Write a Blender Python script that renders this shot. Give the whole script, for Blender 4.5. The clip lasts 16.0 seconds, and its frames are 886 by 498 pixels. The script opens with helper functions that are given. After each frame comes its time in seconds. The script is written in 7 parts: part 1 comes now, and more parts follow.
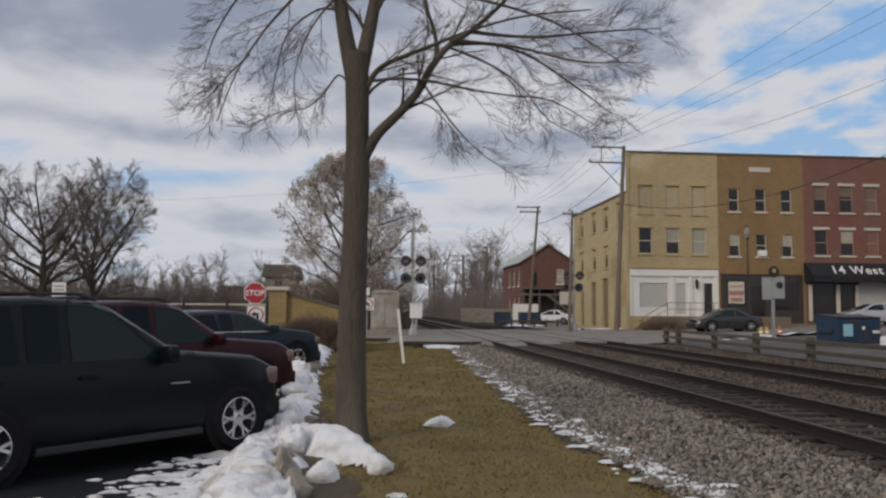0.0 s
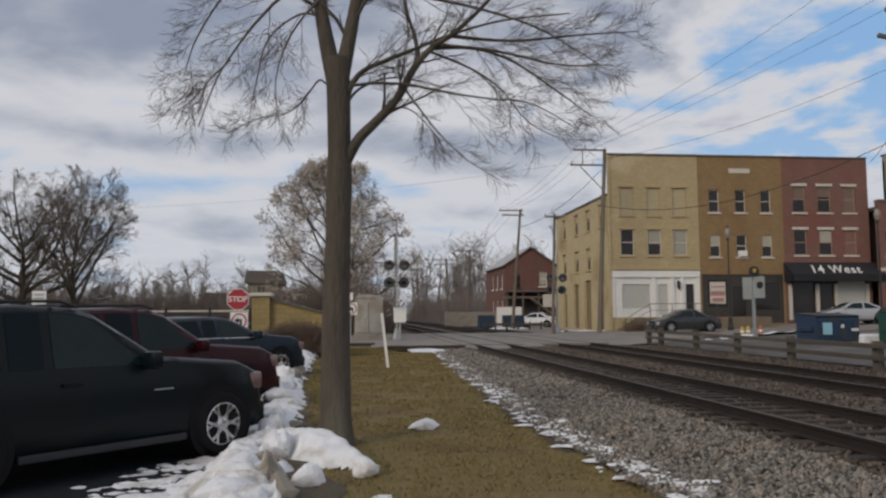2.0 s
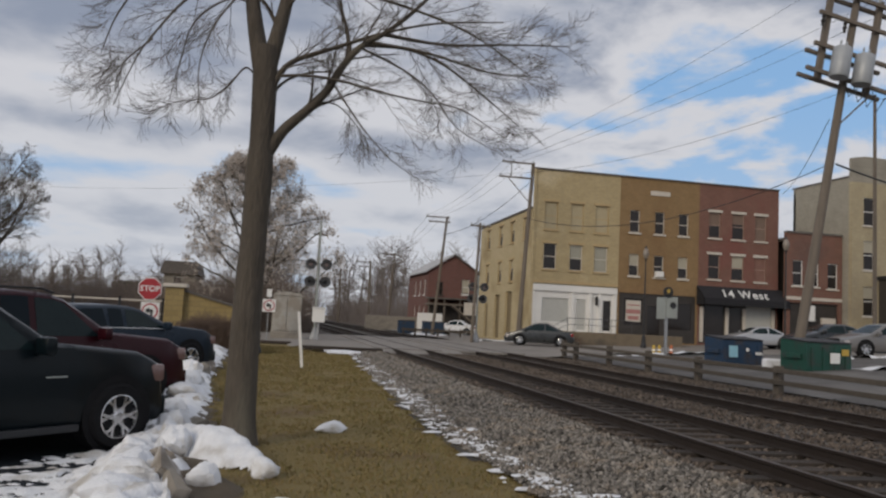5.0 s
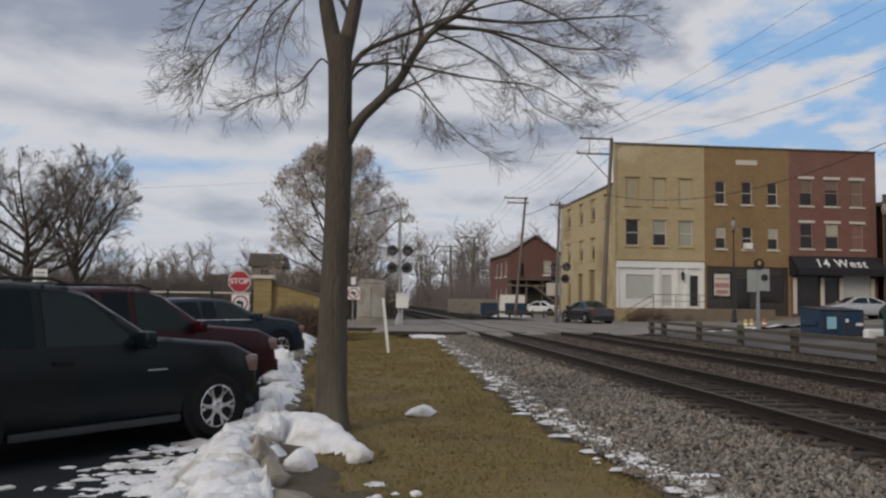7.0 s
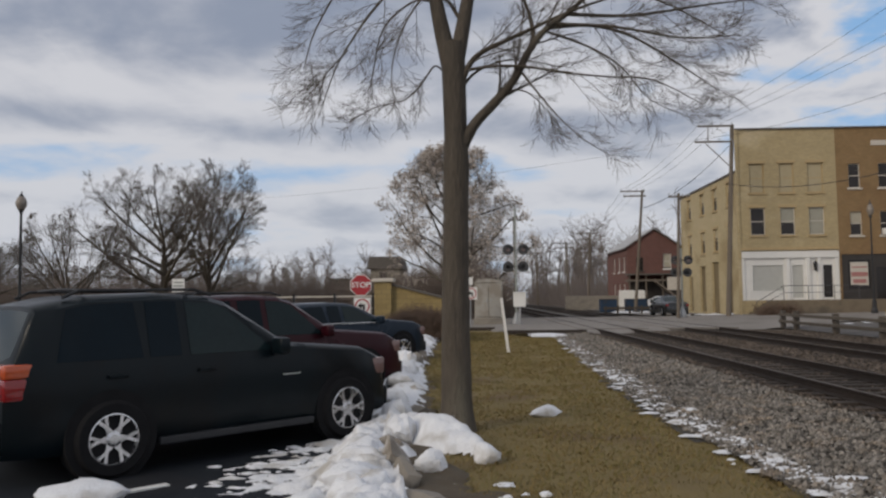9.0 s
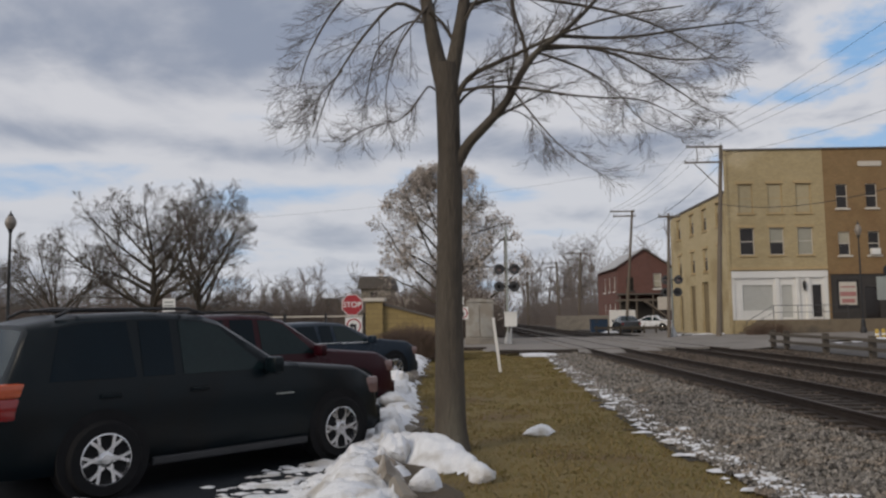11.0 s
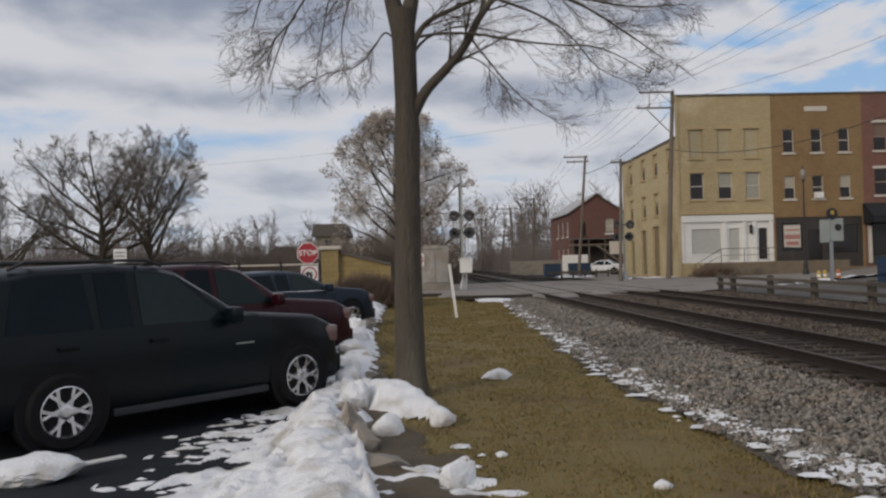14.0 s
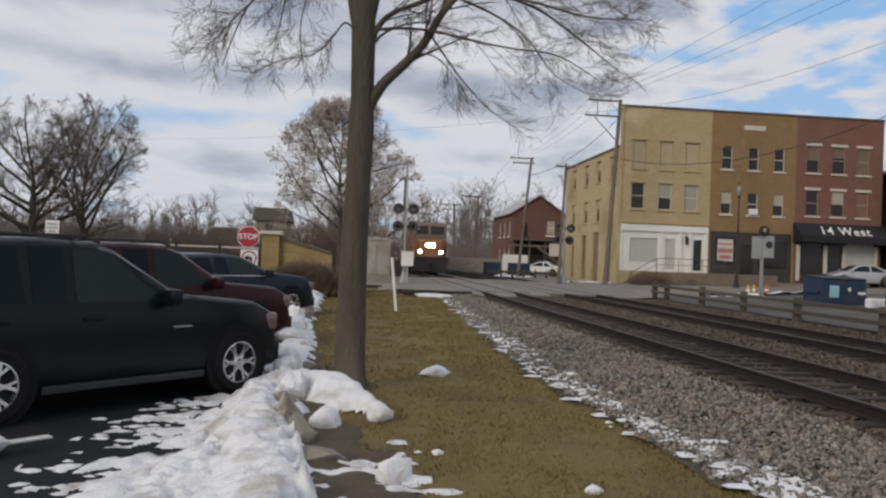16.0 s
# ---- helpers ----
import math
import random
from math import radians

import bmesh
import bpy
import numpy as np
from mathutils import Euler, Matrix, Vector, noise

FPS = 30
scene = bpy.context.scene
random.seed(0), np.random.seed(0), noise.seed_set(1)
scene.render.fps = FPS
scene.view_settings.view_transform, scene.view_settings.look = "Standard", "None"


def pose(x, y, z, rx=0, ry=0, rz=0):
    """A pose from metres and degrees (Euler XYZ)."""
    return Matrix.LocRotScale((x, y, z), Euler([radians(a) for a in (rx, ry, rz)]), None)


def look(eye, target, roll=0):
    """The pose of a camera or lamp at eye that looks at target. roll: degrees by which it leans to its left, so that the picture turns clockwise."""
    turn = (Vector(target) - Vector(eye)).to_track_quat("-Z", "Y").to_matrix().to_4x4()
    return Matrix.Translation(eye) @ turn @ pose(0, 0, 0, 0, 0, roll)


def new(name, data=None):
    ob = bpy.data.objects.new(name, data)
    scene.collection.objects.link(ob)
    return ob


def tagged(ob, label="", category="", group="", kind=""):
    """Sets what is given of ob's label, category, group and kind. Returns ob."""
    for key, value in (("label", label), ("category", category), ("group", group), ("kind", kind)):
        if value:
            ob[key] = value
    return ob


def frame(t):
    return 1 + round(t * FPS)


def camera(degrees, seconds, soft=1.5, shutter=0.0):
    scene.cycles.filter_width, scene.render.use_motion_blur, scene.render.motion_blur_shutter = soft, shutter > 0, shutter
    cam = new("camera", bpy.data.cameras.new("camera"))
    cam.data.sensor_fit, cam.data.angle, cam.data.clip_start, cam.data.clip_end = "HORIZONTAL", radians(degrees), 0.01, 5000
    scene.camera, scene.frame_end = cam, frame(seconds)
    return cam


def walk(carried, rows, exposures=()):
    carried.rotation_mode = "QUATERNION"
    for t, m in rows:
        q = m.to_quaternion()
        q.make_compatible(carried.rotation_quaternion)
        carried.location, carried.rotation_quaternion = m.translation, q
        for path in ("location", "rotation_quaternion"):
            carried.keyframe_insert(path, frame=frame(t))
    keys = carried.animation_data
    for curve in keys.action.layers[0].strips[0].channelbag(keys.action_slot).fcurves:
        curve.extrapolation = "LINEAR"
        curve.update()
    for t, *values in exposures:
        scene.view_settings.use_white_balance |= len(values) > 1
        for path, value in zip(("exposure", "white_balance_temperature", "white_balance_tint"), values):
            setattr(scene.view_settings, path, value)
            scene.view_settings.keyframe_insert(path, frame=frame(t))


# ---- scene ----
cam = camera(58.0, 16.0, soft=2.4)
# seconds, x, y, z, yaw, pitch, roll
PATH = [
    (0.0, 0.00, -0.00, 1.60, -5.45, 4.30, -0.40),
    (0.5, 0.01, 0.00, 1.58, -6.10, 2.71, -0.08),
    (1.0, 0.00, -0.01, 1.57, -8.02, 3.58, 0.40),
    (1.5, 0.01, 0.01, 1.59, -6.83, 3.95, 0.57),
    (2.0, 0.00, -0.05, 1.58, -6.60, 4.60, 0.36),
    (2.5, 0.02, -0.05, 1.55, -4.60, 6.08, 0.11),
    (3.0, 0.06, -0.06, 1.57, -8.32, 6.49, -0.14),
    (3.2, 0.11, -0.09, 1.58, -10.41, 5.72, -0.45),
    (5.3, 0.09, 0.06, 1.57, -13.21, 5.18, -3.84),
    (5.5, 0.14, -0.01, 1.57, -14.81, 5.39, -3.57),
    (6.0, 0.10, 0.09, 1.58, -12.28, 4.80, -1.11),
    (6.5, 0.08, 0.08, 1.58, -8.12, 4.26, -1.89),
    (7.0, 0.07, 0.10, 1.57, -6.35, 3.64, -0.81),
    (7.5, 0.05, 0.03, 1.59, -4.42, 4.10, -0.50),
    (8.0, 0.05, 0.01, 1.58, -3.67, 4.49, -0.61),
    (8.5, 0.04, 0.05, 1.61, -1.30, 4.62, -0.66),
    (9.0, 0.01, 0.04, 1.60, 1.95, 3.54, 0.71),
    (9.2, -0.02, 0.03, 1.57, 1.97, 5.37, 1.25),
    (11.3, -0.03, 0.01, 1.60, 0.89, 4.72, 0.40),
    (11.5, -0.01, 0.07, 1.61, 0.57, 4.43, 0.07),
    (12.0, -0.03, 0.06, 1.60, 0.14, 3.80, 0.06),
    (12.5, -0.01, -0.03, 1.60, -1.49, 3.07, 0.35),
    (13.0, -0.04, 0.01, 1.61, 0.68, 3.03, 0.63),
    (13.5, -0.05, 0.01, 1.61, -0.32, 1.92, 0.74),
    (14.0, -0.08, -0.04, 1.61, -1.98, 1.06, 1.44),
    (14.5, -0.06, -0.08, 1.65, -3.85, -0.33, 3.24),
    (15.0, -0.05, -0.03, 1.61, -4.70, 2.19, -0.13),
    (15.5, -0.12, 0.05, 1.64, -7.79, 0.09, 0.11),
    (16.0, -0.15, -0.06, 1.65, -6.26, 0.59, -2.15),
]
walk(cam, [(t, pose(x, y, z, 90 + p, r, w)) for t, x, y, z, w, p, r in PATH],
     exposures=[(0.0, 0.0), (13.0, 0.0), (14.5, 0.03), (15.5, 0.1), (16.0, 0.13)])

# ---- world and light ----
SUN_ELEV, SUN_AZ = 26.0, 228.0          # degrees; azimuth clockwise from +y
world = bpy.data.worlds.new("sky")
scene.world = world
world.use_nodes = True
wn, wl = world.node_tree.nodes, world.node_tree.links
wn.clear()


def wnode(kind, **kw):
    n = wn.new(kind)
    for k, v in kw.items():
        n.inputs[k].default_value = v
    return n


def wmath(op, a, b=None, clamp=False):
    n = wn.new("ShaderNodeMath")
    n.operation = op
    n.use_clamp = clamp
    for i, v in enumerate((a, b)):
        if v is None:
            continue
        if isinstance(v, (int, float)):
            n.inputs[i].default_value = v
        else:
            wl.new(v, n.inputs[i])
    return n.outputs[0]


def wmix(fac, a, b):
    n = wn.new("ShaderNodeMix")
    n.data_type = "RGBA"
    for i, v in ((0, fac), (6, a), (7, b)):
        if isinstance(v, (int, float, tuple)):
            n.inputs[i].default_value = v
        else:
            wl.new(v, n.inputs[i])
    return n.outputs[2]


def wramp(v, lo, hi):
    n = wn.new("ShaderNodeMapRange")
    n.interpolation_type = "SMOOTHSTEP"
    n.inputs["From Min"].default_value, n.inputs["From Max"].default_value = lo, hi
    wl.new(v, n.inputs["Value"])
    return n.outputs["Result"]


w_out = wn.new("ShaderNodeOutputWorld")
w_bg = wn.new("ShaderNodeBackground")
w_sky = wn.new("ShaderNodeTexSky")
w_sky.sky_type = "NISHITA"
w_sky.sun_disc = False
w_sky.sun_elevation, w_sky.sun_rotation = radians(SUN_ELEV), radians(SUN_AZ)
w_co = wn.new("ShaderNodeTexCoord")
w_sep = wn.new("ShaderNodeSeparateXYZ")
wl.new(w_co.outputs["Generated"], w_sep.inputs[0])
w_up = wmath("ADD", wmath("MAXIMUM", w_sep.outputs[2], 0.0), 0.16)
w_px, w_py = wmath("DIVIDE", w_sep.outputs[0], w_up), wmath("DIVIDE", w_sep.outputs[1], w_up)
w_comb = wn.new("ShaderNodeCombineXYZ")
wl.new(wmath("MULTIPLY", w_px, 0.95), w_comb.inputs[0])
wl.new(wmath("MULTIPLY", w_py, 0.85), w_comb.inputs[1])
w_comb.inputs[2].default_value = 3.7


def wnoise(scale, detail, rough, dist=0.0):
    n = wnode("ShaderNodeTexNoise", Scale=scale, Detail=detail, Roughness=rough, Distortion=dist)
    wl.new(w_comb.outputs[0], n.inputs["Vector"])
    return n.outputs["Fac"]


w_big = wnoise(0.85, 5.0, 0.5, 0.3)
w_fine = wnoise(2.6, 6.0, 0.55, 0.25)
w_sum = wmath("ADD", wmath("MULTIPLY", w_big, 0.62), wmath("MULTIPLY", w_fine, 0.38))


def wbump(v, centre, width, height):
    """A soft bump of v round a centre."""
    d = wmath("DIVIDE", wmath("SUBTRACT", v, centre), width)
    return wmath("MULTIPLY", wmath("POWER", 2.718, wmath("MULTIPLY", wmath("MULTIPLY", d, d), -1.0)), height)


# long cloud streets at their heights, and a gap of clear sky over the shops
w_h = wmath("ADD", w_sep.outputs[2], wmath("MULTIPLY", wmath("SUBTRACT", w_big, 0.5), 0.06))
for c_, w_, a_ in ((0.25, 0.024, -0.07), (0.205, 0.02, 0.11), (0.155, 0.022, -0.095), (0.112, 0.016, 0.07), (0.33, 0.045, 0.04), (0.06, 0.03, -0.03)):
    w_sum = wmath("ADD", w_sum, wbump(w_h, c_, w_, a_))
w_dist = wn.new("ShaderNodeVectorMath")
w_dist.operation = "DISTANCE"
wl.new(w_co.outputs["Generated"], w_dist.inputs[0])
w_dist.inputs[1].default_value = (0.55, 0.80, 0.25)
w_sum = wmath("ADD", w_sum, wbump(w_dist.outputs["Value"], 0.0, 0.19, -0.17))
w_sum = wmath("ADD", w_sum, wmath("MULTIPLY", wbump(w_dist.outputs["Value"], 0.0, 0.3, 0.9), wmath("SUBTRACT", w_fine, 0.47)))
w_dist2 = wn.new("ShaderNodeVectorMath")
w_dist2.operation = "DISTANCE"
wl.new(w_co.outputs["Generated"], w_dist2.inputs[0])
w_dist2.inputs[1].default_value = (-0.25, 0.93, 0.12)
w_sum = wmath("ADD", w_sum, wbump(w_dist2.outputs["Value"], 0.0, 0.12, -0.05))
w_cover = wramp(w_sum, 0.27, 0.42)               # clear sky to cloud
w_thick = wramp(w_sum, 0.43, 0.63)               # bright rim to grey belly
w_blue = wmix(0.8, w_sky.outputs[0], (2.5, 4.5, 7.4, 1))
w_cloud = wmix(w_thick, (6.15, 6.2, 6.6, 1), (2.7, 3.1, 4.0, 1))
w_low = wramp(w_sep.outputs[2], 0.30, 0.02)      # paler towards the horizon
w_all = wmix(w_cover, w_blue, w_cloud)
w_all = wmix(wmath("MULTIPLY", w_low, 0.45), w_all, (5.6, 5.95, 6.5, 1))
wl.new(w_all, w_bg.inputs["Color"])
w_bg.inputs["Strength"].default_value = 0.1
wl.new(w_bg.outputs[0], w_out.inputs["Surface"])

sun = new("sun", bpy.data.lights.new("sun", "SUN"))
sun.data.energy, sun.data.angle, sun.data.color = 1.4, radians(24), (1.0, 0.87, 0.7)
sa, se = radians(SUN_AZ), radians(SUN_ELEV)
sun.matrix_world = look((math.sin(sa) * math.cos(se) * 50, math.cos(sa) * math.cos(se) * 50, math.sin(se) * 50), (0, 0, 0))


# ---- materials ----
def rgb(c, k=1.0):
    return (c[0] * k, c[1] * k, c[2] * k, 1)


def material(name, a, b=None, rough=0.8, metal=0.0, scale=6.0, fine=60.0, bump=0.3, bumpd=0.01, coat=0.0, stain=None, stain_scale=0.7, rand=0.0, emit=None, emit_k=0.0, spec=None, stretch=None):
    """Two tones at two scales, stains, grain relief; rand varies the tone from object to object."""
    b = b or tuple(x * 0.7 for x in a)
    m = bpy.data.materials.new(name)
    m.use_nodes = True
    n, l = m.node_tree.nodes, m.node_tree.links
    p = n["Principled BSDF"]
    co = n.new("ShaderNodeTexCoord")

    def noise_tex(s, d=4.0):
        t = n.new("ShaderNodeTexNoise")
        t.inputs["Scale"].default_value, t.inputs["Detail"].default_value = s, d
        if stretch:
            mp = n.new("ShaderNodeMapping")
            mp.inputs["Scale"].default_value = stretch
            l.new(co.outputs["Object"], mp.inputs["Vector"])
            l.new(mp.outputs[0], t.inputs["Vector"])
        else:
            l.new(co.outputs["Object"], t.inputs["Vector"])
        return t.outputs["Fac"]

    def mix(f, x, y, kind="MIX"):
        q = n.new("ShaderNodeMix")
        q.data_type, q.blend_type = "RGBA", kind
        for i, v in ((0, f), (6, x), (7, y)):
            if isinstance(v, (int, float, tuple)):
                q.inputs[i].default_value = v
            else:
                l.new(v, q.inputs[i])
        return q.outputs[2]

    def spread(v, lo, hi):
        r = n.new("ShaderNodeMapRange")
        r.inputs["From Min"].default_value, r.inputs["From Max"].default_value = lo, hi
        l.new(v, r.inputs["Value"])
        return r.outputs["Result"]

    n1, n2 = noise_tex(scale), noise_tex(fine, 3.0)
    c = mix(spread(n1, 0.3, 0.7), rgb(a), rgb(b))
    c = mix(0.5, c, mix(spread(n2, 0.25, 0.75), rgb(b), rgb(a)))
    if stain:
        c = mix(spread(noise_tex(stain_scale, 5.0), 0.52, 0.68), c, rgb(stain))
    if rand:
        o = n.new("ShaderNodeObjectInfo")
        h = n.new("ShaderNodeHueSaturation")
        l.new(c, h.inputs["Color"])
        r = n.new("ShaderNodeMapRange")
        r.inputs["To Min"].default_value, r.inputs["To Max"].default_value = 1 - rand, 1 + rand
        l.new(o.outputs["Random"], r.inputs["Value"])
        l.new(r.outputs["Result"], h.inputs["Value"])
        c = h.outputs["Color"]
    l.new(c, p.inputs["Base Color"])
    rr = n.new("ShaderNodeMapRange")
    rr.inputs["To Min"].default_value, rr.inputs["To Max"].default_value = max(rough - 0.1, 0.02), min(rough + 0.1, 1)
    l.new(n1, rr.inputs["Value"])
    l.new(rr.outputs["Result"], p.inputs["Roughness"])
    p.inputs["Metallic"].default_value = metal
    p.inputs["Coat Weight"].default_value = coat
    p.inputs["Coat Roughness"].default_value = 0.05
    if spec is not None:
        p.inputs["Specular IOR Level"].default_value = spec
    if bump:
        bn = n.new("ShaderNodeBump")
        bn.inputs["Strength"].default_value, bn.inputs["Distance"].default_value = bump, bumpd
        l.new(n2, bn.inputs["Height"])
        l.new(bn.outputs[0], p.inputs["Normal"])
    if emit:
        p.inputs["Emission Color"].default_value = rgb(emit)
        p.inputs["Emission Strength"].default_value = emit_k
    return m


def brick_material(name, a, b, mortar, size=(0.21, 0.075), axis="x", stain=None):
    """Coursed brick on a wall that runs along one axis."""
    m = material(name, a, b, 0.9, stain=stain, stain_scale=0.35, scale=1.2)
    n, l = m.node_tree.nodes, m.node_tree.links
    p = n["Principled BSDF"]
    old = p.inputs["Base Color"].links[0].from_socket
    co = n.new("ShaderNodeTexCoord")
    sep, comb = n.new("ShaderNodeSeparateXYZ"), n.new("ShaderNodeCombineXYZ")
    l.new(co.outputs["Object"], sep.inputs[0])
    l.new(sep.outputs[0 if axis == "x" else 1], comb.inputs[0])
    l.new(sep.outputs[2], comb.inputs[1])
    t = n.new("ShaderNodeTexBrick")
    t.inputs["Scale"].default_value = 1.0
    t.inputs["Brick Width"].default_value, t.inputs["Row Height"].default_value = size
    t.inputs["Mortar Size"].default_value = 0.008
    t.inputs["Color1"].default_value, t.inputs["Color2"].default_value = (0.85, 0.85, 0.85, 1), (1.1, 1.1, 1.1, 1)
    t.inputs["Mortar"].default_value = rgb(tuple(mortar[i] / max(a[i], 0.02) for i in range(3)))
    l.new(comb.outputs[0], t.inputs["Vector"])
    q = n.new("ShaderNodeMix")
    q.data_type, q.blend_type = "RGBA", "MULTIPLY"
    q.inputs[0].default_value = 0.8
    l.new(old, q.inputs[6])
    l.new(t.outputs["Color"], q.inputs[7])
    l.new(q.outputs[2], p.inputs["Base Color"])
    return m


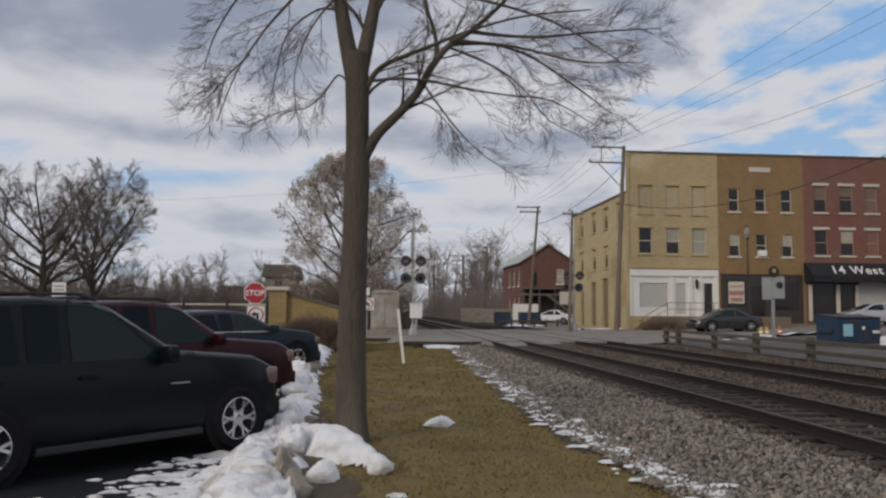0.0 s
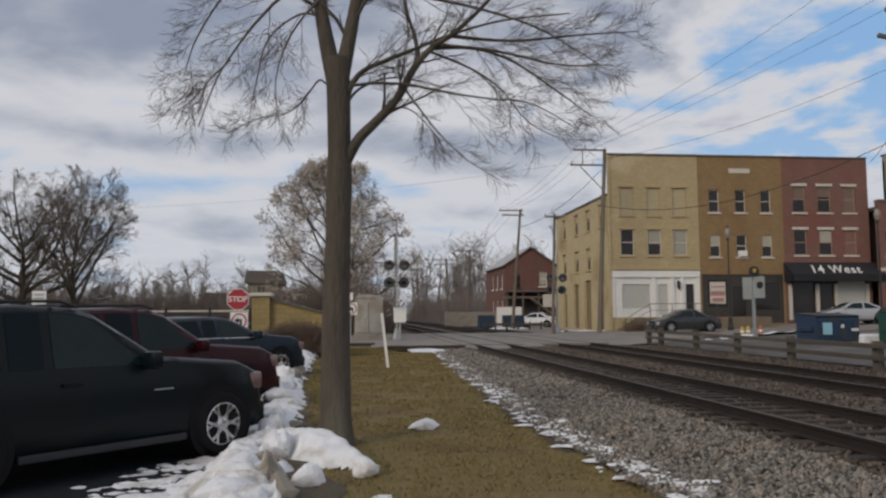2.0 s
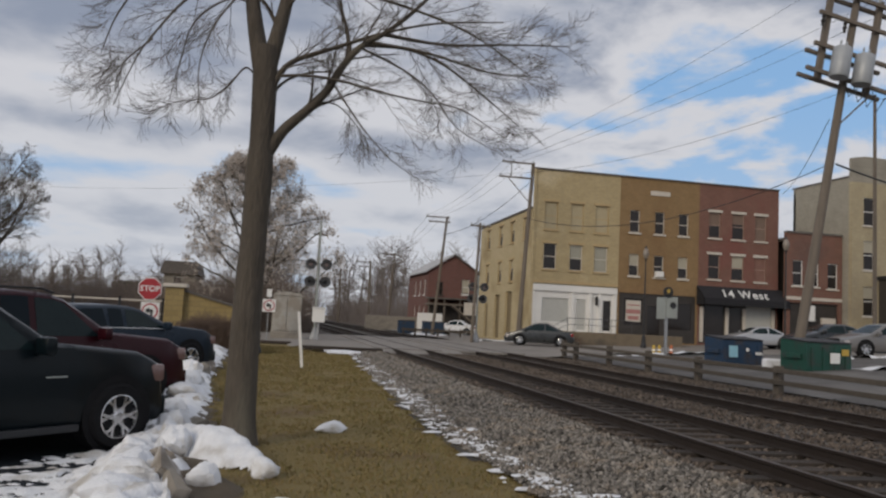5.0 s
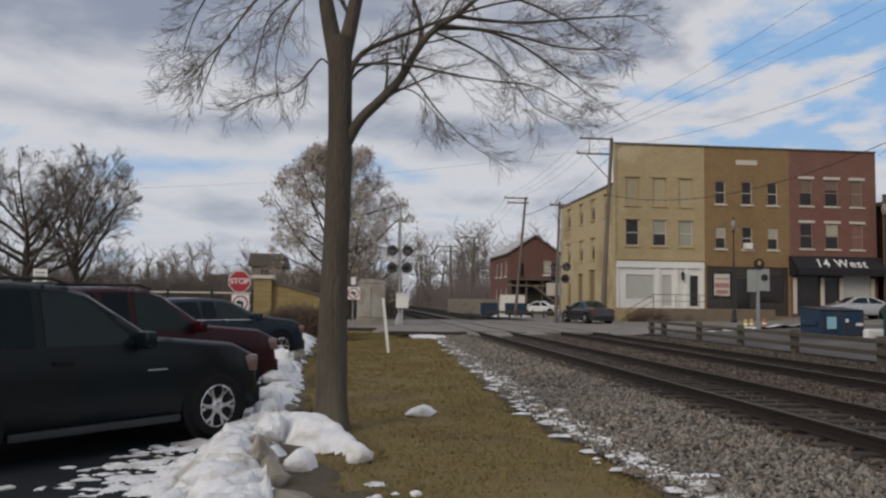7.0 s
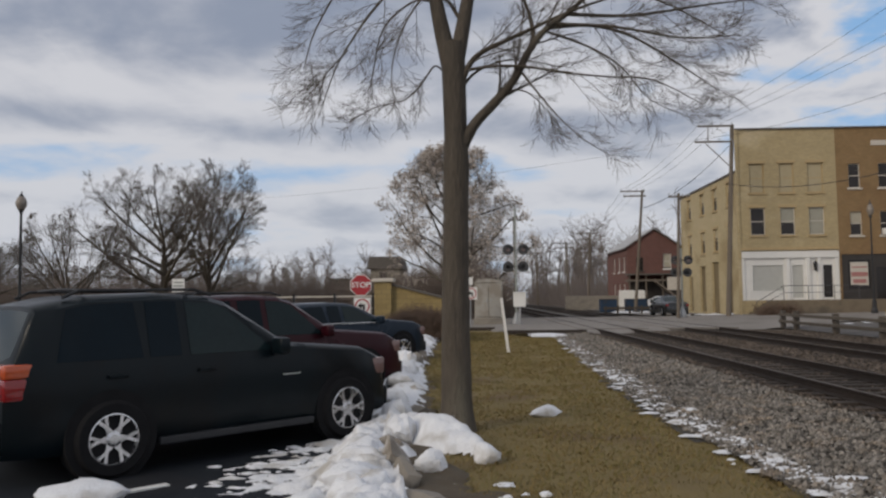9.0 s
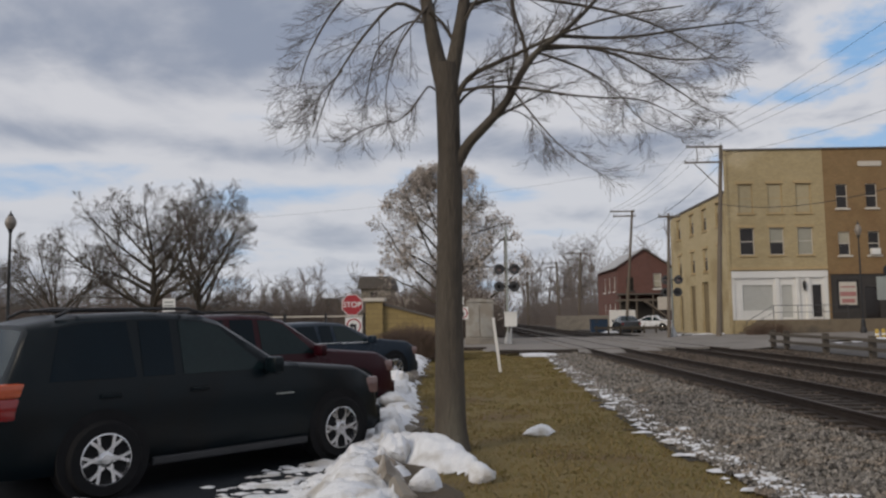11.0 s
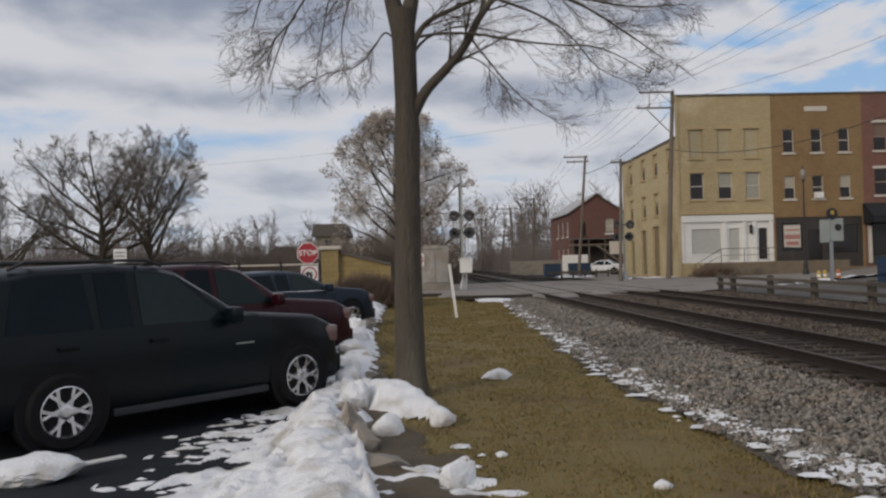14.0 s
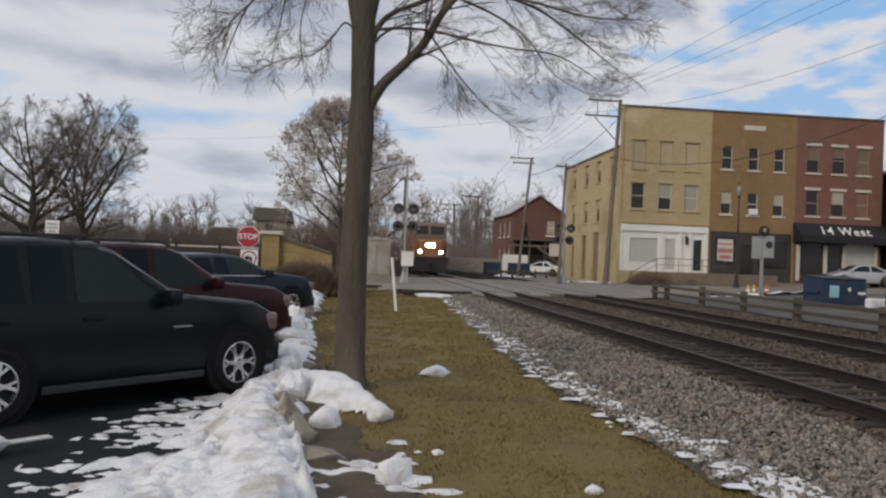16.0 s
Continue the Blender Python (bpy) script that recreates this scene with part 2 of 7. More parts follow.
M = dict(
    asphalt=material("asphalt", (0.016, 0.02, 0.026), (0.012, 0.015, 0.02), 0.75, 0, 2.5, 180, 0.5, 0.006, stain=(0.02, 0.02, 0.023), stain_scale=0.5, spec=0.2),
    street=material("street", (0.25, 0.228, 0.206), (0.19, 0.173, 0.156), 0.85, 0, 0.8, 90, 0.4, 0.008, stain=(0.15, 0.135, 0.12), stain_scale=0.45),
    lot=material("lot", (0.11, 0.102, 0.095), (0.075, 0.07, 0.066), 0.85, 0, 0.8, 80, 0.4, 0.008, stain=(0.15, 0.14, 0.13), stain_scale=0.3),
    soil=material("soil", (0.11, 0.085, 0.055), (0.07, 0.055, 0.038), 0.95, 0, 1.5, 40, 0.6, 0.03),
    turf=material("turf", (0.2, 0.148, 0.055), (0.165, 0.125, 0.045), 0.95, 0, 1.1, 45, 0.9, 0.03, stain=(0.13, 0.085, 0.04), stain_scale=0.6),
    blade_a=material("blade_straw", (0.235, 0.172, 0.066), (0.19, 0.138, 0.054), 0.85, 0, 1.1, 40, 0),
    blade_b=material("blade_green", (0.165, 0.142, 0.046), (0.135, 0.115, 0.038), 0.85, 0, 1.1, 40, 0),
    ballast=material("ballast", (0.095, 0.085, 0.075), (0.05, 0.044, 0.039), 0.9, 0, 14, 45, 1.0, 0.05, stain=(0.15, 0.125, 0.1), stain_scale=0.8),
    stone=material("stone", (0.24, 0.222, 0.2), (0.075, 0.068, 0.06), 0.9, 0, 9, 60, 0.5, 0.01, stain=(0.2, 0.165, 0.13), stain_scale=3.0),
    darkstone=material("oily_stone", (0.125, 0.1, 0.08), (0.05, 0.04, 0.033), 0.9, 0, 9, 60, 0.5, 0.01, stain=(0.06, 0.045, 0.035), stain_scale=2.0),
    shield=material("shield_grey", (0.075, 0.075, 0.078), (0.05, 0.05, 0.053), 0.6, 0, 3, 40, 0),
    rust=material("rust", (0.03, 0.02, 0.015), (0.018, 0.013, 0.01), 0.8, 0.2, 4, 60, 0.4, 0.004),
    railhead=material("railhead", (0.11, 0.085, 0.07), (0.07, 0.055, 0.046), 0.55, 0.5, 3, 60, 0.2, 0.002),
    tie=material("tie", (0.055, 0.042, 0.033), (0.032, 0.025, 0.02), 0.92, 0, 5, 70, 0.6, 0.01, rand=0.25),
    snow=material("snow", (0.8, 0.82, 0.85), (0.66, 0.67, 0.7), 0.75, 0, 5, 38, 0.5, 0.03, stain=(0.46, 0.44, 0.41), stain_scale=2.6),
    dirtice=material("dirty_ice", (0.27, 0.235, 0.195), (0.16, 0.135, 0.11), 0.85, 0, 5, 40, 0.7, 0.02, stain=(0.48, 0.46, 0.43), stain_scale=3.0),
    concrete=material("concrete", (0.3, 0.27, 0.23), (0.21, 0.19, 0.16), 0.9, 0, 3, 70, 0.5, 0.006, stain=(0.2, 0.18, 0.155), stain_scale=1.4),
    bark=material("bark", (0.108, 0.09, 0.069), (0.055, 0.046, 0.037), 0.95, 0, 7, 34, 1.0, 0.035, stain=(0.14, 0.125, 0.095), stain_scale=1.6, stretch=(1, 1, 0.22)),
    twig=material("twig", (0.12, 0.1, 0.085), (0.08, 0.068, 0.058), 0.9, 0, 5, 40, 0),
    # Paler than near twigs: distance haze is put into these three colours.
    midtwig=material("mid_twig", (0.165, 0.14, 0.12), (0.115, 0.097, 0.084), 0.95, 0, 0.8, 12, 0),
    palewood=material("hazed_pale_twig", (0.25, 0.215, 0.185), (0.18, 0.155, 0.135), 0.95, 0, 0.6, 10, 0),
    fartwig=material("hazed_far_twig", (0.21, 0.18, 0.165), (0.15, 0.13, 0.12), 0.95, 0, 0.6, 10, 0),
    deadleaf=material("dead_leaf", (0.62, 0.55, 0.48), (0.5, 0.43, 0.37), 0.85, 0, 3, 30, 0, rand=0.2),
    hedge=material("hedge", (0.17, 0.115, 0.085), (0.11, 0.078, 0.058), 0.95, 0, 4, 30, 0),
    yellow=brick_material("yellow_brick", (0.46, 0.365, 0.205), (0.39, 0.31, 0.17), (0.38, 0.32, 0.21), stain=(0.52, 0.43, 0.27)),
    # Lighter copy of the front brick: sun on the side wall is painted in.
    yellow_sunlit=brick_material("yellow_brick_sunlit", (0.52, 0.43, 0.265), (0.45, 0.37, 0.215), (0.4, 0.33, 0.2), axis="y", stain=(0.36, 0.28, 0.15)),
    brown=brick_material("brown_brick", (0.28, 0.18, 0.085), (0.23, 0.145, 0.068), (0.24, 0.17, 0.09), stain=(0.22, 0.13, 0.06)),
    # Red dulled: the haze before this front is put into the brick colour.
    red=brick_material("red_brick", (0.205, 0.098, 0.075), (0.165, 0.082, 0.063), (0.2, 0.12, 0.09), stain=(0.19, 0.075, 0.06)),
    dullred=brick_material("dull_red_brick", (0.21, 0.095, 0.07), (0.16, 0.08, 0.06), (0.2, 0.14, 0.11), stain=(0.14, 0.075, 0.06)),
    # House red is lightened with distance haze in the colour, both walls alike.
    house_red=brick_material("house_red_brick", (0.17, 0.075, 0.06), (0.13, 0.06, 0.05), (0.15, 0.1, 0.085)),
    house_red_side=brick_material("house_red_brick_side", (0.17, 0.075, 0.06), (0.13, 0.06, 0.05), (0.15, 0.1, 0.085), axis="y"),
    cream=brick_material("cream_brick", (0.43, 0.37, 0.24), (0.37, 0.31, 0.2), (0.36, 0.31, 0.22), stain=(0.33, 0.28, 0.19)),
    cream_side=brick_material("cream_brick_side", (0.36, 0.33, 0.27), (0.3, 0.28, 0.23), (0.3, 0.28, 0.23), axis="y", stain=(0.26, 0.24, 0.2)),
    wallstone=brick_material("yellow_wall_stone", (0.33, 0.25, 0.11), (0.26, 0.19, 0.08), (0.19, 0.15, 0.08), size=(0.4, 0.2)),
    terrace=material("terrace_stone", (0.2, 0.16, 0.11), (0.14, 0.11, 0.078), 0.9, 0, 2, 40, 0.4, 0.01, stain=(0.1, 0.085, 0.065), stain_scale=0.8),
    white=material("white_paint", (0.8, 0.79, 0.76), (0.7, 0.69, 0.66), 0.6, 0, 1.5, 40, 0.15, 0.003),
    boarded=material("boarded_door", (0.24, 0.185, 0.1), (0.17, 0.13, 0.07), 0.85, 0, 2, 40, 0.3, 0.005, stain=(0.11, 0.085, 0.05), stain_scale=1.0, stretch=(1, 1, 0.3)),
    dulltrim=material("dull_pink_trim", (0.36, 0.26, 0.21), (0.3, 0.21, 0.17), 0.85, 0, 3, 40, 0.2, 0.004),
    stonetrim=material("stone_trim", (0.62, 0.57, 0.5), (0.5, 0.46, 0.4), 0.85, 0, 3, 40, 0.2, 0.004),
    tantrim=material("tan_trim", (0.48, 0.36, 0.2), (0.4, 0.3, 0.16), 0.85, 0, 3, 40, 0.2, 0.004),
    black=material("black_paint", (0.022, 0.022, 0.024), (0.014, 0.014, 0.016), 0.5, 0, 3, 40, 0.1, 0.003),
    awning=material("awning_cloth", (0.018, 0.018, 0.022), (0.012, 0.012, 0.015), 0.85, 0, 4, 90, 0.3, 0.003),
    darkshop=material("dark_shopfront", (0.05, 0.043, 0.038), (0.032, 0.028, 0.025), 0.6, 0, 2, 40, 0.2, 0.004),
    pane=material("window_pane", (0.035, 0.03, 0.028), (0.022, 0.02, 0.02), 0.1, 0.0, 1.5, 20, 0.0, spec=0.3),
    brownblind=material("brown_blind", (0.2, 0.14, 0.105), (0.16, 0.11, 0.085), 0.8, 0, 3, 60, 0.2, 0.003),
    redboard=material("red_window_board", (0.24, 0.13, 0.1), (0.19, 0.1, 0.08), 0.8, 0, 3, 60, 0.2, 0.003),
    greyblind=material("grey_blind", (0.36, 0.35, 0.29), (0.3, 0.29, 0.24), 0.8, 0, 3, 60, 0.2, 0.003),
    blind=material("blind", (0.42, 0.39, 0.31), (0.36, 0.33, 0.26), 0.8, 0, 3, 60, 0.2, 0.003),
    paleblind=material("pale_blind", (0.44, 0.375, 0.245), (0.38, 0.32, 0.2), 0.8, 0, 3, 60, 0.2, 0.003),
    shopblind=material("shop_blind", (0.5, 0.5, 0.47), (0.43, 0.43, 0.4), 0.6, 0, 3, 60, 0.2, 0.003),
    roof=material("roof_shingle", (0.14, 0.125, 0.112), (0.1, 0.09, 0.082), 0.95, 0, 3, 50, 0.5, 0.01),
    roofsnow=material("frosted_roof", (0.45, 0.45, 0.46), (0.33, 0.33, 0.34), 0.9, 0, 1.2, 30, 0.4, 0.01),
    pole=material("pole_wood", (0.185, 0.155, 0.125), (0.12, 0.1, 0.082), 0.95, 0, 6, 50, 0.6, 0.01, stretch=(1, 1, 0.1)),
    rail_wood=material("weathered_rail_wood", (0.11, 0.092, 0.073), (0.065, 0.055, 0.044), 0.95, 0, 6, 50, 0.7, 0.01, rand=0.15),
    steel=material("galvanised_steel", (0.42, 0.43, 0.44), (0.33, 0.34, 0.35), 0.5, 0.6, 4, 60, 0.1, 0.002),
    greybox=material("grey_steel_case", (0.4, 0.38, 0.34), (0.33, 0.315, 0.285), 0.6, 0.1, 1.5, 30, 0.1, 0.003, stain=(0.27, 0.24, 0.2), stain_scale=1.3),
    signwhite=material("sign_white", (0.78, 0.78, 0.76), (0.7, 0.7, 0.68), 0.5, 0, 2, 30, 0),
    signred=material("sign_red", (0.4, 0.03, 0.04), (0.34, 0.026, 0.035), 0.5, 0, 2, 30, 0),
    signback=material("sign_back", (0.36, 0.385, 0.36), (0.29, 0.31, 0.29), 0.5, 0.1, 2, 30, 0),
    lens=material("dull_lens", (0.26, 0.2, 0.19), (0.2, 0.15, 0.145), 0.2, 0, 2, 30, 0),
    wire=material("wire", (0.03, 0.03, 0.032), (0.02, 0.02, 0.022), 0.7, 0, 2, 30, 0),
    transformer=material("transformer_grey", (0.38, 0.4, 0.42), (0.3, 0.32, 0.34), 0.5, 0.2, 2, 30, 0.1, 0.003),
    tyre=material("tyre", (0.017, 0.017, 0.018), (0.012, 0.012, 0.013), 0.9, 0, 8, 70, 0.4, 0.004, spec=0.15),
    rim=material("alloy_rim", (0.72, 0.72, 0.73), (0.6, 0.6, 0.61), 0.25, 0.9, 3, 40, 0),
    # Lighter teal than the privacy glass: a reflection put into the colour.
    carglass=material("teal_reflection_glass", (0.014, 0.026, 0.028), (0.008, 0.016, 0.018), 0.06, 0.0, 2.0, 20, 0.0, spec=0.2),
    privacy=material("privacy_glass", (0.004, 0.011, 0.017), (0.003, 0.008, 0.0125), 0.12, 0.0, 1.2, 20, 0.0, spec=0.13),
    dimlamp=material("cloudy_headlight", (0.26, 0.17, 0.15), (0.19, 0.11, 0.1), 0.2, 0.1, 4, 40, 0, coat=0.3),
    greytrim=material("grey_sill_trim", (0.02, 0.022, 0.025), (0.014, 0.015, 0.018), 0.6, 0, 4, 40, 0.1, 0.003),
    chrome=material("chrome_trim", (0.5, 0.51, 0.52), (0.42, 0.43, 0.44), 0.25, 0.9, 3, 40, 0),
    lampglass=material("headlight_glass", (0.5, 0.48, 0.46), (0.4, 0.36, 0.34), 0.12, 0.2, 4, 40, 0, coat=0.6),
    amber=material("amber_lens", (0.55, 0.11, 0.03), (0.45, 0.07, 0.02), 0.2, 0, 3, 40, 0, coat=0.5),
    redlens=material("tail_lens", (0.28, 0.012, 0.012), (0.2, 0.01, 0.01), 0.2, 0, 3, 40, 0, coat=0.5),
    blackgreen=material("black_green_car_paint", (0.004, 0.0085, 0.0115), (0.0032, 0.0068, 0.0092), 0.34, 0.0, 1, 20, 0, coat=0.06, spec=0.18, stain=(0.006, 0.0065, 0.007), stain_scale=1.0),
    maroon=material("maroon_car_paint", (0.034, 0.0045, 0.009), (0.026, 0.0038, 0.007), 0.3, 0.1, 1, 20, 0, coat=0.06, spec=0.18),
    navy=material("navy_car_paint", (0.016, 0.027, 0.042), (0.012, 0.021, 0.034), 0.3, 0.2, 1, 20, 0, coat=0.06, spec=0.18),
    charcoal=material("charcoal_car_paint", (0.035, 0.038, 0.04), (0.027, 0.03, 0.032), 0.3, 0.3, 1, 20, 0, coat=0.6),
    silver=material("silver_car_paint", (0.5, 0.51, 0.53), (0.42, 0.43, 0.45), 0.35, 0.5, 1, 20, 0, coat=0.6),
    greycar=material("grey_beige_car_paint", (0.2, 0.19, 0.18), (0.16, 0.152, 0.145), 0.35, 0.4, 1, 20, 0, coat=0.6),
    bluebin=material("blue_dumpster_paint", (0.02, 0.05, 0.1), (0.014, 0.035, 0.075), 0.55, 0.1, 2, 40, 0.2, 0.004, stain=(0.05, 0.05, 0.06), stain_scale=2),
    greenbin=material("green_dumpster_paint", (0.015, 0.075, 0.055), (0.01, 0.055, 0.04), 0.55, 0.1, 2, 40, 0.2, 0.004, stain=(0.04, 0.05, 0.045), stain_scale=2),
    labelblue=material("pale_blue_label", (0.3, 0.55, 0.66), (0.25, 0.47, 0.58), 0.6, 0, 3, 40, 0),
    yellowpaint=material("yellow_paint", (0.5, 0.34, 0.06), (0.4, 0.27, 0.05), 0.6, 0, 3, 40, 0),
    orangepaint=material("orange_paint", (0.42, 0.13, 0.05), (0.34, 0.1, 0.04), 0.6, 0, 3, 40, 0),
    posterred=material("poster_red", (0.42, 0.2, 0.18), (0.36, 0.16, 0.15), 0.7, 0, 3, 40, 0),
    engine_orange=material("engine_orange", (0.3, 0.135, 0.06), (0.24, 0.105, 0.048), 0.5, 0, 1.2, 20, 0.1, 0.003, stain=(0.2, 0.1, 0.055), stain_scale=0.9),
    engine_dark=material("engine_dark", (0.03, 0.026, 0.024), (0.02, 0.018, 0.017), 0.6, 0.1, 1.2, 20, 0.1, 0.003),
    headlamp=material("headlamp_light", (1, 0.9, 0.75), (1, 0.9, 0.75), 0.3, 0, 2, 20, 0, emit=(1.0, 0.74, 0.42), emit_k=60.0),
    # Brown of the cab top holds the haze and glare that veil it.
    engine_top=material("engine_haze_brown", (0.15, 0.115, 0.09), (0.12, 0.09, 0.07), 0.6, 0.0, 1.2, 20, 0.1, 0.003),
    # Haze over the far brush is lightened into this colour.
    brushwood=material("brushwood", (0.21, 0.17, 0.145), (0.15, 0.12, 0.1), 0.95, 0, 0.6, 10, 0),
)


# ---- mesh helpers ----
def box(bm, x0, x1, y0, y1, z0, z1, m=None, bevel=0.0):
    vs = [bm.verts.new((x, y, z)) for x in (x0, x1) for y in (y0, y1) for z in (z0, z1)]
    fs = [bm.faces.new([vs[i] for i in q]) for q in ((0, 1, 3, 2), (4, 6, 7, 5), (0, 4, 5, 1), (2, 3, 7, 6), (0, 2, 6, 4), (1, 5, 7, 3))]
    if bevel:
        es = list({e for f in fs for e in f.edges})
        r = bmesh.ops.bevel(bm, geom=es, offset=bevel, segments=2, affect="EDGES", profile=0.5)
        vs = list({v for f in r["faces"] for v in f.verts} | {v for v in vs if v.is_valid})
    if m is not None:
        for v in vs:
            v.co = m @ v.co
    return vs


def tube(bm, pts, radii, sides=8, cap=True):
    """A tapered tube along points."""
    pts = [Vector(p) for p in pts]
    if isinstance(radii, (int, float)):
        radii = [radii] * len(pts)
    rings = []
    for i, p in enumerate(pts):
        d = (pts[min(i + 1, len(pts) - 1)] - pts[max(i - 1, 0)]).normalized()
        a = d.orthogonal().normalized() if abs(d.z) > 0.9 else d.cross(Vector((0, 0, 1))).normalized()
        if abs(d.z) > 0.9:
            a = Vector((0, 1, 0)).cross(d).normalized()
        b = d.cross(a)
        rings.append([bm.verts.new(p + radii[i] * (math.cos(k * math.tau / sides) * a + math.sin(k * math.tau / sides) * b)) for k in range(sides)])
    for r, s in zip(rings, rings[1:]):
        for k in range(sides):
            bm.faces.new((r[k], r[(k + 1) % sides], s[(k + 1) % sides], s[k]))
    if cap:
        bm.faces.new(rings[0][::-1])
        bm.faces.new(rings[-1])


def lathe(bm, profile, m=None, sides=24):
    """Turn a profile of (radius, height) round z."""
    rings = [[bm.verts.new(((r * math.cos(k * math.tau / sides)), r * math.sin(k * math.tau / sides), z)) for k in range(sides)] for r, z in profile]
    for r, s in zip(rings, rings[1:]):
        for k in range(sides):
            bm.faces.new((r[k], r[(k + 1) % sides], s[(k + 1) % sides], s[k]))
    for ring, flip in ((rings[0], True), (rings[-1], False)):
        bm.faces.new(ring[::-1] if flip else ring)
    if m is not None:
        for ring in rings:
            for v in ring:
                v.co = m @ v.co


def prism(bm, outline, m, depth):
    """An outline in xz pushed back along y."""
    a = [bm.verts.new(m @ Vector((x, 0, z))) for x, z in outline]
    b = [bm.verts.new(m @ Vector((x, depth, z))) for x, z in outline]
    n = len(outline)
    bm.faces.new(a)
    bm.faces.new(b[::-1])
    for i in range(n):
        bm.faces.new((a[i], b[i], b[(i + 1) % n], a[(i + 1) % n]))


def mesh_of(name, bm, mat, smooth=False):
    bmesh.ops.recalc_face_normals(bm, faces=bm.faces)
    me = bpy.data.meshes.new(name)
    bm.to_mesh(me)
    bm.free()
    me.materials.append(mat)
    if smooth:
        me.polygons.foreach_set("use_smooth", [True] * len(me.polygons))
        me.set_sharp_from_angle(angle=radians(40))
    return me


def part(name, bm, mat, parent=None, label="", smooth=False):
    ob = new(name, mesh_of(name, bm, mat, smooth))
    if parent is not None:
        ob.parent = parent
    if label:
        ob["label"] = label
    return ob


def raw(name, verts, faces, mat, parent=None, smooth=False):
    me = bpy.data.meshes.new(name)
    me.from_pydata(verts, [], faces)
    me.materials.append(mat)
    if smooth:
        me.polygons.foreach_set("use_smooth", [True] * len(me.polygons))
    ob = new(name, me)
    if parent is not None:
        ob.parent = parent
    return ob


def thing(name, label, category, m=None, group="", kind=""):
    ob = new(name)
    ob.matrix_world = m or Matrix()
    return tagged(ob, label, category, group, kind)


def quick(name, mat, parent, fn, label="", smooth=False):
    """One part whose mesh fn fills."""
    bm = bmesh.new()
    fn(bm)
    return part(name, bm, mat, parent, label, smooth)


# ---- ground ----
def clampi(x, pts):
    """Piecewise-linear interpolation."""
    if x <= pts[0][0]:
        return pts[0][1]
    for (a, u), (b, v) in zip(pts, pts[1:]):
        if x <= b:
            return u + (v - u) * (x - a) / (b - a)
    return pts[-1][1]


def right_height(x, y):
    """The rise of the ground beyond the second track."""
    near = clampi(x, ((12.6, 0.0), (13.6, 0.08), (15, 0.2), (18, 0.4), (26, 0.92), (40, 1.1), (60, 1.2)))
    far = clampi(x, ((12.6, 0.1), (14, 0.16), (28, 0.38), (40, 1.0), (60, 1.2)))
    k = min(max((y - 30) / 14, 0), 1)
    k = k * k * (3 - 2 * k)
    return near * (1 - k) + far * k


def sheet(name, x0, x1, y0, y1, step, height, mat, label, category, keep=None, smooth=True, kind="structure"):
    nx, ny = max(int((x1 - x0) / step), 1), max(int((y1 - y0) / step), 1)
    verts, faces = [], []
    for j in range(ny + 1):
        for i in range(nx + 1):
            x, y = x0 + (x1 - x0) * i / nx, y0 + (y1 - y0) * j / ny
            verts.append((x, y, height(x, y)))
    for j in range(ny):
        for i in range(nx):
            a = j * (nx + 1) + i
            if keep is None or keep(x0 + (x1 - x0) * (i + 0.5) / nx, y0 + (y1 - y0) * (j + 0.5) / ny):
                faces.append((a, a + 1, a + nx + 2, a + nx + 1))
    ob = raw(name, verts, faces, mat, None, smooth)
    return tagged(ob, label, category, kind=kind)


def n2(x, y, s, seed=0.0):
    return noise.noise(Vector((x * s, y * s, seed)))


def kerb_x(y):
    """The line where lot and verge meet."""
    return clampi(y, ((2, -0.1), (6.8, -0.62), (8.5, -0.9), (13, -1.25), (20, -1.75), (32, -1.75), (42, -1.8)))


def ballast_x(y):
    return clampi(y, ((0, 2.9), (5.2, 2.9), (7.6, 2.65), (12, 2.55), (20, 2.9), (28.4, 3.3), (36, 3.6)))


ground = sheet("ground", -900, 900, -300, 1500, 100, lambda x, y: -0.16, M["soil"], "brown bare winter soil reaching the horizon", "ground")
asphalt = sheet("parking_lot", -45, 0.4, -6, 40, 0.5, lambda x, y: -0.08 + 0.01 * n2(x, y, 0.3), M["asphalt"], "wet black asphalt parking lot", "parking lot",
                keep=lambda x, y: x < kerb_x(y) + 0.3)
dirt = sheet("dirt_strip", -2.2, 1.0, 3.5, 36, 0.07, lambda x, y: 0.05 + 0.05 * n2(x, y, 2.5, 9) + 0.03 * n2(x, y, 6, 4) - 0.13 * min(max((x - kerb_x(y) - 0.42 - 0.3 * n2(x, y, 1.2, 3)) / 0.5, 0), 1), M["soil"], "bare brown dirt beside the ploughed snow", "dirt", keep=lambda x, y: kerb_x(y) - 0.05 < x < kerb_x(y) + 1.15)
verge = sheet("lawn", -2.2, 4.2, -4, 43, 0.18, lambda x, y: 0.0 + 0.025 * n2(x, y, 1.3) + 0.012 * n2(x, y, 5) - 0.06 * max(0, (x - ballast_x(y)) / 0.8) - (0.06 if x < kerb_x(y) + 0.12 else 0), M["turf"],
              "dormant brown and green lawn strip beside the tracks", "lawn", keep=lambda x, y: x > kerb_x(y) - 0.1)


TRACKS = (6.32, 10.25)


def ballast_height(x, y):
    h = 0.02 + 0.03 * n2(x, y, 2.2) + 0.015 * n2(x, y, 7)
    inside = any(abs(x - c) < 1.2 for c in TRACKS)
    return h + 0.03 * min(max((x - ballast_x(y)) / 1.5, -1), 1) - (0.055 if inside else 0.0)


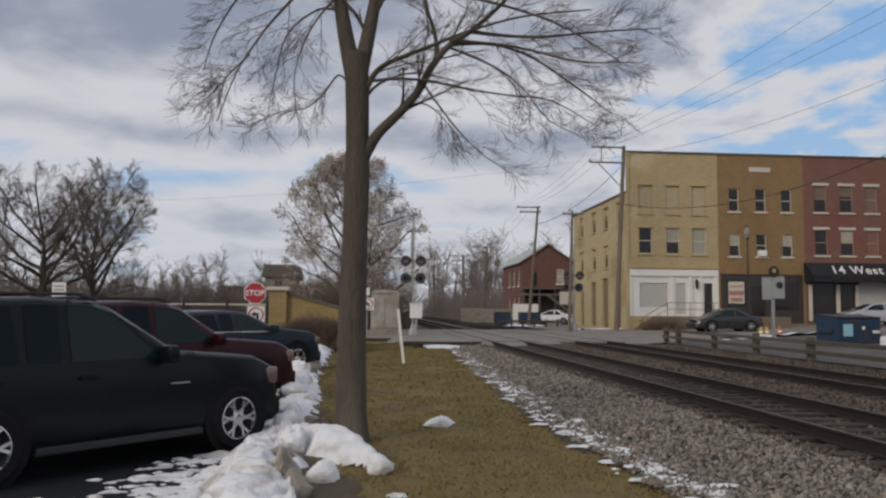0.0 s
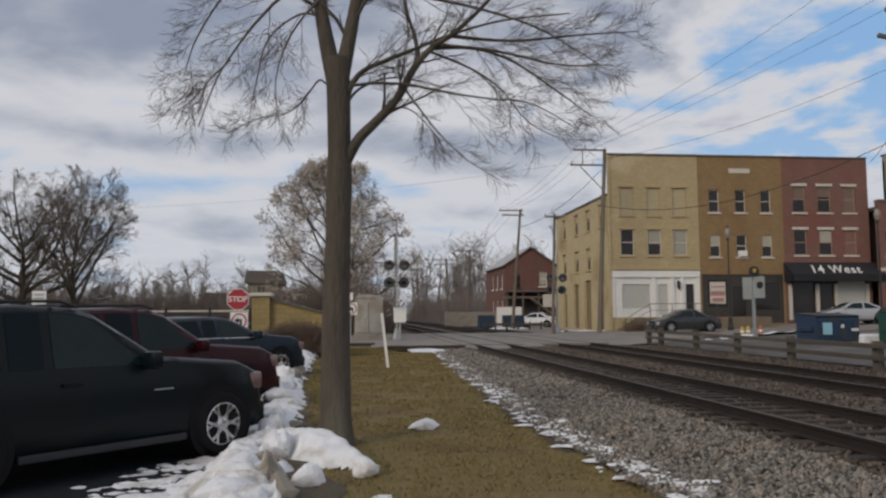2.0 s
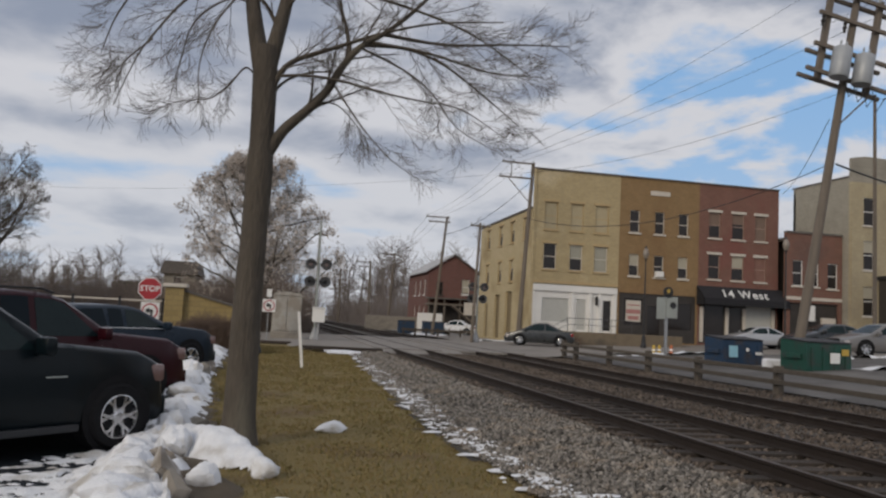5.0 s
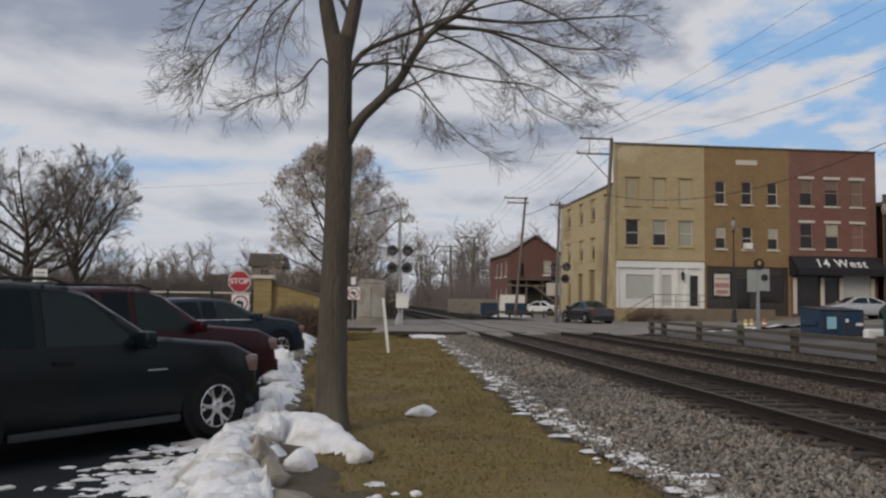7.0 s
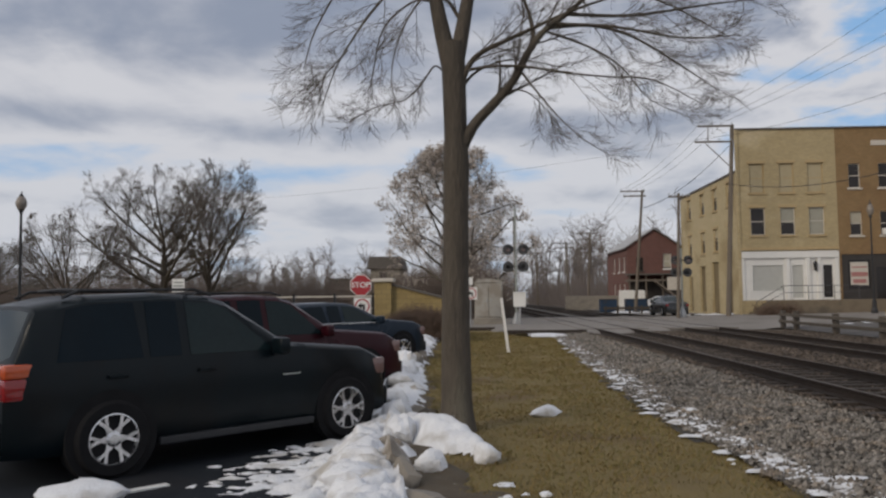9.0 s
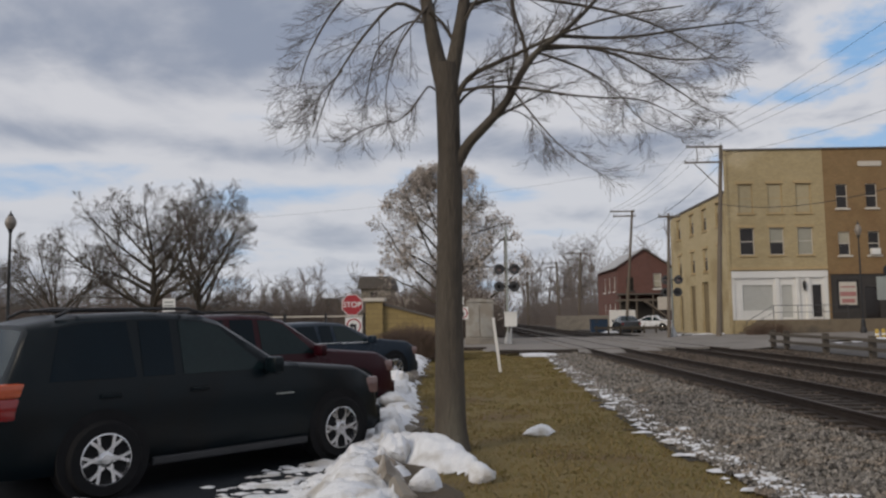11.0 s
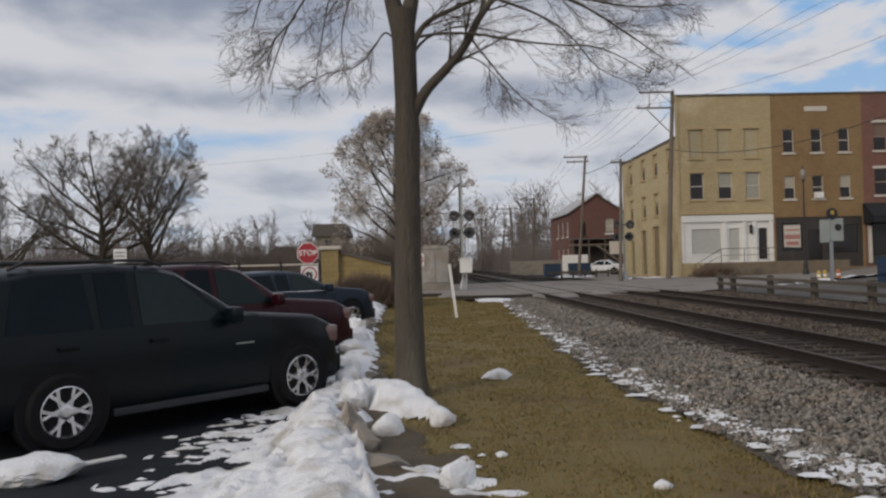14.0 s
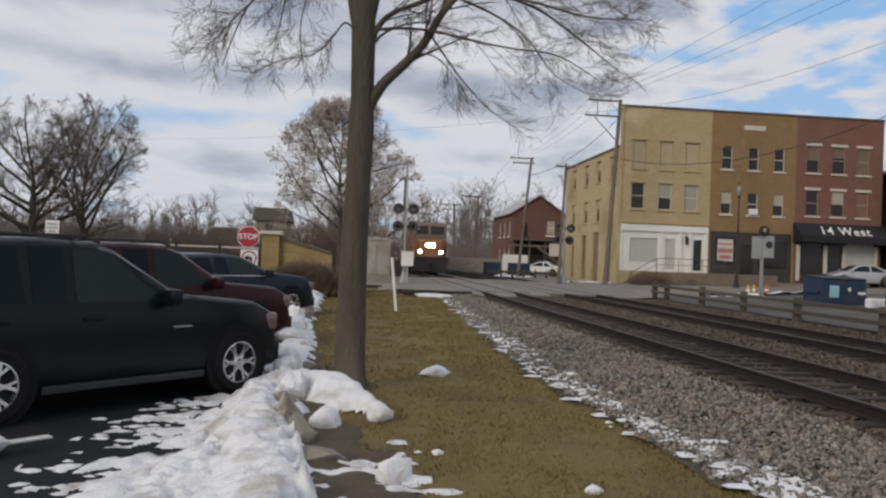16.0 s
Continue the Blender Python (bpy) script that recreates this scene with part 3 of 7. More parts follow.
bed = sheet("ballast_bed", 2.2, 14.0, -4, 36.5, 0.2, ballast_height, M["ballast"], "bed of grey crushed stone ballast under the tracks", "ballast", keep=lambda x, y: x > ballast_x(y) - 0.15 + 0.2 * n2(x, y, 1.1))
bed_far = sheet("ballast_bed_far", 2.5, 13.0, 56, 620, 4.0, lambda x, y: 0.03, M["ballast"], "bed of grey ballast beyond the crossing", "ballast")


def road_front(x):
    return clampi(x, ((-10, 43.0), (0, 42.0), (1.5, 36.5), (3, 34.8), (5, 33.4), (7.5, 33.8), (12, 36.0), (20, 36.0)))


def road_height(x, y):
    if x > 12.6:
        return right_height(x, y) + 0.02
    lip = min(max((y - road_front(x)) / 2.0, 0), 1)
    return (0.16 if x > 2 else 0.16 - 0.2 * min((2 - x) / 12, 1)) * lip - 0.03 * (1 - lip)


road = sheet("road", -70, 75, 33, 56.5, 0.5, road_height, M["street"], "worn grey asphalt road over the level crossing", "road", keep=lambda x, y: y > road_front(x))
lot_right = sheet("street_lot", 13.75, 75, -6, 36.5, 0.75, lambda x, y: right_height(x, y) + 0.01, M["lot"], "grey worn asphalt lot behind the dumpsters", "parking lot")
side_road = sheet("side_road", 13.2, 34, 56, 260, 2.0, lambda x, y: 0.14, M["street"], "grey asphalt side road along the tracks", "road")
far_lawn = sheet("far_lawn", -75, 2.5, 56, 140, 3.0, lambda x, y: 0.04 + 0.04 * n2(x, y, 0.2), M["turf"], "dull winter grass beyond the road", "lawn")


# ---- trees ----
class Tubes:
    """Many thin tapered tubes gathered for one mesh."""

    def __init__(self):
        self.v, self.f = [], []

    def add(self, pts, radii, sides):
        base = len(self.v)
        n = len(pts)
        for i, p in enumerate(pts):
            d = (pts[min(i + 1, n - 1)] - pts[max(i - 1, 0)])
            d = d.normalized() if d.length > 1e-6 else Vector((0, 0, 1))
            a = d.cross(Vector((0.31, 0.95, 0.05))).normalized()
            b = d.cross(a)
            for k in range(sides):
                t = k * math.tau / sides
                q = p + radii[i] * (math.cos(t) * a + math.sin(t) * b)
                self.v.append((q.x, q.y, q.z))
        for i in range(n - 1):
            for k in range(sides):
                k2 = (k + 1) % sides
                self.f.append((base + i * sides + k, base + i * sides + k2, base + (i + 1) * sides + k2, base + (i + 1) * sides + k))

    def build(self, name, mat, parent=None):
        return raw(name, self.v, self.f, mat, parent, True)


def wander(rng, start, direction, length, steps, jitter, droop):
    pts, d, p = [start.copy()], direction.normalized(), start.copy()
    for i in range(steps):
        d = (d + Vector((rng.uniform(-1, 1), rng.uniform(-1, 1), rng.uniform(-1, 1))) * jitter + Vector((0, 0, -droop * (i / steps)))).normalized()
        p = p + d * (length / steps)
        pts.append(p.copy())
    return pts


def grow(rng, thick, thin, pts, r0, r1, level, tips, kids=(5, 5, 4), ratio=0.55, droop=0.25, spread=0.9, minlen=0.12, minr=0.0022, env=None, thin_k=0.5, curl=0.21):
    """Side shoots along a limb, and shoots on those."""
    if env is not None:
        keep = [p for p in pts if env(p)]
        pts = keep if len(keep) > 2 else pts[:3]
    n = len(pts)
    radii = [r0 + (r1 - r0) * i / (n - 1) for i in range(n)]
    (thick if r0 > 0.02 else thin).add(pts, radii, 7 if r0 > 0.06 else 5 if r0 > 0.02 else 3)
    if level >= len(kids):
        tips.append(pts[-1])
        return
    total = sum((b - a).length for a, b in zip(pts, pts[1:]))
    for k in range(kids[level]):
        t = 0.22 + 0.76 * (k + rng.random()) / kids[level]
        i = min(int(t * (n - 1)), n - 2)
        f = t * (n - 1) - i
        p = pts[i].lerp(pts[i + 1], f)
        d = (pts[i + 1] - pts[i]).normalized()
        side = Vector((rng.uniform(-1, 1), rng.uniform(-1, 1), rng.uniform(-0.7, 0.9)))
        side = (side - side.dot(d) * d)
        side = side.normalized() if side.length > 0.01 else d.orthogonal()
        L = max(total * ratio * rng.uniform(0.55, 1.15) * (1.15 - 0.6 * t), minlen)
        r = max((r0 + (r1 - r0) * t) * (thin_k if level == 0 else 0.55), minr)
        q = wander(rng, p, d + side * spread * rng.uniform(0.6, 1.2), L, 5 if level < 2 else 4, curl, droop)
        grow(rng, thick, thin, q, r, max(r * 0.3, minr * 0.6), level + 1, tips, kids, ratio, droop, spread, minlen, minr, env, thin_k, curl)


def smooth_path(pts, per=4):
    """A curved line through points."""
    P = [Vector(p) for p in pts]
    P = [2 * P[0] - P[1]] + P + [2 * P[-1] - P[-2]]
    out = []
    for i in range(1, len(P) - 2):
        for k in range(per):
            t = k / per
            a, b, c, d = P[i - 1], P[i], P[i + 1], P[i + 2]
            out.append(0.5 * ((2 * b) + (c - a) * t + (2 * a - 5 * b + 4 * c - d) * t * t + (3 * b - a - 3 * c + d) * t ** 3))
    out.append(P[-2])
    return out


def near_tree():
    """The bare street tree close to the camera, with limbs in the tree's own space."""
    rng = random.Random(11)
    root = thing("street_tree", "bare grey-brown street tree with drooping twigs on the lawn", "tree", pose(-0.17, 9.75, 0))
    thick, thin, tips = Tubes(), Tubes(), []
    trunk = smooth_path([(0, 0, -0.1), (0.0, 0, 0.5), (0.0, 0, 1.5), (0.02, 0, 2.6), (0.03, 0, 3.4), (0.02, 0.02, 4.2), (0.0, 0.03, 4.75)], 5)
    rad = [clampi(p.z, ((-0.1, 0.27), (0.06, 0.23), (0.3, 0.19), (1.2, 0.172), (2.6, 0.152), (3.3, 0.16), (3.5, 0.14), (4.75, 0.15))) for p in trunk]
    t = Tubes()
    t.add(trunk, rad, 16)
    ob = t.build("trunk", M["bark"], root)
    limbs = [
        # points, start radius, end radius, shoots
        ([(0.03, 0, 3.3), (0.12, -0.02, 3.47), (0.27, -0.05, 3.73), (0.5, -0.1, 3.96), (0.74, -0.18, 4.22), (0.93, -0.25, 4.56), (1.13, -0.3, 4.8), (1.4, -0.35, 4.98), (1.75, -0.4, 5.3), (2.1, -0.5, 5.7)], 0.082, 0.016, (13, 7, 4, 2)),
        ([(0.06, 0, 4.0), (0.1, -0.02, 4.2), (0.2, -0.03, 4.45), (0.36, -0.08, 4.6), (0.64, -0.15, 4.71), (0.98, -0.25, 4.83), (1.37, -0.35, 4.97), (2.0, -0.5, 5.12), (2.8, -0.6, 5.2)], 0.048, 0.008, (12, 7, 4, 2)),
        ([(0.18, -0.03, 4.4), (0.5, -0.2, 4.39), (0.89, -0.35, 4.33), (1.37, -0.5, 4.2), (1.81, -0.6, 4.12), (2.3, -0.65, 4.06), (2.83, -0.7, 3.76)], 0.021, 0.005, (13, 7, 4)),
        ([(0.84, -0.2, 4.3), (1.0, -0.35, 4.03), (1.23, -0.45, 3.71), (1.52, -0.55, 3.4), (1.91, -0.6, 3.15)], 0.018, 0.004, (9, 5, 4)),
        ([(1.15, -0.28, 4.82), (1.67, -0.35, 4.81), (2.15, -0.4, 4.64), (2.64, -0.45, 4.3), (3.08, -0.5, 3.96)], 0.026, 0.005, (14, 7, 4, 2)),
        ([(1.2, -0.3, 4.86), (1.9, -0.5, 4.74), (2.64, -0.6, 4.56), (3.3, -0.7, 4.54)], 0.023, 0.005, (14, 7, 4, 2)),
        ([(1.35, -0.34, 4.96), (2.15, -0.3, 4.94), (3.03, -0.35, 5.03), (3.75, -0.4, 5.08)], 0.026, 0.005, (14, 7, 4, 2)),
        ([(1.1, -0.3, 4.78), (1.67, -0.2, 4.59), (2.05, -0.15, 4.35), (2.4, -0.1, 3.96), (2.93, -0.1, 3.71)], 0.02, 0.004, (13, 7, 4)),
        ([(1.0, -0.26, 4.66), (0.95, -0.2, 5.0), (0.85, -0.15, 5.4), (0.8, -0.1, 6.2)], 0.032, 0.01, (9, 6, 4)),
        ([(0.62, -0.15, 4.1), (0.9, 0.1, 4.15), (1.15, 0.25, 3.98), (1.35, 0.3, 3.7)], 0.014, 0.004, (8, 5, 3)),
        ([(-0.03, 0.02, 4.5), (-0.14, 0.04, 5.0), (-0.24, 0.08, 5.6), (-0.32, 0.1, 6.3), (-0.3, 0.2, 7.5)], 0.12, 0.04, (8, 6, 4)),
        ([(0.04, 0.02, 4.5), (0.14, 0.04, 5.0), (0.24, 0.08, 5.6), (0.32, 0.15, 6.4), (0.5, 0.3, 7.8)], 0.11, 0.04, (8, 6, 4)),
        ([(-0.22, 0.05, 5.4), (-0.6, -0.1, 5.5), (-0.94, -0.2, 5.13), (-1.19, -0.28, 4.74), (-1.4, -0.32, 4.35), (-1.6, -0.36, 3.76)], 0.027, 0.005, (12, 7, 4, 2)),
        ([(-1.25, -0.29, 4.6), (-1.45, -0.35, 4.36), (-1.6, -0.4, 4.15), (-1.85, -0.5, 3.85)], 0.013, 0.004, (9, 6, 4)),
        ([(-0.22, 0.0, 5.5), (-0.45, -0.15, 5.15), (-0.62, -0.25, 4.79), (-0.72, -0.3, 4.35), (-0.7, -0.3, 3.9)], 0.019, 0.004, (11, 6, 4)),
        ([(-0.1, 0, 4.4), (-0.22, -0.08, 4.44), (-0.38, -0.15, 4.2), (-0.58, -0.2, 4.0), (-0.92, -0.25, 3.91), (-1.28, -0.3, 3.71)], 0.016, 0.004, (10, 6, 3)),
        ([(-0.2, 0.05, 5.3), (-0.5, 0.3, 5.4), (-0.9, 0.45, 5.1), (-1.05, 0.5, 4.5), (-1.15, 0.5, 3.95)], 0.02, 0.004, (12, 6, 4)),
        ([(-0.28, 0.1, 5.9), (-0.9, 0.2, 6.0), (-1.35, 0.1, 5.6), (-1.7, 0.0, 4.95), (-1.85, 0.0, 4.45)], 0.028, 0.005, (13, 7, 4, 2)),
        ([(0.2, 0.05, 5.5), (0.8, 0.25, 5.7), (1.7, 0.3, 5.6), (2.6, 0.2, 5.3), (3.4, 0.1, 4.8)], 0.034, 0.006, (14, 7, 4, 2)),
        ([(0.3, 0.1, 6.2), (0.6, 0.9, 6.8), (0.9, 1.9, 6.7), (1.1, 2.7, 6.0)], 0.05, 0.01, (8, 5, 4)),
        ([(0.0, 0.1, 6.0), (-0.3, -0.8, 6.6), (-0.2, -1.8, 6.6), (0.1, -2.3, 6.0)], 0.04, 0.01, (7, 5, 3)),
        ([(0.06, 0.0, 4.1), (0.3, 0.4, 4.5), (0.8, 0.9, 4.8), (1.5, 1.3, 4.8)], 0.024, 0.006, (9, 6, 4)),
    ]
    for pts, r0, r1, kids in limbs:
        grow(rng, thick, thin, smooth_path(pts), r0, r1, 0, tips, kids[:3], 0.3, 0.06, 0.75, 0.17, 0.0023, None, 0.36, 0.14)
    thick.build("branchwork", M["bark"], root)
    thin.build("crown", M["twig"], root)


def bare_tree(name, label, x, y, height, spread, seed, z=0.0, mat="midtwig", trunk_r=0.3, boughs=7, kids=(6, 5, 4), droop=0.05, leaves=0, lean=0.0, rise=0.5, first=0.18, group="", stem=0.8, dome=None, twig_r=0.009):
    rng = random.Random(seed)
    root = thing(name, label, "tree", pose(x, y, z), group=group)
    thick, thin, tips = Tubes(), Tubes(), []
    env = None
    if dome:
        cx, cz, rx, rz = dome

        def env(p):
            d = Vector(((p.x - cx) / rx, p.y / rx, (p.z - cz) / rz))
            return d.length < 1.0 + 0.16 * noise.noise(d * 2.3 + Vector((seed, 0, 0)))
    top = Vector((lean, 0, height * stem))
    trunk = smooth_path([(0, 0, -0.1), (lean * 0.2, 0, height * stem * 0.3), (lean * 0.6 + rng.uniform(-.2, .2), 0, height * stem * 0.65), top], 4)
    tr = Tubes()
    tr.add(trunk, [trunk_r * (1 - 0.85 * i / (len(trunk) - 1)) for i in range(len(trunk))], 8)
    tr.build("trunk", M["bark"], root)
    for b in range(boughs):
        t = first + (0.98 - first) * b / boughs
        p = trunk[min(int(t * len(trunk)), len(trunk) - 1)]
        ang = b * 2.4 + rng.uniform(-0.4, 0.4)
        if stem < 0.6:
            reach = height * (1 - stem * t) * 0.8 * rng.uniform(0.85, 1.1)
            out = rng.uniform(0.35, 1.0) * spread / height * 1.7
            d = Vector((math.cos(ang) * out, math.sin(ang) * out, rise))
        else:
            reach = spread * (1.0 - 0.55 * t) * rng.uniform(0.8, 1.15)
            d = Vector((math.cos(ang), math.sin(ang), rise + 0.5 * t))
        q = wander(rng, p, d, reach * 1.2, 7, 0.2, -0.08 + droop)
        grow(rng, thick, thin, q, trunk_r * (0.55 - 0.35 * t), 0.02, 0, tips, kids, 0.5, droop, 0.85, 0.3, twig_r, env, 0.42)
    if thick.v:
        thick.build("branchwork", M["bark"], root)
    thin.build("crown", M[mat], root)
    if leaves:
        v, f = [], []
        for tip in rng.sample(tips, min(leaves, len(tips))):
            for _ in range(2):
                c = tip + Vector((rng.gauss(0, .12), rng.gauss(0, .12), rng.gauss(0, .12)))
                a = Vector((rng.uniform(-1, 1), rng.uniform(-1, 1), rng.uniform(-1, 1))).normalized()
                s = rng.uniform(0.05, 0.1)
                b2 = a.orthogonal().normalized() * s * 0.6
                a = a * s
                i = len(v)
                v += [tuple(c + a), tuple(c + b2), tuple(c - a), tuple(c - b2)]
                f.append((i, i + 1, i + 2, i + 3))
        raw("leaves", v, f, M["deadleaf"], root)["label"] = "a few curled dead leaves"
    return root


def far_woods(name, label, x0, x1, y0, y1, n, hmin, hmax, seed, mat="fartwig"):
    """A stand of thin bare trees too far off to count."""
    rng = random.Random(seed)
    t = Tubes()
    for _ in range(n):
        x, y, h = rng.uniform(x0, x1), rng.uniform(y0, y1), rng.uniform(hmin, hmax)
        s = y / 100
        trunk = wander(rng, Vector((x, y, -0.1)), Vector((rng.uniform(-.1, .1), 0, 1)), h, 5, 0.07, -0.05)
        t.add(trunk, [0.13 * s * (1 - 0.7 * i / 5) for i in range(6)], 3)
        for b in range(13):
            i = rng.randint(1, 5)
            d = Vector((rng.uniform(-1, 1), rng.uniform(-1, 1), rng.uniform(0.2, 1.3)))
            q = wander(rng, trunk[i], d, h * rng.uniform(0.18, 0.42), 4, 0.2, -0.1)
            t.add(q, [0.05 * s, 0.04 * s, 0.03 * s, 0.025 * s, 0.02 * s], 3)
            for c in range(7):
                k = rng.randint(1, 4)
                d2 = Vector((rng.uniform(-1, 1), rng.uniform(-1, 1), rng.uniform(-0.2, 1.1)))
                t.add(wander(rng, q[k], d2, h * rng.uniform(0.06, 0.17), 2, 0.25, 0), [0.022 * s, 0.018 * s, 0.013 * s], 3)
    ob = t.build(name, M[mat])
    return tagged(ob, label, "woods", kind="stuff")


def brush(name, label, x0, x1, y0, y1, n, h, seed, mat="fartwig", thick=0.012):
    """A tangle of upright shoots."""
    rng = random.Random(seed)
    t = Tubes()
    for _ in range(n):
        x, y = rng.uniform(x0, x1), rng.uniform(y0, y1)
        hh = h * rng.uniform(0.45, 1.0)
        d = Vector((rng.uniform(-.6, .6), rng.uniform(-.6, .6), 1))
        q = wander(rng, Vector((x, y, 0)), d, hh, 3, 0.25, 0)
        r = thick * max(y / 40, 0.6)
        t.add(q, [r, r * 0.8, r * 0.6, r * 0.3], 3)
    return tagged(t.build(name, M[mat]), label, "shrubs", kind="stuff")


near_tree()
bare_tree("oak_tree", "large spreading bare oak with dark crooked boughs", -24.0, 62, 13.2, 8.2, 5, trunk_r=0.45, boughs=17, kids=(11, 9, 7), stem=0.5, rise=0.42, first=0.3, droop=-0.02, group="bare trees beyond the lot", dome=(-0.5, 7.0, 7.6, 6.4))
bare_tree("bare_tree", "tall bare tree with steep upright branches", -21.0, 64, 13.6, 6.0, 8, trunk_r=0.32, boughs=15, kids=(11, 9, 7), stem=0.5, rise=0.75, first=0.35, group="bare trees beyond the lot", dome=(0.6, 7.4, 4.9, 6.3))
bare_tree("bare_tree", "low bare tree among brush beyond the lot", -29.5, 58, 8.5, 6.0, 21, trunk_r=0.25, boughs=11, kids=(10, 8, 6), stem=0.35, rise=0.8, first=0.4, group="bare trees beyond the lot", dome=(0, 4.0, 5.0, 4.4))
bare_tree("bare_tree", "low bare tree among brush beyond the lot", -37, 60, 8.5, 6.0, 31, trunk_r=0.25, boughs=11, kids=(10, 8, 6), stem=0.35, rise=0.8, first=0.4, group="bare trees beyond the lot", dome=(0, 4.0, 5.0, 4.6))
bare_tree("pear_tree", "rounded tree with sparse dead leaves beside the crossing", -1.2, 53, 11.8, 6.4, 14, trunk_r=0.22, boughs=26, kids=(9, 8, 6), rise=0.55, leaves=9000, first=0.22, stem=0.9, dome=(0.0, 5.0, 5.6, 6.8), mat="palewood", twig_r=0.0075)
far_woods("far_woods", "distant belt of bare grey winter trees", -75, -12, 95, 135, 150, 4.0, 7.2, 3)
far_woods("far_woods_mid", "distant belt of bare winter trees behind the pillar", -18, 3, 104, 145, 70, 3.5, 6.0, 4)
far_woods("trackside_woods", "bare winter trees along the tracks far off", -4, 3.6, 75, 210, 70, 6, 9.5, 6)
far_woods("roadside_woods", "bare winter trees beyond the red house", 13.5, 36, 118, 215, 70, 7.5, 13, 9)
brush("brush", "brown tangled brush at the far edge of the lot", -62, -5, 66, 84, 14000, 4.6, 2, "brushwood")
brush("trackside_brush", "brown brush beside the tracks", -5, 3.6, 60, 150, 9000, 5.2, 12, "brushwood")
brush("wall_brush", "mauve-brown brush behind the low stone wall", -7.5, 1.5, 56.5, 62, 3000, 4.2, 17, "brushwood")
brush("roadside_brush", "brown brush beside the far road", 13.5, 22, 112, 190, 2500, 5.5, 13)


# ---- tracks ----
def rail_profile(x):
    return [(x - 0.07, 0.04), (x + 0.07, 0.04), (x + 0.07, 0.055), (x + 0.012, 0.075), (x + 0.012, 0.16), (x + 0.036, 0.17), (x + 0.036, 0.2), (x - 0.036, 0.2), (x - 0.036, 0.17), (x - 0.012, 0.16), (x - 0.012, 0.075), (x - 0.07, 0.055)]


def track(name, cx, label):
    root = thing(name, label, "railway track", pose(cx, 0, 0), group="railway tracks", kind="structure")
    for s in (-0.7525, 0.7525):
        for y0, y1 in ((-4, 36.0), (36.0, 56.5), (56.5, 600)):
            bm = bmesh.new()
            prism(bm, rail_profile(s), pose(0, y0, 0), y1 - y0)
            r = part("rail", bm, M["rust"], root, "rusty steel rail")
            bm = bmesh.new()
            box(bm, s - 0.03, s + 0.03, y0, y1, 0.2005, 0.203)
            part("rail_head", bm, M["railhead"], r, "worn running surface")
    bm = bmesh.new()
    box(bm, -1.28, 1.28, -0.115, 0.115, -0.08, 0.045, bevel=0.012)
    me = mesh_of("tie", bm, M["tie"])
    rng = random.Random(int(cx * 10))
    y = -3.6
    while y < 35.6:
        o = new("tie", me)
        o.parent = root
        o.matrix_local = pose(rng.uniform(-.04, .04), y, rng.uniform(-.012, .008), 0, 0, rng.uniform(-1.5, 1.5))
        y += 0.55
    bm = bmesh.new()
    y = 57.0
    while y < 200:
        box(bm, -1.28, 1.28, y - 0.11, y + 0.11, -0.05, 0.04)
        y += 0.55
    tagged(part("far_ties", bm, M["tie"], root), kind="stuff")
    # crossing planks
    for x0, x1 in ((-1.5, -0.83), (-0.66, 0.66), (0.83, 1.5)):
        bm = bmesh.new()
        box(bm, x0, x1, 35.6, 56.3, 0.1, 0.195, bevel=0.01)
        part("crossing_panel", bm, M["street"], root, "grey crossing panel between the rails")


track("railway_track", TRACKS[0], "rusty railway track on timber ties beside the lawn")
track("railway_track", TRACKS[1], "second rusty railway track beyond the first")


def stones(name, mat, label, seed, zones):
    rng = np.random.default_rng(seed)
    base = np.array([(1, 0, 0), (-1, 0, 0), (0, 1, 0), (0, -1, 0), (0, 0, 1), (0, 0, -1)], float)
    tri = np.array([(0, 2, 4), (2, 1, 4), (1, 3, 4), (3, 0, 4), (2, 0, 5), (1, 2, 5), (3, 1, 5), (0, 3, 5)])
    pts = []
    for n, x0, x1, y0, y1 in zones:
        x, y = rng.uniform(x0, x1, n), rng.uniform(y0, y1, n)
        for a, b in zip(x, y):
            if a > ballast_x(b) - 0.08 + 0.15 * n2(a, b, 1.6):
                pts.append((a, b))
    v, f = [], []
    for k, (a, b) in enumerate(pts):
        s = rng.uniform(0.018, 0.04) * (1.25 if b > 16 else 1)
        q = base * (s * rng.uniform(0.6, 1.3, 3)) * rng.uniform(0.75, 1.2, (6, 1))
        ang = rng.uniform(0, 6.28)
        c, d = math.cos(ang), math.sin(ang)
        q = q @ np.array(((c, -d, 0), (d, c, 0.3), (0, -0.3, 1)))
        q += (a, b, ballast_height(a, b) + 0.012)
        v.append(q)
        f.append(tri + 6 * k)
    ob = raw(name, np.concatenate(v).tolist(), np.concatenate(f).tolist(), M[mat])
    n, l = M[mat].node_tree.nodes, M[mat].node_tree.links
    p = n["Principled BSDF"]
    old = p.inputs["Base Color"].links[0].from_socket
    geo, hs, mr = n.new("ShaderNodeNewGeometry"), n.new("ShaderNodeHueSaturation"), n.new("ShaderNodeMapRange")
    mr.inputs["To Min"].default_value, mr.inputs["To Max"].default_value = 0.3, 1.9
    l.new(geo.outputs["Random Per Island"], mr.inputs["Value"])
    l.new(mr.outputs["Result"], hs.inputs["Value"])
    l.new(old, hs.inputs["Color"])
    l.new(hs.outputs["Color"], p.inputs["Base Color"])
    tagged(ob, label, "gravel", kind="stuff")


stones("ballast_stones", "stone", "loose grey and tan crushed ballast stones", 4, ((15000, 2.5, 4.9, 4, 14), (14000, 2.5, 4.9, 14, 36)))
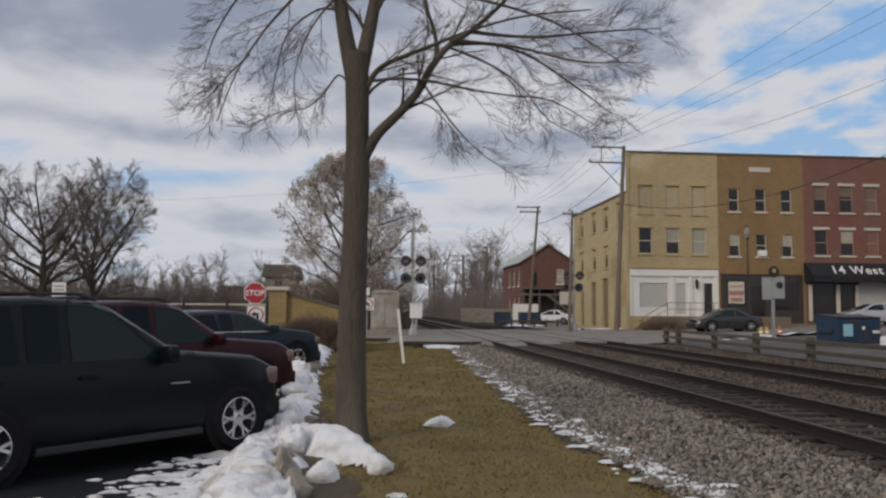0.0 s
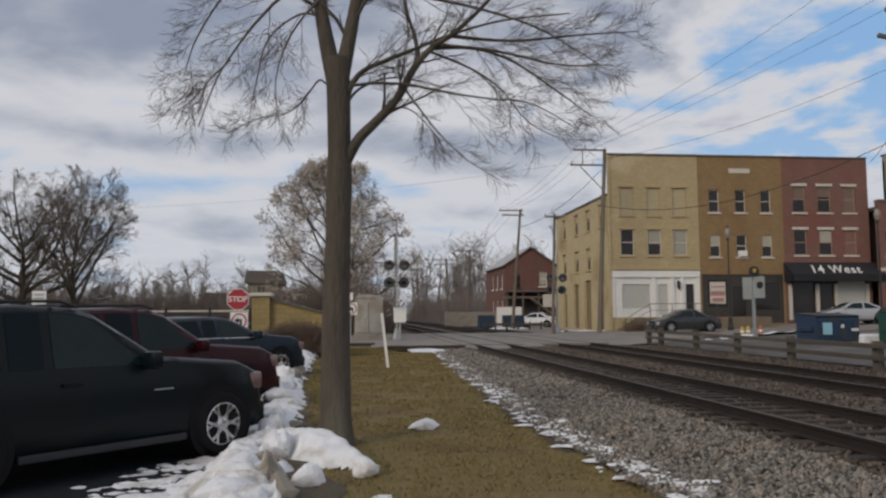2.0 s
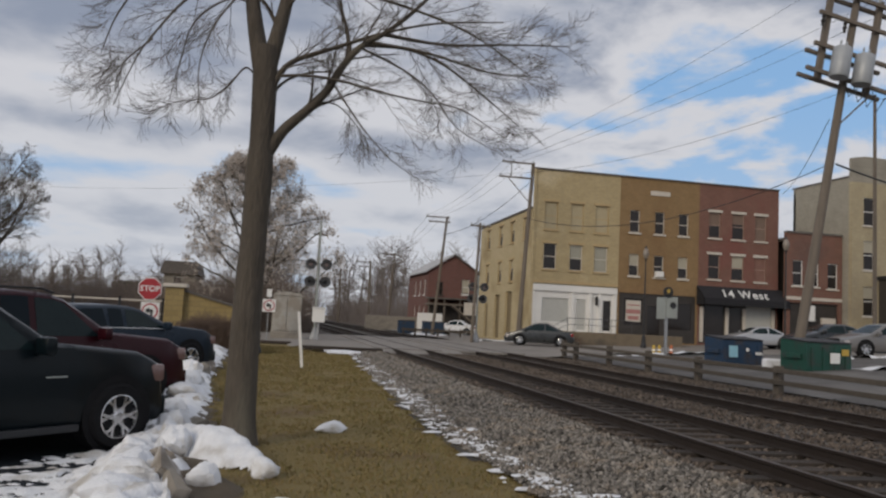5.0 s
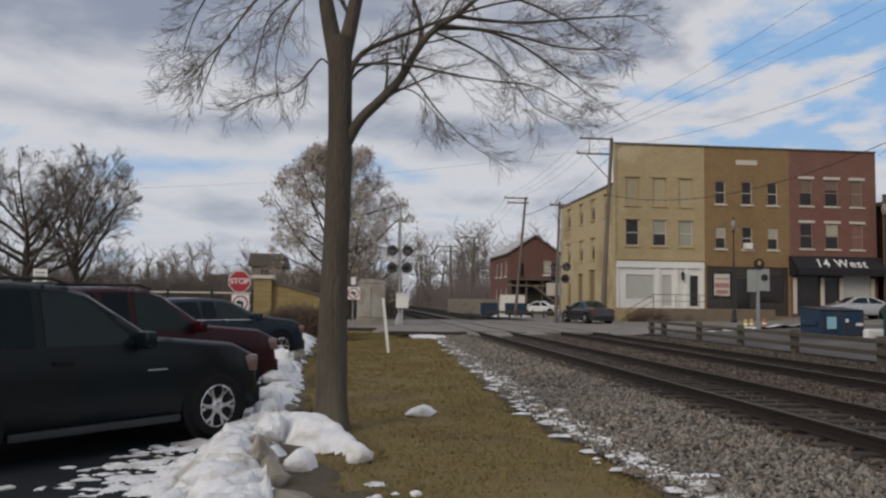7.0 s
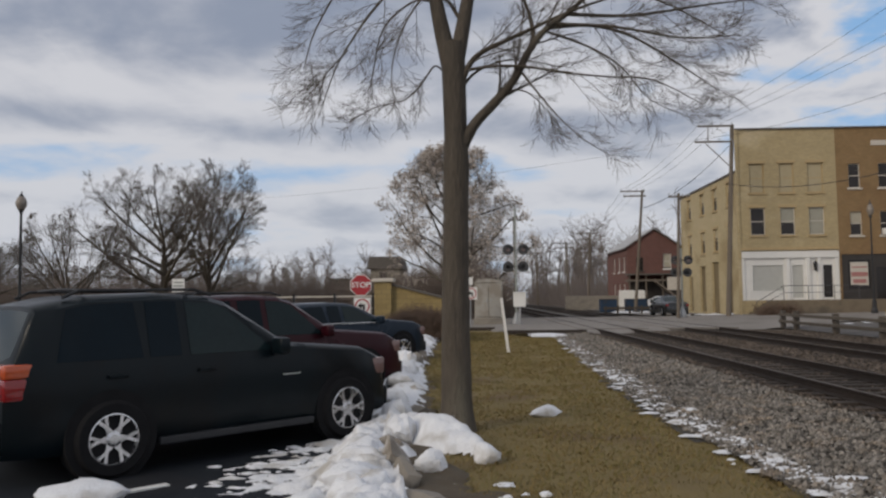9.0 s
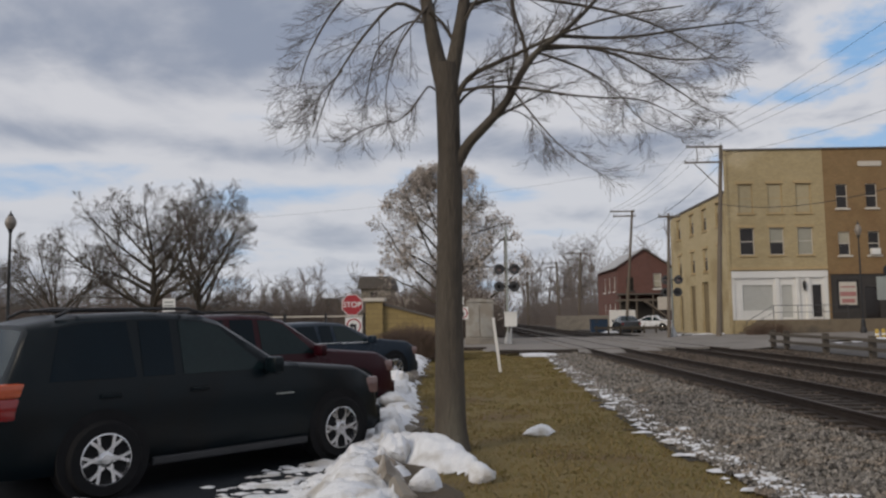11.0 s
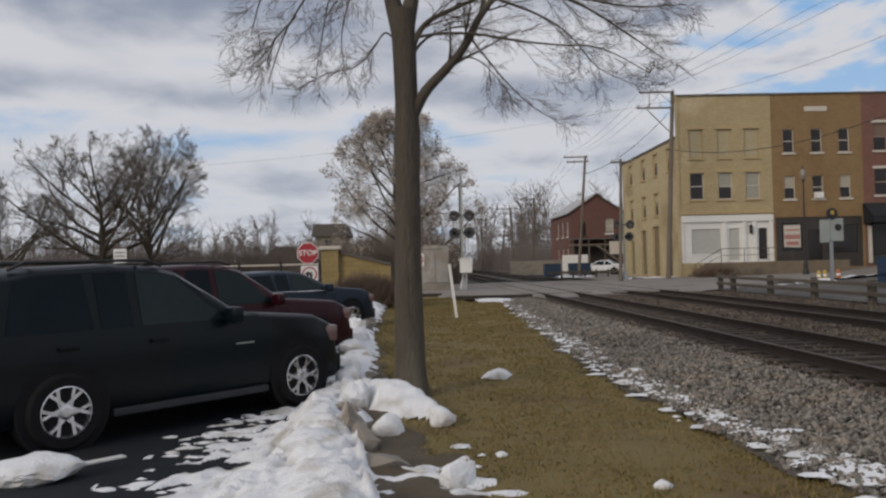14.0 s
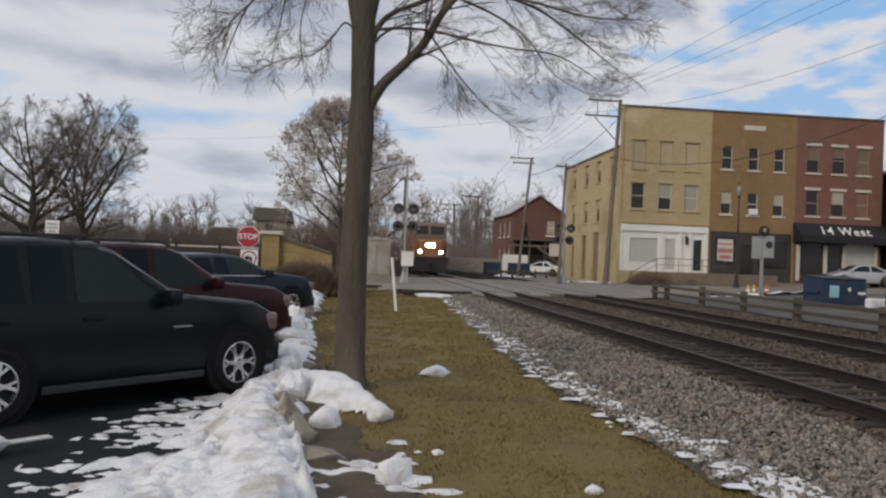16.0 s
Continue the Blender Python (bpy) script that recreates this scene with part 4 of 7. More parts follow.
stones("track_stones", "darkstone", "oily brown crushed stones between the rails", 5,
       ((3000, 4.9, 5.4, 4, 34), (6000, 5.45, 6.9, 5, 33), (5500, 6.95, 9.4, 7, 22), (5000, 6.95, 9.4, 22, 35), (4000, 9.5, 10.9, 10, 33), (7000, 11.0, 13.8, 9, 35)))


def grass(name, mat, n, seed, label, lo=0.015, hi=0.042):
    rng = np.random.default_rng(seed)
    y = 3.5 + (rng.random(n) ** 1.7) * 34
    x = rng.uniform(-2.0, 3.6, n)
    v, f = [], []
    for a, b in zip(x, y):
        if not (kerb_x(b) + 0.52 + 0.35 * n2(a, b, 1.2, 3) + rng.normal(0, 0.08) < a < ballast_x(b) + 0.12 * n2(a, b, 2.0)) or n2(a, b, 0.9, 5) + n2(a, b, 3.1, seed) < -0.55:
            continue
        w = 0.004 + 0.0006 * b
        h = rng.uniform(lo, hi)
        t = rng.uniform(0, 6.28)
        dx, dy = rng.normal(0, h * 0.6, 2)
        i = len(v)
        v += [(a - w * math.cos(t), b - w * math.sin(t), 0.0), (a + w * math.cos(t), b + w * math.sin(t), 0.0), (a + dx, b + dy, h)]
        f.append((i, i + 1, i + 2))
    tagged(raw(name, v, f, mat), label, "grass", kind="stuff")


grass("straw_grass", M["blade_a"], 60000, 7, "short dead straw-coloured grass")
grass("green_grass", M["blade_b"], 45000, 8, "short dull green winter grass")


# ---- snow ----
def lump(x, y, cx, cy, sx, sy, h, rot=0.0):
    c, s = math.cos(radians(rot)), math.sin(radians(rot))
    u, w = ((x - cx) * c + (y - cy) * s) / sx, (-(x - cx) * s + (y - cy) * c) / sy
    d = u * u + w * w
    return h * max(0.0, 1 - d) ** 0.85 if d < 1 else 0.0


SNOW_LUMPS = ((-0.42, 9.1, 0.95, 0.38, 0.32, 117), (-0.72, 9.9, 0.3, 0.3, 0.22, 0), (-0.05, 8.55, 0.35, 0.25, 0.22, 120), (-0.75, 7.1, 0.3, 0.45, 0.22, 0), (-1.15, 7.6, 0.4, 0.5, 0.18, 20), (-0.8, 8.2, 0.25, 0.4, 0.17, 10),
              (-0.95, 11.3, 0.35, 0.5, 0.14, 0), (-1.15, 13.0, 0.4, 0.6, 0.16, 10), (-1.2, 15.2, 0.45, 0.7, 0.14, 0), (-1.4, 17.5, 0.4, 0.8, 0.2, 0), (-1.55, 20.0, 0.4, 0.9, 0.22, 5), (-1.6, 24.0, 0.4, 1.3, 0.26, 0), (-1.6, 28.5, 0.4, 1.6, 0.3, 0), (-0.9, 5.9, 0.5, 0.5, 0.2, 0))


def crust(x, y, size, seed):
    """Broken slabs: a tilted plate for every cell, and a crack where two meet."""
    d, p = noise.voronoi(Vector((x / size, y / size, seed)))
    c = p[0]
    lift = noise.noise(c * 7.3)
    tilt = noise.noise(c * 5.1 + Vector((9, 0, 0))) * (x / size - c.x) + noise.noise(c * 6.7 + Vector((0, 9, 0))) * (y / size - c.y)
    edge = max(0.0, 1 - (d[1] - d[0]) / 0.16)
    return lift * (1 - edge), tilt * (1 - edge), edge


def snow_depth(x, y):
    k = kerb_x(y)
    west = clampi(y, ((4, 1.75), (6.5, 1.3), (7.6, 0.95), (9, 0.65), (11, 0.42), (15, 0.4), (34, 0.5)))
    east = clampi(y, ((4, 0.1), (7, 0.02), (9, 0.12), (11, 0.38), (15, 0.56), (24, 0.6), (34, 0.5)))
    wob = 0.16 * n2(x, y, 3.2, 17) + 0.07 * n2(x, y, 9, 18)
    d = x - k + wob
    edge = min((d + west) / 0.5, (east - d) / 0.14)
    h = 0.2 * math.exp(-((d + 0.22) / 0.4) ** 2) * min(max(edge, 0), 1) * clampi(y, ((9, 1), (12, 0.45), (30, 0.6))) + 0.1 * min(edge, 1.0) + 0.05 * n2(x, y, 1.5) + 0.012 * n2(x, y, 11, 5) + 0.006 * n2(x, y, 23, 6)
    lift, tilt, crack = crust(x, y, 0.34 if y < 14 else 0.6, 2.0)
    l2, t2, c2 = crust(x, y, 0.12 if y < 10 else 0.3, 5.0)
    h += 0.05 * lift + 0.12 * tilt - 0.04 * crack + 0.012 * l2 + 0.03 * t2 - 0.006 * c2
    h -= 0.3 * max(0.0, n2(x * 0.7, y * 1.5, 4.6, 21) - 0.3) * (1 if d < -0.25 else 0.3)
    # thin torn snow on the asphalt before the bank
    if y < 9.5:
        reach = (-d - west) / 0.95
        if -0.3 < reach < 1:
            u, w = x * 0.86 + y * 0.5, y * 0.86 - x * 0.5
            thin = 0.05 * noise.noise(Vector((u * 1.7, w * 3.4, 3))) + 0.035 * noise.noise(Vector((u * 7, w * 6.3, 8))) + 0.006 - 0.05 * max(reach, 0)
            h = max(h, thin)
    for l in SNOW_LUMPS:
        g = lump(x, y, *l)
        if g > 0.0:
            h = max(h, g + 0.05 * n2(x, y, 3.6, 1) + 0.014 * n2(x, y, 9, 2) + 0.06 * lift + 0.14 * tilt - 0.02 * crack + 0.02 * t2 - 0.01)
    # torn thin snow on the dirt beside the kerb
    q = 1 - ((x + 0.12) / 0.6) ** 2 - ((y - 5.75) / 0.62) ** 2
    if q > 0:
        h = max(h, 0.03 * min(q * 2, 1) + 0.06 * noise.noise(Vector((x * 3.2, y * 7, 4))) + 0.03 * noise.noise(Vector((x * 9, y * 14, 4))) - 0.012)
    return h


def snow_bank():
    root = thing("snow_bank", "old broken snow ploughed up along the kerb", "snow bank")
    for name, lay in (("snow_mound", (0.027, -3.6, 4.4, 160, 240)), ("snow_ridge", (0.055, -3.0, 10.88, 56, 100)), ("snow_tail", (0.08, -3.0, 16.38, 34, 235))):
        v, f = [], []
        snow_patch(v, f, *lay)
        raw(name, v, f, M["snow"], root, True)


def snow_patch(v, f, step, x0, y0, nx, ny):
    hh, idx = {}, {}
    for j in range(ny + 1):
        for i in range(nx + 1):
            x, y = x0 + i * step, y0 + j * step
            hh[i, j] = snow_depth(x, y)
    def vid(i, j):
        if (i, j) not in idx:
            x, y = x0 + i * step, y0 + j * step
            z = (-0.08 if x < kerb_x(y) else 0.0)
            idx[i, j] = len(v)
            v.append((x + 0.02 * n2(x, y, 9, 7), y + 0.02 * n2(x, y, 9, 8), z + max(hh[i, j], -0.02) + 0.005))
        return idx[i, j]
    for j in range(ny):
        for i in range(nx):
            if sum(hh[a, b] > 0.0 for a, b in ((i, j), (i + 1, j), (i + 1, j + 1), (i, j + 1))) >= 3:
                f.append((vid(i, j), vid(i + 1, j), vid(i + 1, j + 1), vid(i, j + 1)))


snow_bank()


def chunk_mesh(bm, rng, sx, sy, sz, n=11, rough=0.12, cuts=2, soft=0.0):
    """A broken angular lump: the hull of a few points, cut finer and roughened."""
    for _ in range(n):
        p = Vector((rng.gauss(0, 1), rng.gauss(0, 1), rng.gauss(0, 1))).normalized()
        bm.verts.new((p.x * sx, p.y * sy, max(p.z, -0.45) * sz))
    r = bmesh.ops.convex_hull(bm, input=bm.verts)
    bmesh.ops.delete(bm, geom=list({g for g in r["geom_interior"] + r["geom_unused"] if isinstance(g, bmesh.types.BMVert)}), context="VERTS")
    bmesh.ops.subdivide_edges(bm, edges=bm.edges, cuts=cuts, smooth=soft, use_grid_fill=True)
    for q in bm.verts:
        q.co += q.co.normalized() * min(sx, sz) * rough * (noise.noise(q.co * 9 + Vector((n, 0, 0))) + 0.6 * noise.noise(q.co * 23))


def snow_clump(x, y, sx, sy, sz, seed, label="small melting clump of old snow on the grass", z=0.0, rot=0, mat="snow"):
    bm = bmesh.new()
    chunk_mesh(bm, random.Random(seed), sx * 1.15, sy * 1.15, sz * 1.2, 18, 0.22, 3, 0.18)
    ob = part("snow_clump", bm, M[mat], None, "", True)
    ob.matrix_world = pose(x, y, z + 0.4 * sz, 0, 0, rot)
    tagged(ob, label, "snow", group="snow clumps")


snow_clump(0.98, 10.95, 0.21, 0.14, 0.1, 1)
snow_clump(0.17, 7.95, 0.13, 0.12, 0.17, 2)
snow_clump(-0.38, 7.4, 0.15, 0.13, 0.15, 5, "angular chunk of ploughed snow on the dirt")
snow_clump(1.62, 5.55, 0.07, 0.05, 0.04, 3)
snow_clump(3.3, 4.95, 0.08, 0.06, 0.05, 4)
snow_clump(0.2, 5.75, 0.13, 0.1, 0.12, 9, "angular chunk of ploughed snow on the dirt")
snow_clump(0.28, 6.5, 0.05, 0.04, 0.03, 12)
snow_clump(0.6, 6.6, 0.05, 0.04, 0.03, 13)
snow_clump(-3.2, 6.6, 0.34, 0.17, 0.16, 11, "old snow pile on the asphalt", -0.08, 20)
for x, y, sx, sy, sz, rot, sd in ((-0.95, 6.6, 0.24, 0.3, 0.14, 30, 31), (-0.75, 8.9, 0.2, 0.16, 0.18, 60, 33), (-0.95, 10.4, 0.18, 0.22, 0.17, 0, 34), (-1.1, 12.1, 0.2, 0.26, 0.15, 40, 35),
                                 (-1.25, 14.2, 0.22, 0.3, 0.16, 10, 36), (-1.35, 16.4, 0.24, 0.3, 0.2, 70, 37), (-1.55, 18.8, 0.26, 0.34, 0.22, 20, 38), (-1.6, 22.0, 0.28, 0.36, 0.24, 0, 39)):
    snow_clump(x, y, sx, sy, sz, sd, "broken slab of ploughed snow on the snow bank", 0.06, rot)


def snow_scatter():
    """Thin broken snow along the edge of the ballast and on the lot."""
    rng = random.Random(3)
    v, f = [], []
    spots = []
    for _ in range(760):
        y = 4.5 + 28 * rng.random() ** 1.3
        spots.append((ballast_x(y) + rng.gauss(0.12, 0.15) + 0.06, y, ballast_height(ballast_x(y) + 0.2, y) + 0.025, rng.uniform(0.015, 0.12)))
    for _ in range(120):
        y = rng.uniform(5.0, 9.5)
        x = kerb_x(y) - clampi(y, ((5, 1.6), (7.5, 1.2), (9.5, 0.7))) + rng.gauss(-0.1, 0.25)
        spots.append((x, y, -0.07, rng.uniform(0.02, 0.09)))
    for _ in range(20):
        y = rng.uniform(4.6, 7.0)
        spots.append((kerb_x(y) + rng.uniform(0.3, 1.2), y, 0.02, rng.uniform(0.02, 0.1)))
    for x, y, z, s in spots:
        n = rng.randint(6, 9)
        i = len(v)
        v.append((x, y, z + 0.004 + s * 0.07))
        for k in range(n):
            a = k * math.tau / n
            r = s * rng.uniform(0.5, 1.3)
            v.append((x + r * 1.5 * math.cos(a), y + 0.9 * r * math.sin(a), z - 0.012))
        for k in range(n):
            f.append((i, i + 1 + k, i + 1 + (k + 1) % n))
    tagged(raw("snow_scraps", v, f, M["snow"]), "thin broken scraps of snow along the ballast edge", "snow", kind="stuff")


snow_scatter()


def kerb():
    root = thing("kerb", "broken weathered concrete kerb half buried in snow", "kerb", kind="structure")
    rng = random.Random(5)
    y = 9.6
    while y < 36:
        L = rng.uniform(0.9, 1.8)
        x0, x1 = kerb_x(y), kerb_x(y + L)
        bm = bmesh.new()
        m = pose((x0 + x1) / 2 + rng.uniform(-.03, .03), y + L / 2, rng.uniform(-.02, .03), rng.uniform(-2, 2), rng.uniform(-4, 4), math.degrees(math.atan2(x0 - x1, L)))
        box(bm, -0.09, 0.09, -L / 2 + 0.01, L / 2 - 0.01, -0.16, 0.06, m, bevel=0.025)
        part("kerb_stone", bm, M["concrete"], root)
        y += L
    for x, y, sx, sy, sz, rot, mt in ((-0.72, 7.45, 0.17, 0.3, 0.24, 10, "dirtice"), (-0.82, 8.15, 0.12, 0.17, 0.16, 40, "dirtice"), (-0.55, 6.95, 0.16, 0.24, 0.17, 20, "concrete"), (-0.5, 6.2, 0.36, 0.16, 0.11, 8, "concrete"),
                                      (-0.9, 9.4, 0.12, 0.2, 0.16, 0, "dirtice"), (-0.65, 5.6, 0.2, 0.2, 0.13, 30, "dirtice"), (-0.7, 10.9, 0.16, 0.2, 0.12, 0, "concrete"), (-0.95, 13.4, 0.16, 0.24, 0.14, 0, "dirtice"), (-1.3, 19.2, 0.22, 0.3, 0.22, 0, "concrete"), (-1.35, 21.2, 0.2, 0.3, 0.2, 0, "dirtice")):
        bm = bmesh.new()
        chunk_mesh(bm, random.Random(int(y * 100)), sx * 1.15, sy * 1.15, sz * 1.2, 14, 0.16, 3)
        bmesh.ops.transform(bm, matrix=pose(x, y, sz * 0.35, 0, 0, rot), verts=bm.verts)
        part("broken_chunk", bm, M[mt], root, "broken lump of dirty ice" if mt == "dirtice" else "broken lump of concrete", True)


kerb()
for i, (x, y, L, a) in enumerate(((-4.62, 5.55, 5.2, -45), (-4.85, 9.7, 5.2, -45), (-5.05, 13.9, 5.2, -45))):
    bm = bmesh.new()
    box(bm, -0.05, 0.05, -L / 2, L / 2, -0.076, -0.062, pose(x, y, 0, 0, 0, a))
    tagged(part("parking_line", bm, M["signwhite"]), "faded white parking line on the asphalt", "road marking", group="parking lines", kind="structure")


# ---- cars ----
def car(name, label, m, paint, L=4.87, Wd=1.9, H=1.82, style="suv", wheel_r=0.375, base=2.87, front_over=0.95, rack=False, group="", rimk=6, belt_trim=False):
    """A car that faces +y, its base on z = 0, built of shell, glass, lights and wheels."""
    root = thing(name, label, "car", m, group=group)
    half = L / 2
    yf = half - front_over            # front axle
    yr = yf - base
    if style == "suv":
        top_pts = ((-half, 0.95), (-half + 0.05, H * 0.62), (-half + 0.28, H * 0.93), (-half + 0.75, H * 0.985), (-0.75, H), (-0.25, H * 0.985), (-0.02, H * 0.95), (0.74, 1.2), (0.95, 1.18), (half - 0.45, 1.1), (half - 0.1, 0.97), (half, 0.64))
        belt, sill, cab = 1.1, 0.27, (-half + 0.2, 0.8)
    else:
        top_pts = ((-half, 0.72), (-half + 0.08, 0.95), (-half + 0.65, 1.0), (-half + 1.45, H * 0.94), (-0.5, H), (0.1, H * 0.985), (0.35, H * 0.95), (1.15, 0.98), (half - 0.6, 0.85), (half - 0.15, 0.72), (half, 0.5))
        belt, sill, cab = 0.94, 0.2, (-half + 0.6, 1.15)
    def top(y):
        return clampi(y, top_pts)
    def plan(y):
        k = abs(y) / half
        return Wd / 2 * (1 - 0.16 * max(0, (k - 0.72) / 0.28) ** 2)
    inset = 0.2 if style == "suv" else 0.26
    def section(y):
        w, t = plan(y), top(y)
        zb = min(belt, t - 0.07)
        out = [(w * 0.93, sill), (w * 0.985, sill + 0.1), (w, sill + 0.3 * (zb - sill)), (w * 0.995, sill + 0.72 * (zb - sill)), (w * 0.97, zb)]
        if t > belt + 0.08:
            k = (t - belt) / (H - belt)
            out += [(w * 0.97 - inset * 0.5 * k, belt + 0.5 * (t - belt)), (w * 0.97 - inset * 0.9 * k, t - 0.07), (w * 0.97 - inset * k - 0.07, t - 0.015), (w * 0.4, t)]
        else:
            out += [(w * 0.955, zb + 0.025), (w * 0.93, t - 0.03), (w * 0.86, t - 0.006), (w * 0.4, t)]
        return out
    ys = sorted({round(-half + L * i / 44, 3) for i in range(45)} | {round(p[0], 3) for p in top_pts})
    bm = bmesh.new()
    rows = []
    for y in ys:
        s = section(y)
        rows.append([bm.verts.new((a, y, b)) for a, b in s] + [bm.verts.new((-a, y, b)) for a, b in reversed(s)])
    for r, s in zip(rows, rows[1:]):
        for k in range(len(r) - 1):
            bm.faces.new((r[k], r[k + 1], s[k + 1], s[k]))
        bm.faces.new((r[-1], r[0], s[0], s[-1]))
    bm.faces.new(rows[0])
    bm.faces.new(rows[-1][::-1])
    part("body", bm, M[paint], root, "", True)
    # side glass: patches on the leaning upper shell
    def side_x(y, z):
        s = section(y)
        for (a, b), (c, d) in zip(s[4:], s[5:]):
            if b <= z <= d and d > b:
                return a + (c - a) * (z - b) / (d - b)
        return s[6][0]
    if style == "suv":
        lights = ((-half + 0.42, -half + 1.25, 0.12, -0.05), (-half + 1.32, -0.62, 0.0, 0.0), (-0.52, 0.5, 0.0, -0.55))
    else:
        lights = ((-half + 0.95, -0.42, 0.62, 0.0), (-0.32, 0.92, 0.0, -0.62))
    for sgn in (1, -1):
        for y0, y1, d0, d1 in lights:
            bm = bmesh.new()
            g = []
            for j in range(5):
                t = j / 4
                z0 = belt + 0.03
                ring = []
                for i in range(9):
                    u = i / 8
                    zt = min(top((y0 + d0) * (1 - u) + (y1 + d1) * u) - 0.09, H - 0.09)
                    z = z0 + (zt - z0) * t
                    y = (y0 + d0 * t) * (1 - u) + (y1 + d1 * t) * u
                    z = min(z, top(y) - 0.075)
                    ring.append(bm.verts.new((sgn * (side_x(y, z) + 0.006), y, z)))
                g.append(ring)
            for a, b in zip(g, g[1:]):
                for i in range(8):
                    bm.faces.new((a[i], a[i + 1], b[i + 1], b[i]))
            part("side_window", bm, M["carglass" if style != "suv" or y1 > 0 else "privacy"], root, "dark tinted side window with painted teal reflection", True)
        # mirror, handles, trim
        bm = bmesh.new()
        box(bm, sgn * (Wd / 2 - 0.02) if sgn > 0 else -(Wd / 2 + 0.2), sgn * (Wd / 2 + 0.2) if sgn > 0 else -(Wd / 2 - 0.02), cab[1] - 0.36, cab[1] - 0.22, belt - 0.02, belt + 0.17, bevel=0.04)
        part("door_mirror", bm, M[paint], root, "", True)
        if belt_trim:
            quick("belt_trim", M["chrome"], root, lambda bm: tube(bm, [(sgn * (section(q)[4][0] + 0.006), q, belt + 0.005) for q in (-half + 0.45, -1.2, -0.5, 0.1, 0.6)], 0.014, 5), "bright chrome window trim")
        for y in ((-0.35, -1.3) if style == "suv" else (-0.25, -1.15)):
            bm = bmesh.new()
            xx = plan(y) * 0.995
            box(bm, min(sgn * (xx - 0.01), sgn * (xx + 0.03)), max(sgn * (xx - 0.01), sgn * (xx + 0.03)), y - 0.1, y + 0.1, belt - 0.15, belt - 0.115, bevel=0.008)
            part("door_handle", bm, M[paint], root)
        bm = bmesh.new()
        xx = plan(0) * 0.99
        box(bm, min(sgn * (xx - 0.03), sgn * (xx + 0.035)), max(sgn * (xx - 0.03), sgn * (xx + 0.035)), yr + wheel_r + 0.1, yf - wheel_r - 0.12, sill - 0.02, sill + 0.06, bevel=0.015)
        part("running_board" if style == "suv" else "sill", bm, M["greytrim"], root)
        if rack:
            quick("door_badge", M["signback"], root, lambda bm: box(bm, min(sgn * (xx + 0.004), sgn * (xx + 0.02)), max(sgn * (xx + 0.004), sgn * (xx + 0.02)), 0.6, 0.84, 0.835, 0.85), "thin dull badge strip")
        for y in (yf, yr):
            # Black disc on the uncut body: shade of the wheel well put into colour.
            bm = bmesh.new()
            lathe(bm, [(0.01, -0.2), (wheel_r + 0.075, -0.2), (wheel_r + 0.075, 0.0), (0.01, 0.0)], pose(sgn * (plan(y) + 0.003), y, wheel_r + 0.02, 0, 90 * sgn, 0), 28)
            part("wheel_arch", bm, M["tyre"], root, "black disc painted for the shaded wheel well")
        # lights
        bm = bmesh.new()
        yy = half - 0.16
        zt = top(yy)
        box(bm, sgn * plan(yy) - 0.13, sgn * plan(yy) + 0.012 * 1, yy - 0.16, yy + 0.1, zt - 0.26, zt - 0.05, bevel=0.03) if sgn > 0 else box(bm, -plan(yy) - 0.012, -plan(yy) + 0.13, yy - 0.16, yy + 0.1, zt - 0.26, zt - 0.05, bevel=0.03)
        part("headlight", bm, M["dimlamp" if style == "suv" else "lampglass"], root, "cloudy headlight" if style == "suv" else "clear headlight", True)
        bm = bmesh.new()
        yy = -half + 0.1
        xw = plan(yy)
        za = belt - (0.3 if style == "suv" else 0.25)
        x0, x1 = (xw - 0.16, xw + 0.014) if sgn > 0 else (-xw - 0.014, -xw + 0.16)
        box(bm, x0, x1, yy - 0.11, yy + (0.24 if style == "suv" else 0.13), za, za + (0.2 if style == "suv" else 0.16), bevel=0.02)
        tl = part("tail_light", bm, M["redlens"], root, "red tail light", True)
        if style == "suv":
            bm = bmesh.new()
            box(bm, x0, x1, yy - 0.11, yy + 0.26, za + 0.2, za + 0.33, bevel=0.02)
            part("indicator_lens", bm, M["amber"], tl, "orange indicator lens", True)
    # windscreen and rear window
    for y0, y1, nm in (((0.05, 0.68, "windscreen") if style == "suv" else (0.42, 1.08, "windscreen")), ((-half + 0.07, -half + 0.26, "rear_window") if style == "suv" else (-half + 0.75, -half + 1.4, "rear_window"))):
        bm = bmesh.new()
        g = []
        for i in range(5):
            y = y0 + (y1 - y0) * i / 4
            w = section(y)[7][0] - 0.03
            g.append([bm.verts.new((w * k / 3, y, top(y) + 0.008 - 0.02 * abs(k / 3) ** 3)) for k in range(-3, 4)])
        for a, b in zip(g, g[1:]):
            for k in range(6):
                bm.faces.new((a[k], a[k + 1], b[k + 1], b[k]))
        part(nm, bm, M["carglass"], root, "", True)
    for y0, y1, z0, z1, nm, mt in ((half - 0.1, half + 0.07, 0.3, 0.56, "front_bumper", paint), (-half - 0.08, -half + 0.1, 0.32, 0.62, "rear_bumper", paint), (half - 0.05, half + 0.02, 0.6, 0.74, "grille", "black")):
        bm = bmesh.new()
        w = plan(half) * (0.98 if "bumper" in nm else 0.6)
        box(bm, -w, w, y0, y1, z0, z1, bevel=0.03)
        part(nm, bm, M[mt], root, "", True)
    if rack:
        for sgn in (1, -1):
            bm = bmesh.new()
            x = sgn * (Wd / 2 - inset - 0.1)
            tube(bm, [(x, -half + 0.55, H - 0.05), (x, -half + 0.7, H + 0.02), (x, -0.35, H + 0.03), (x, -0.15, H - 0.03)], 0.018, 6)
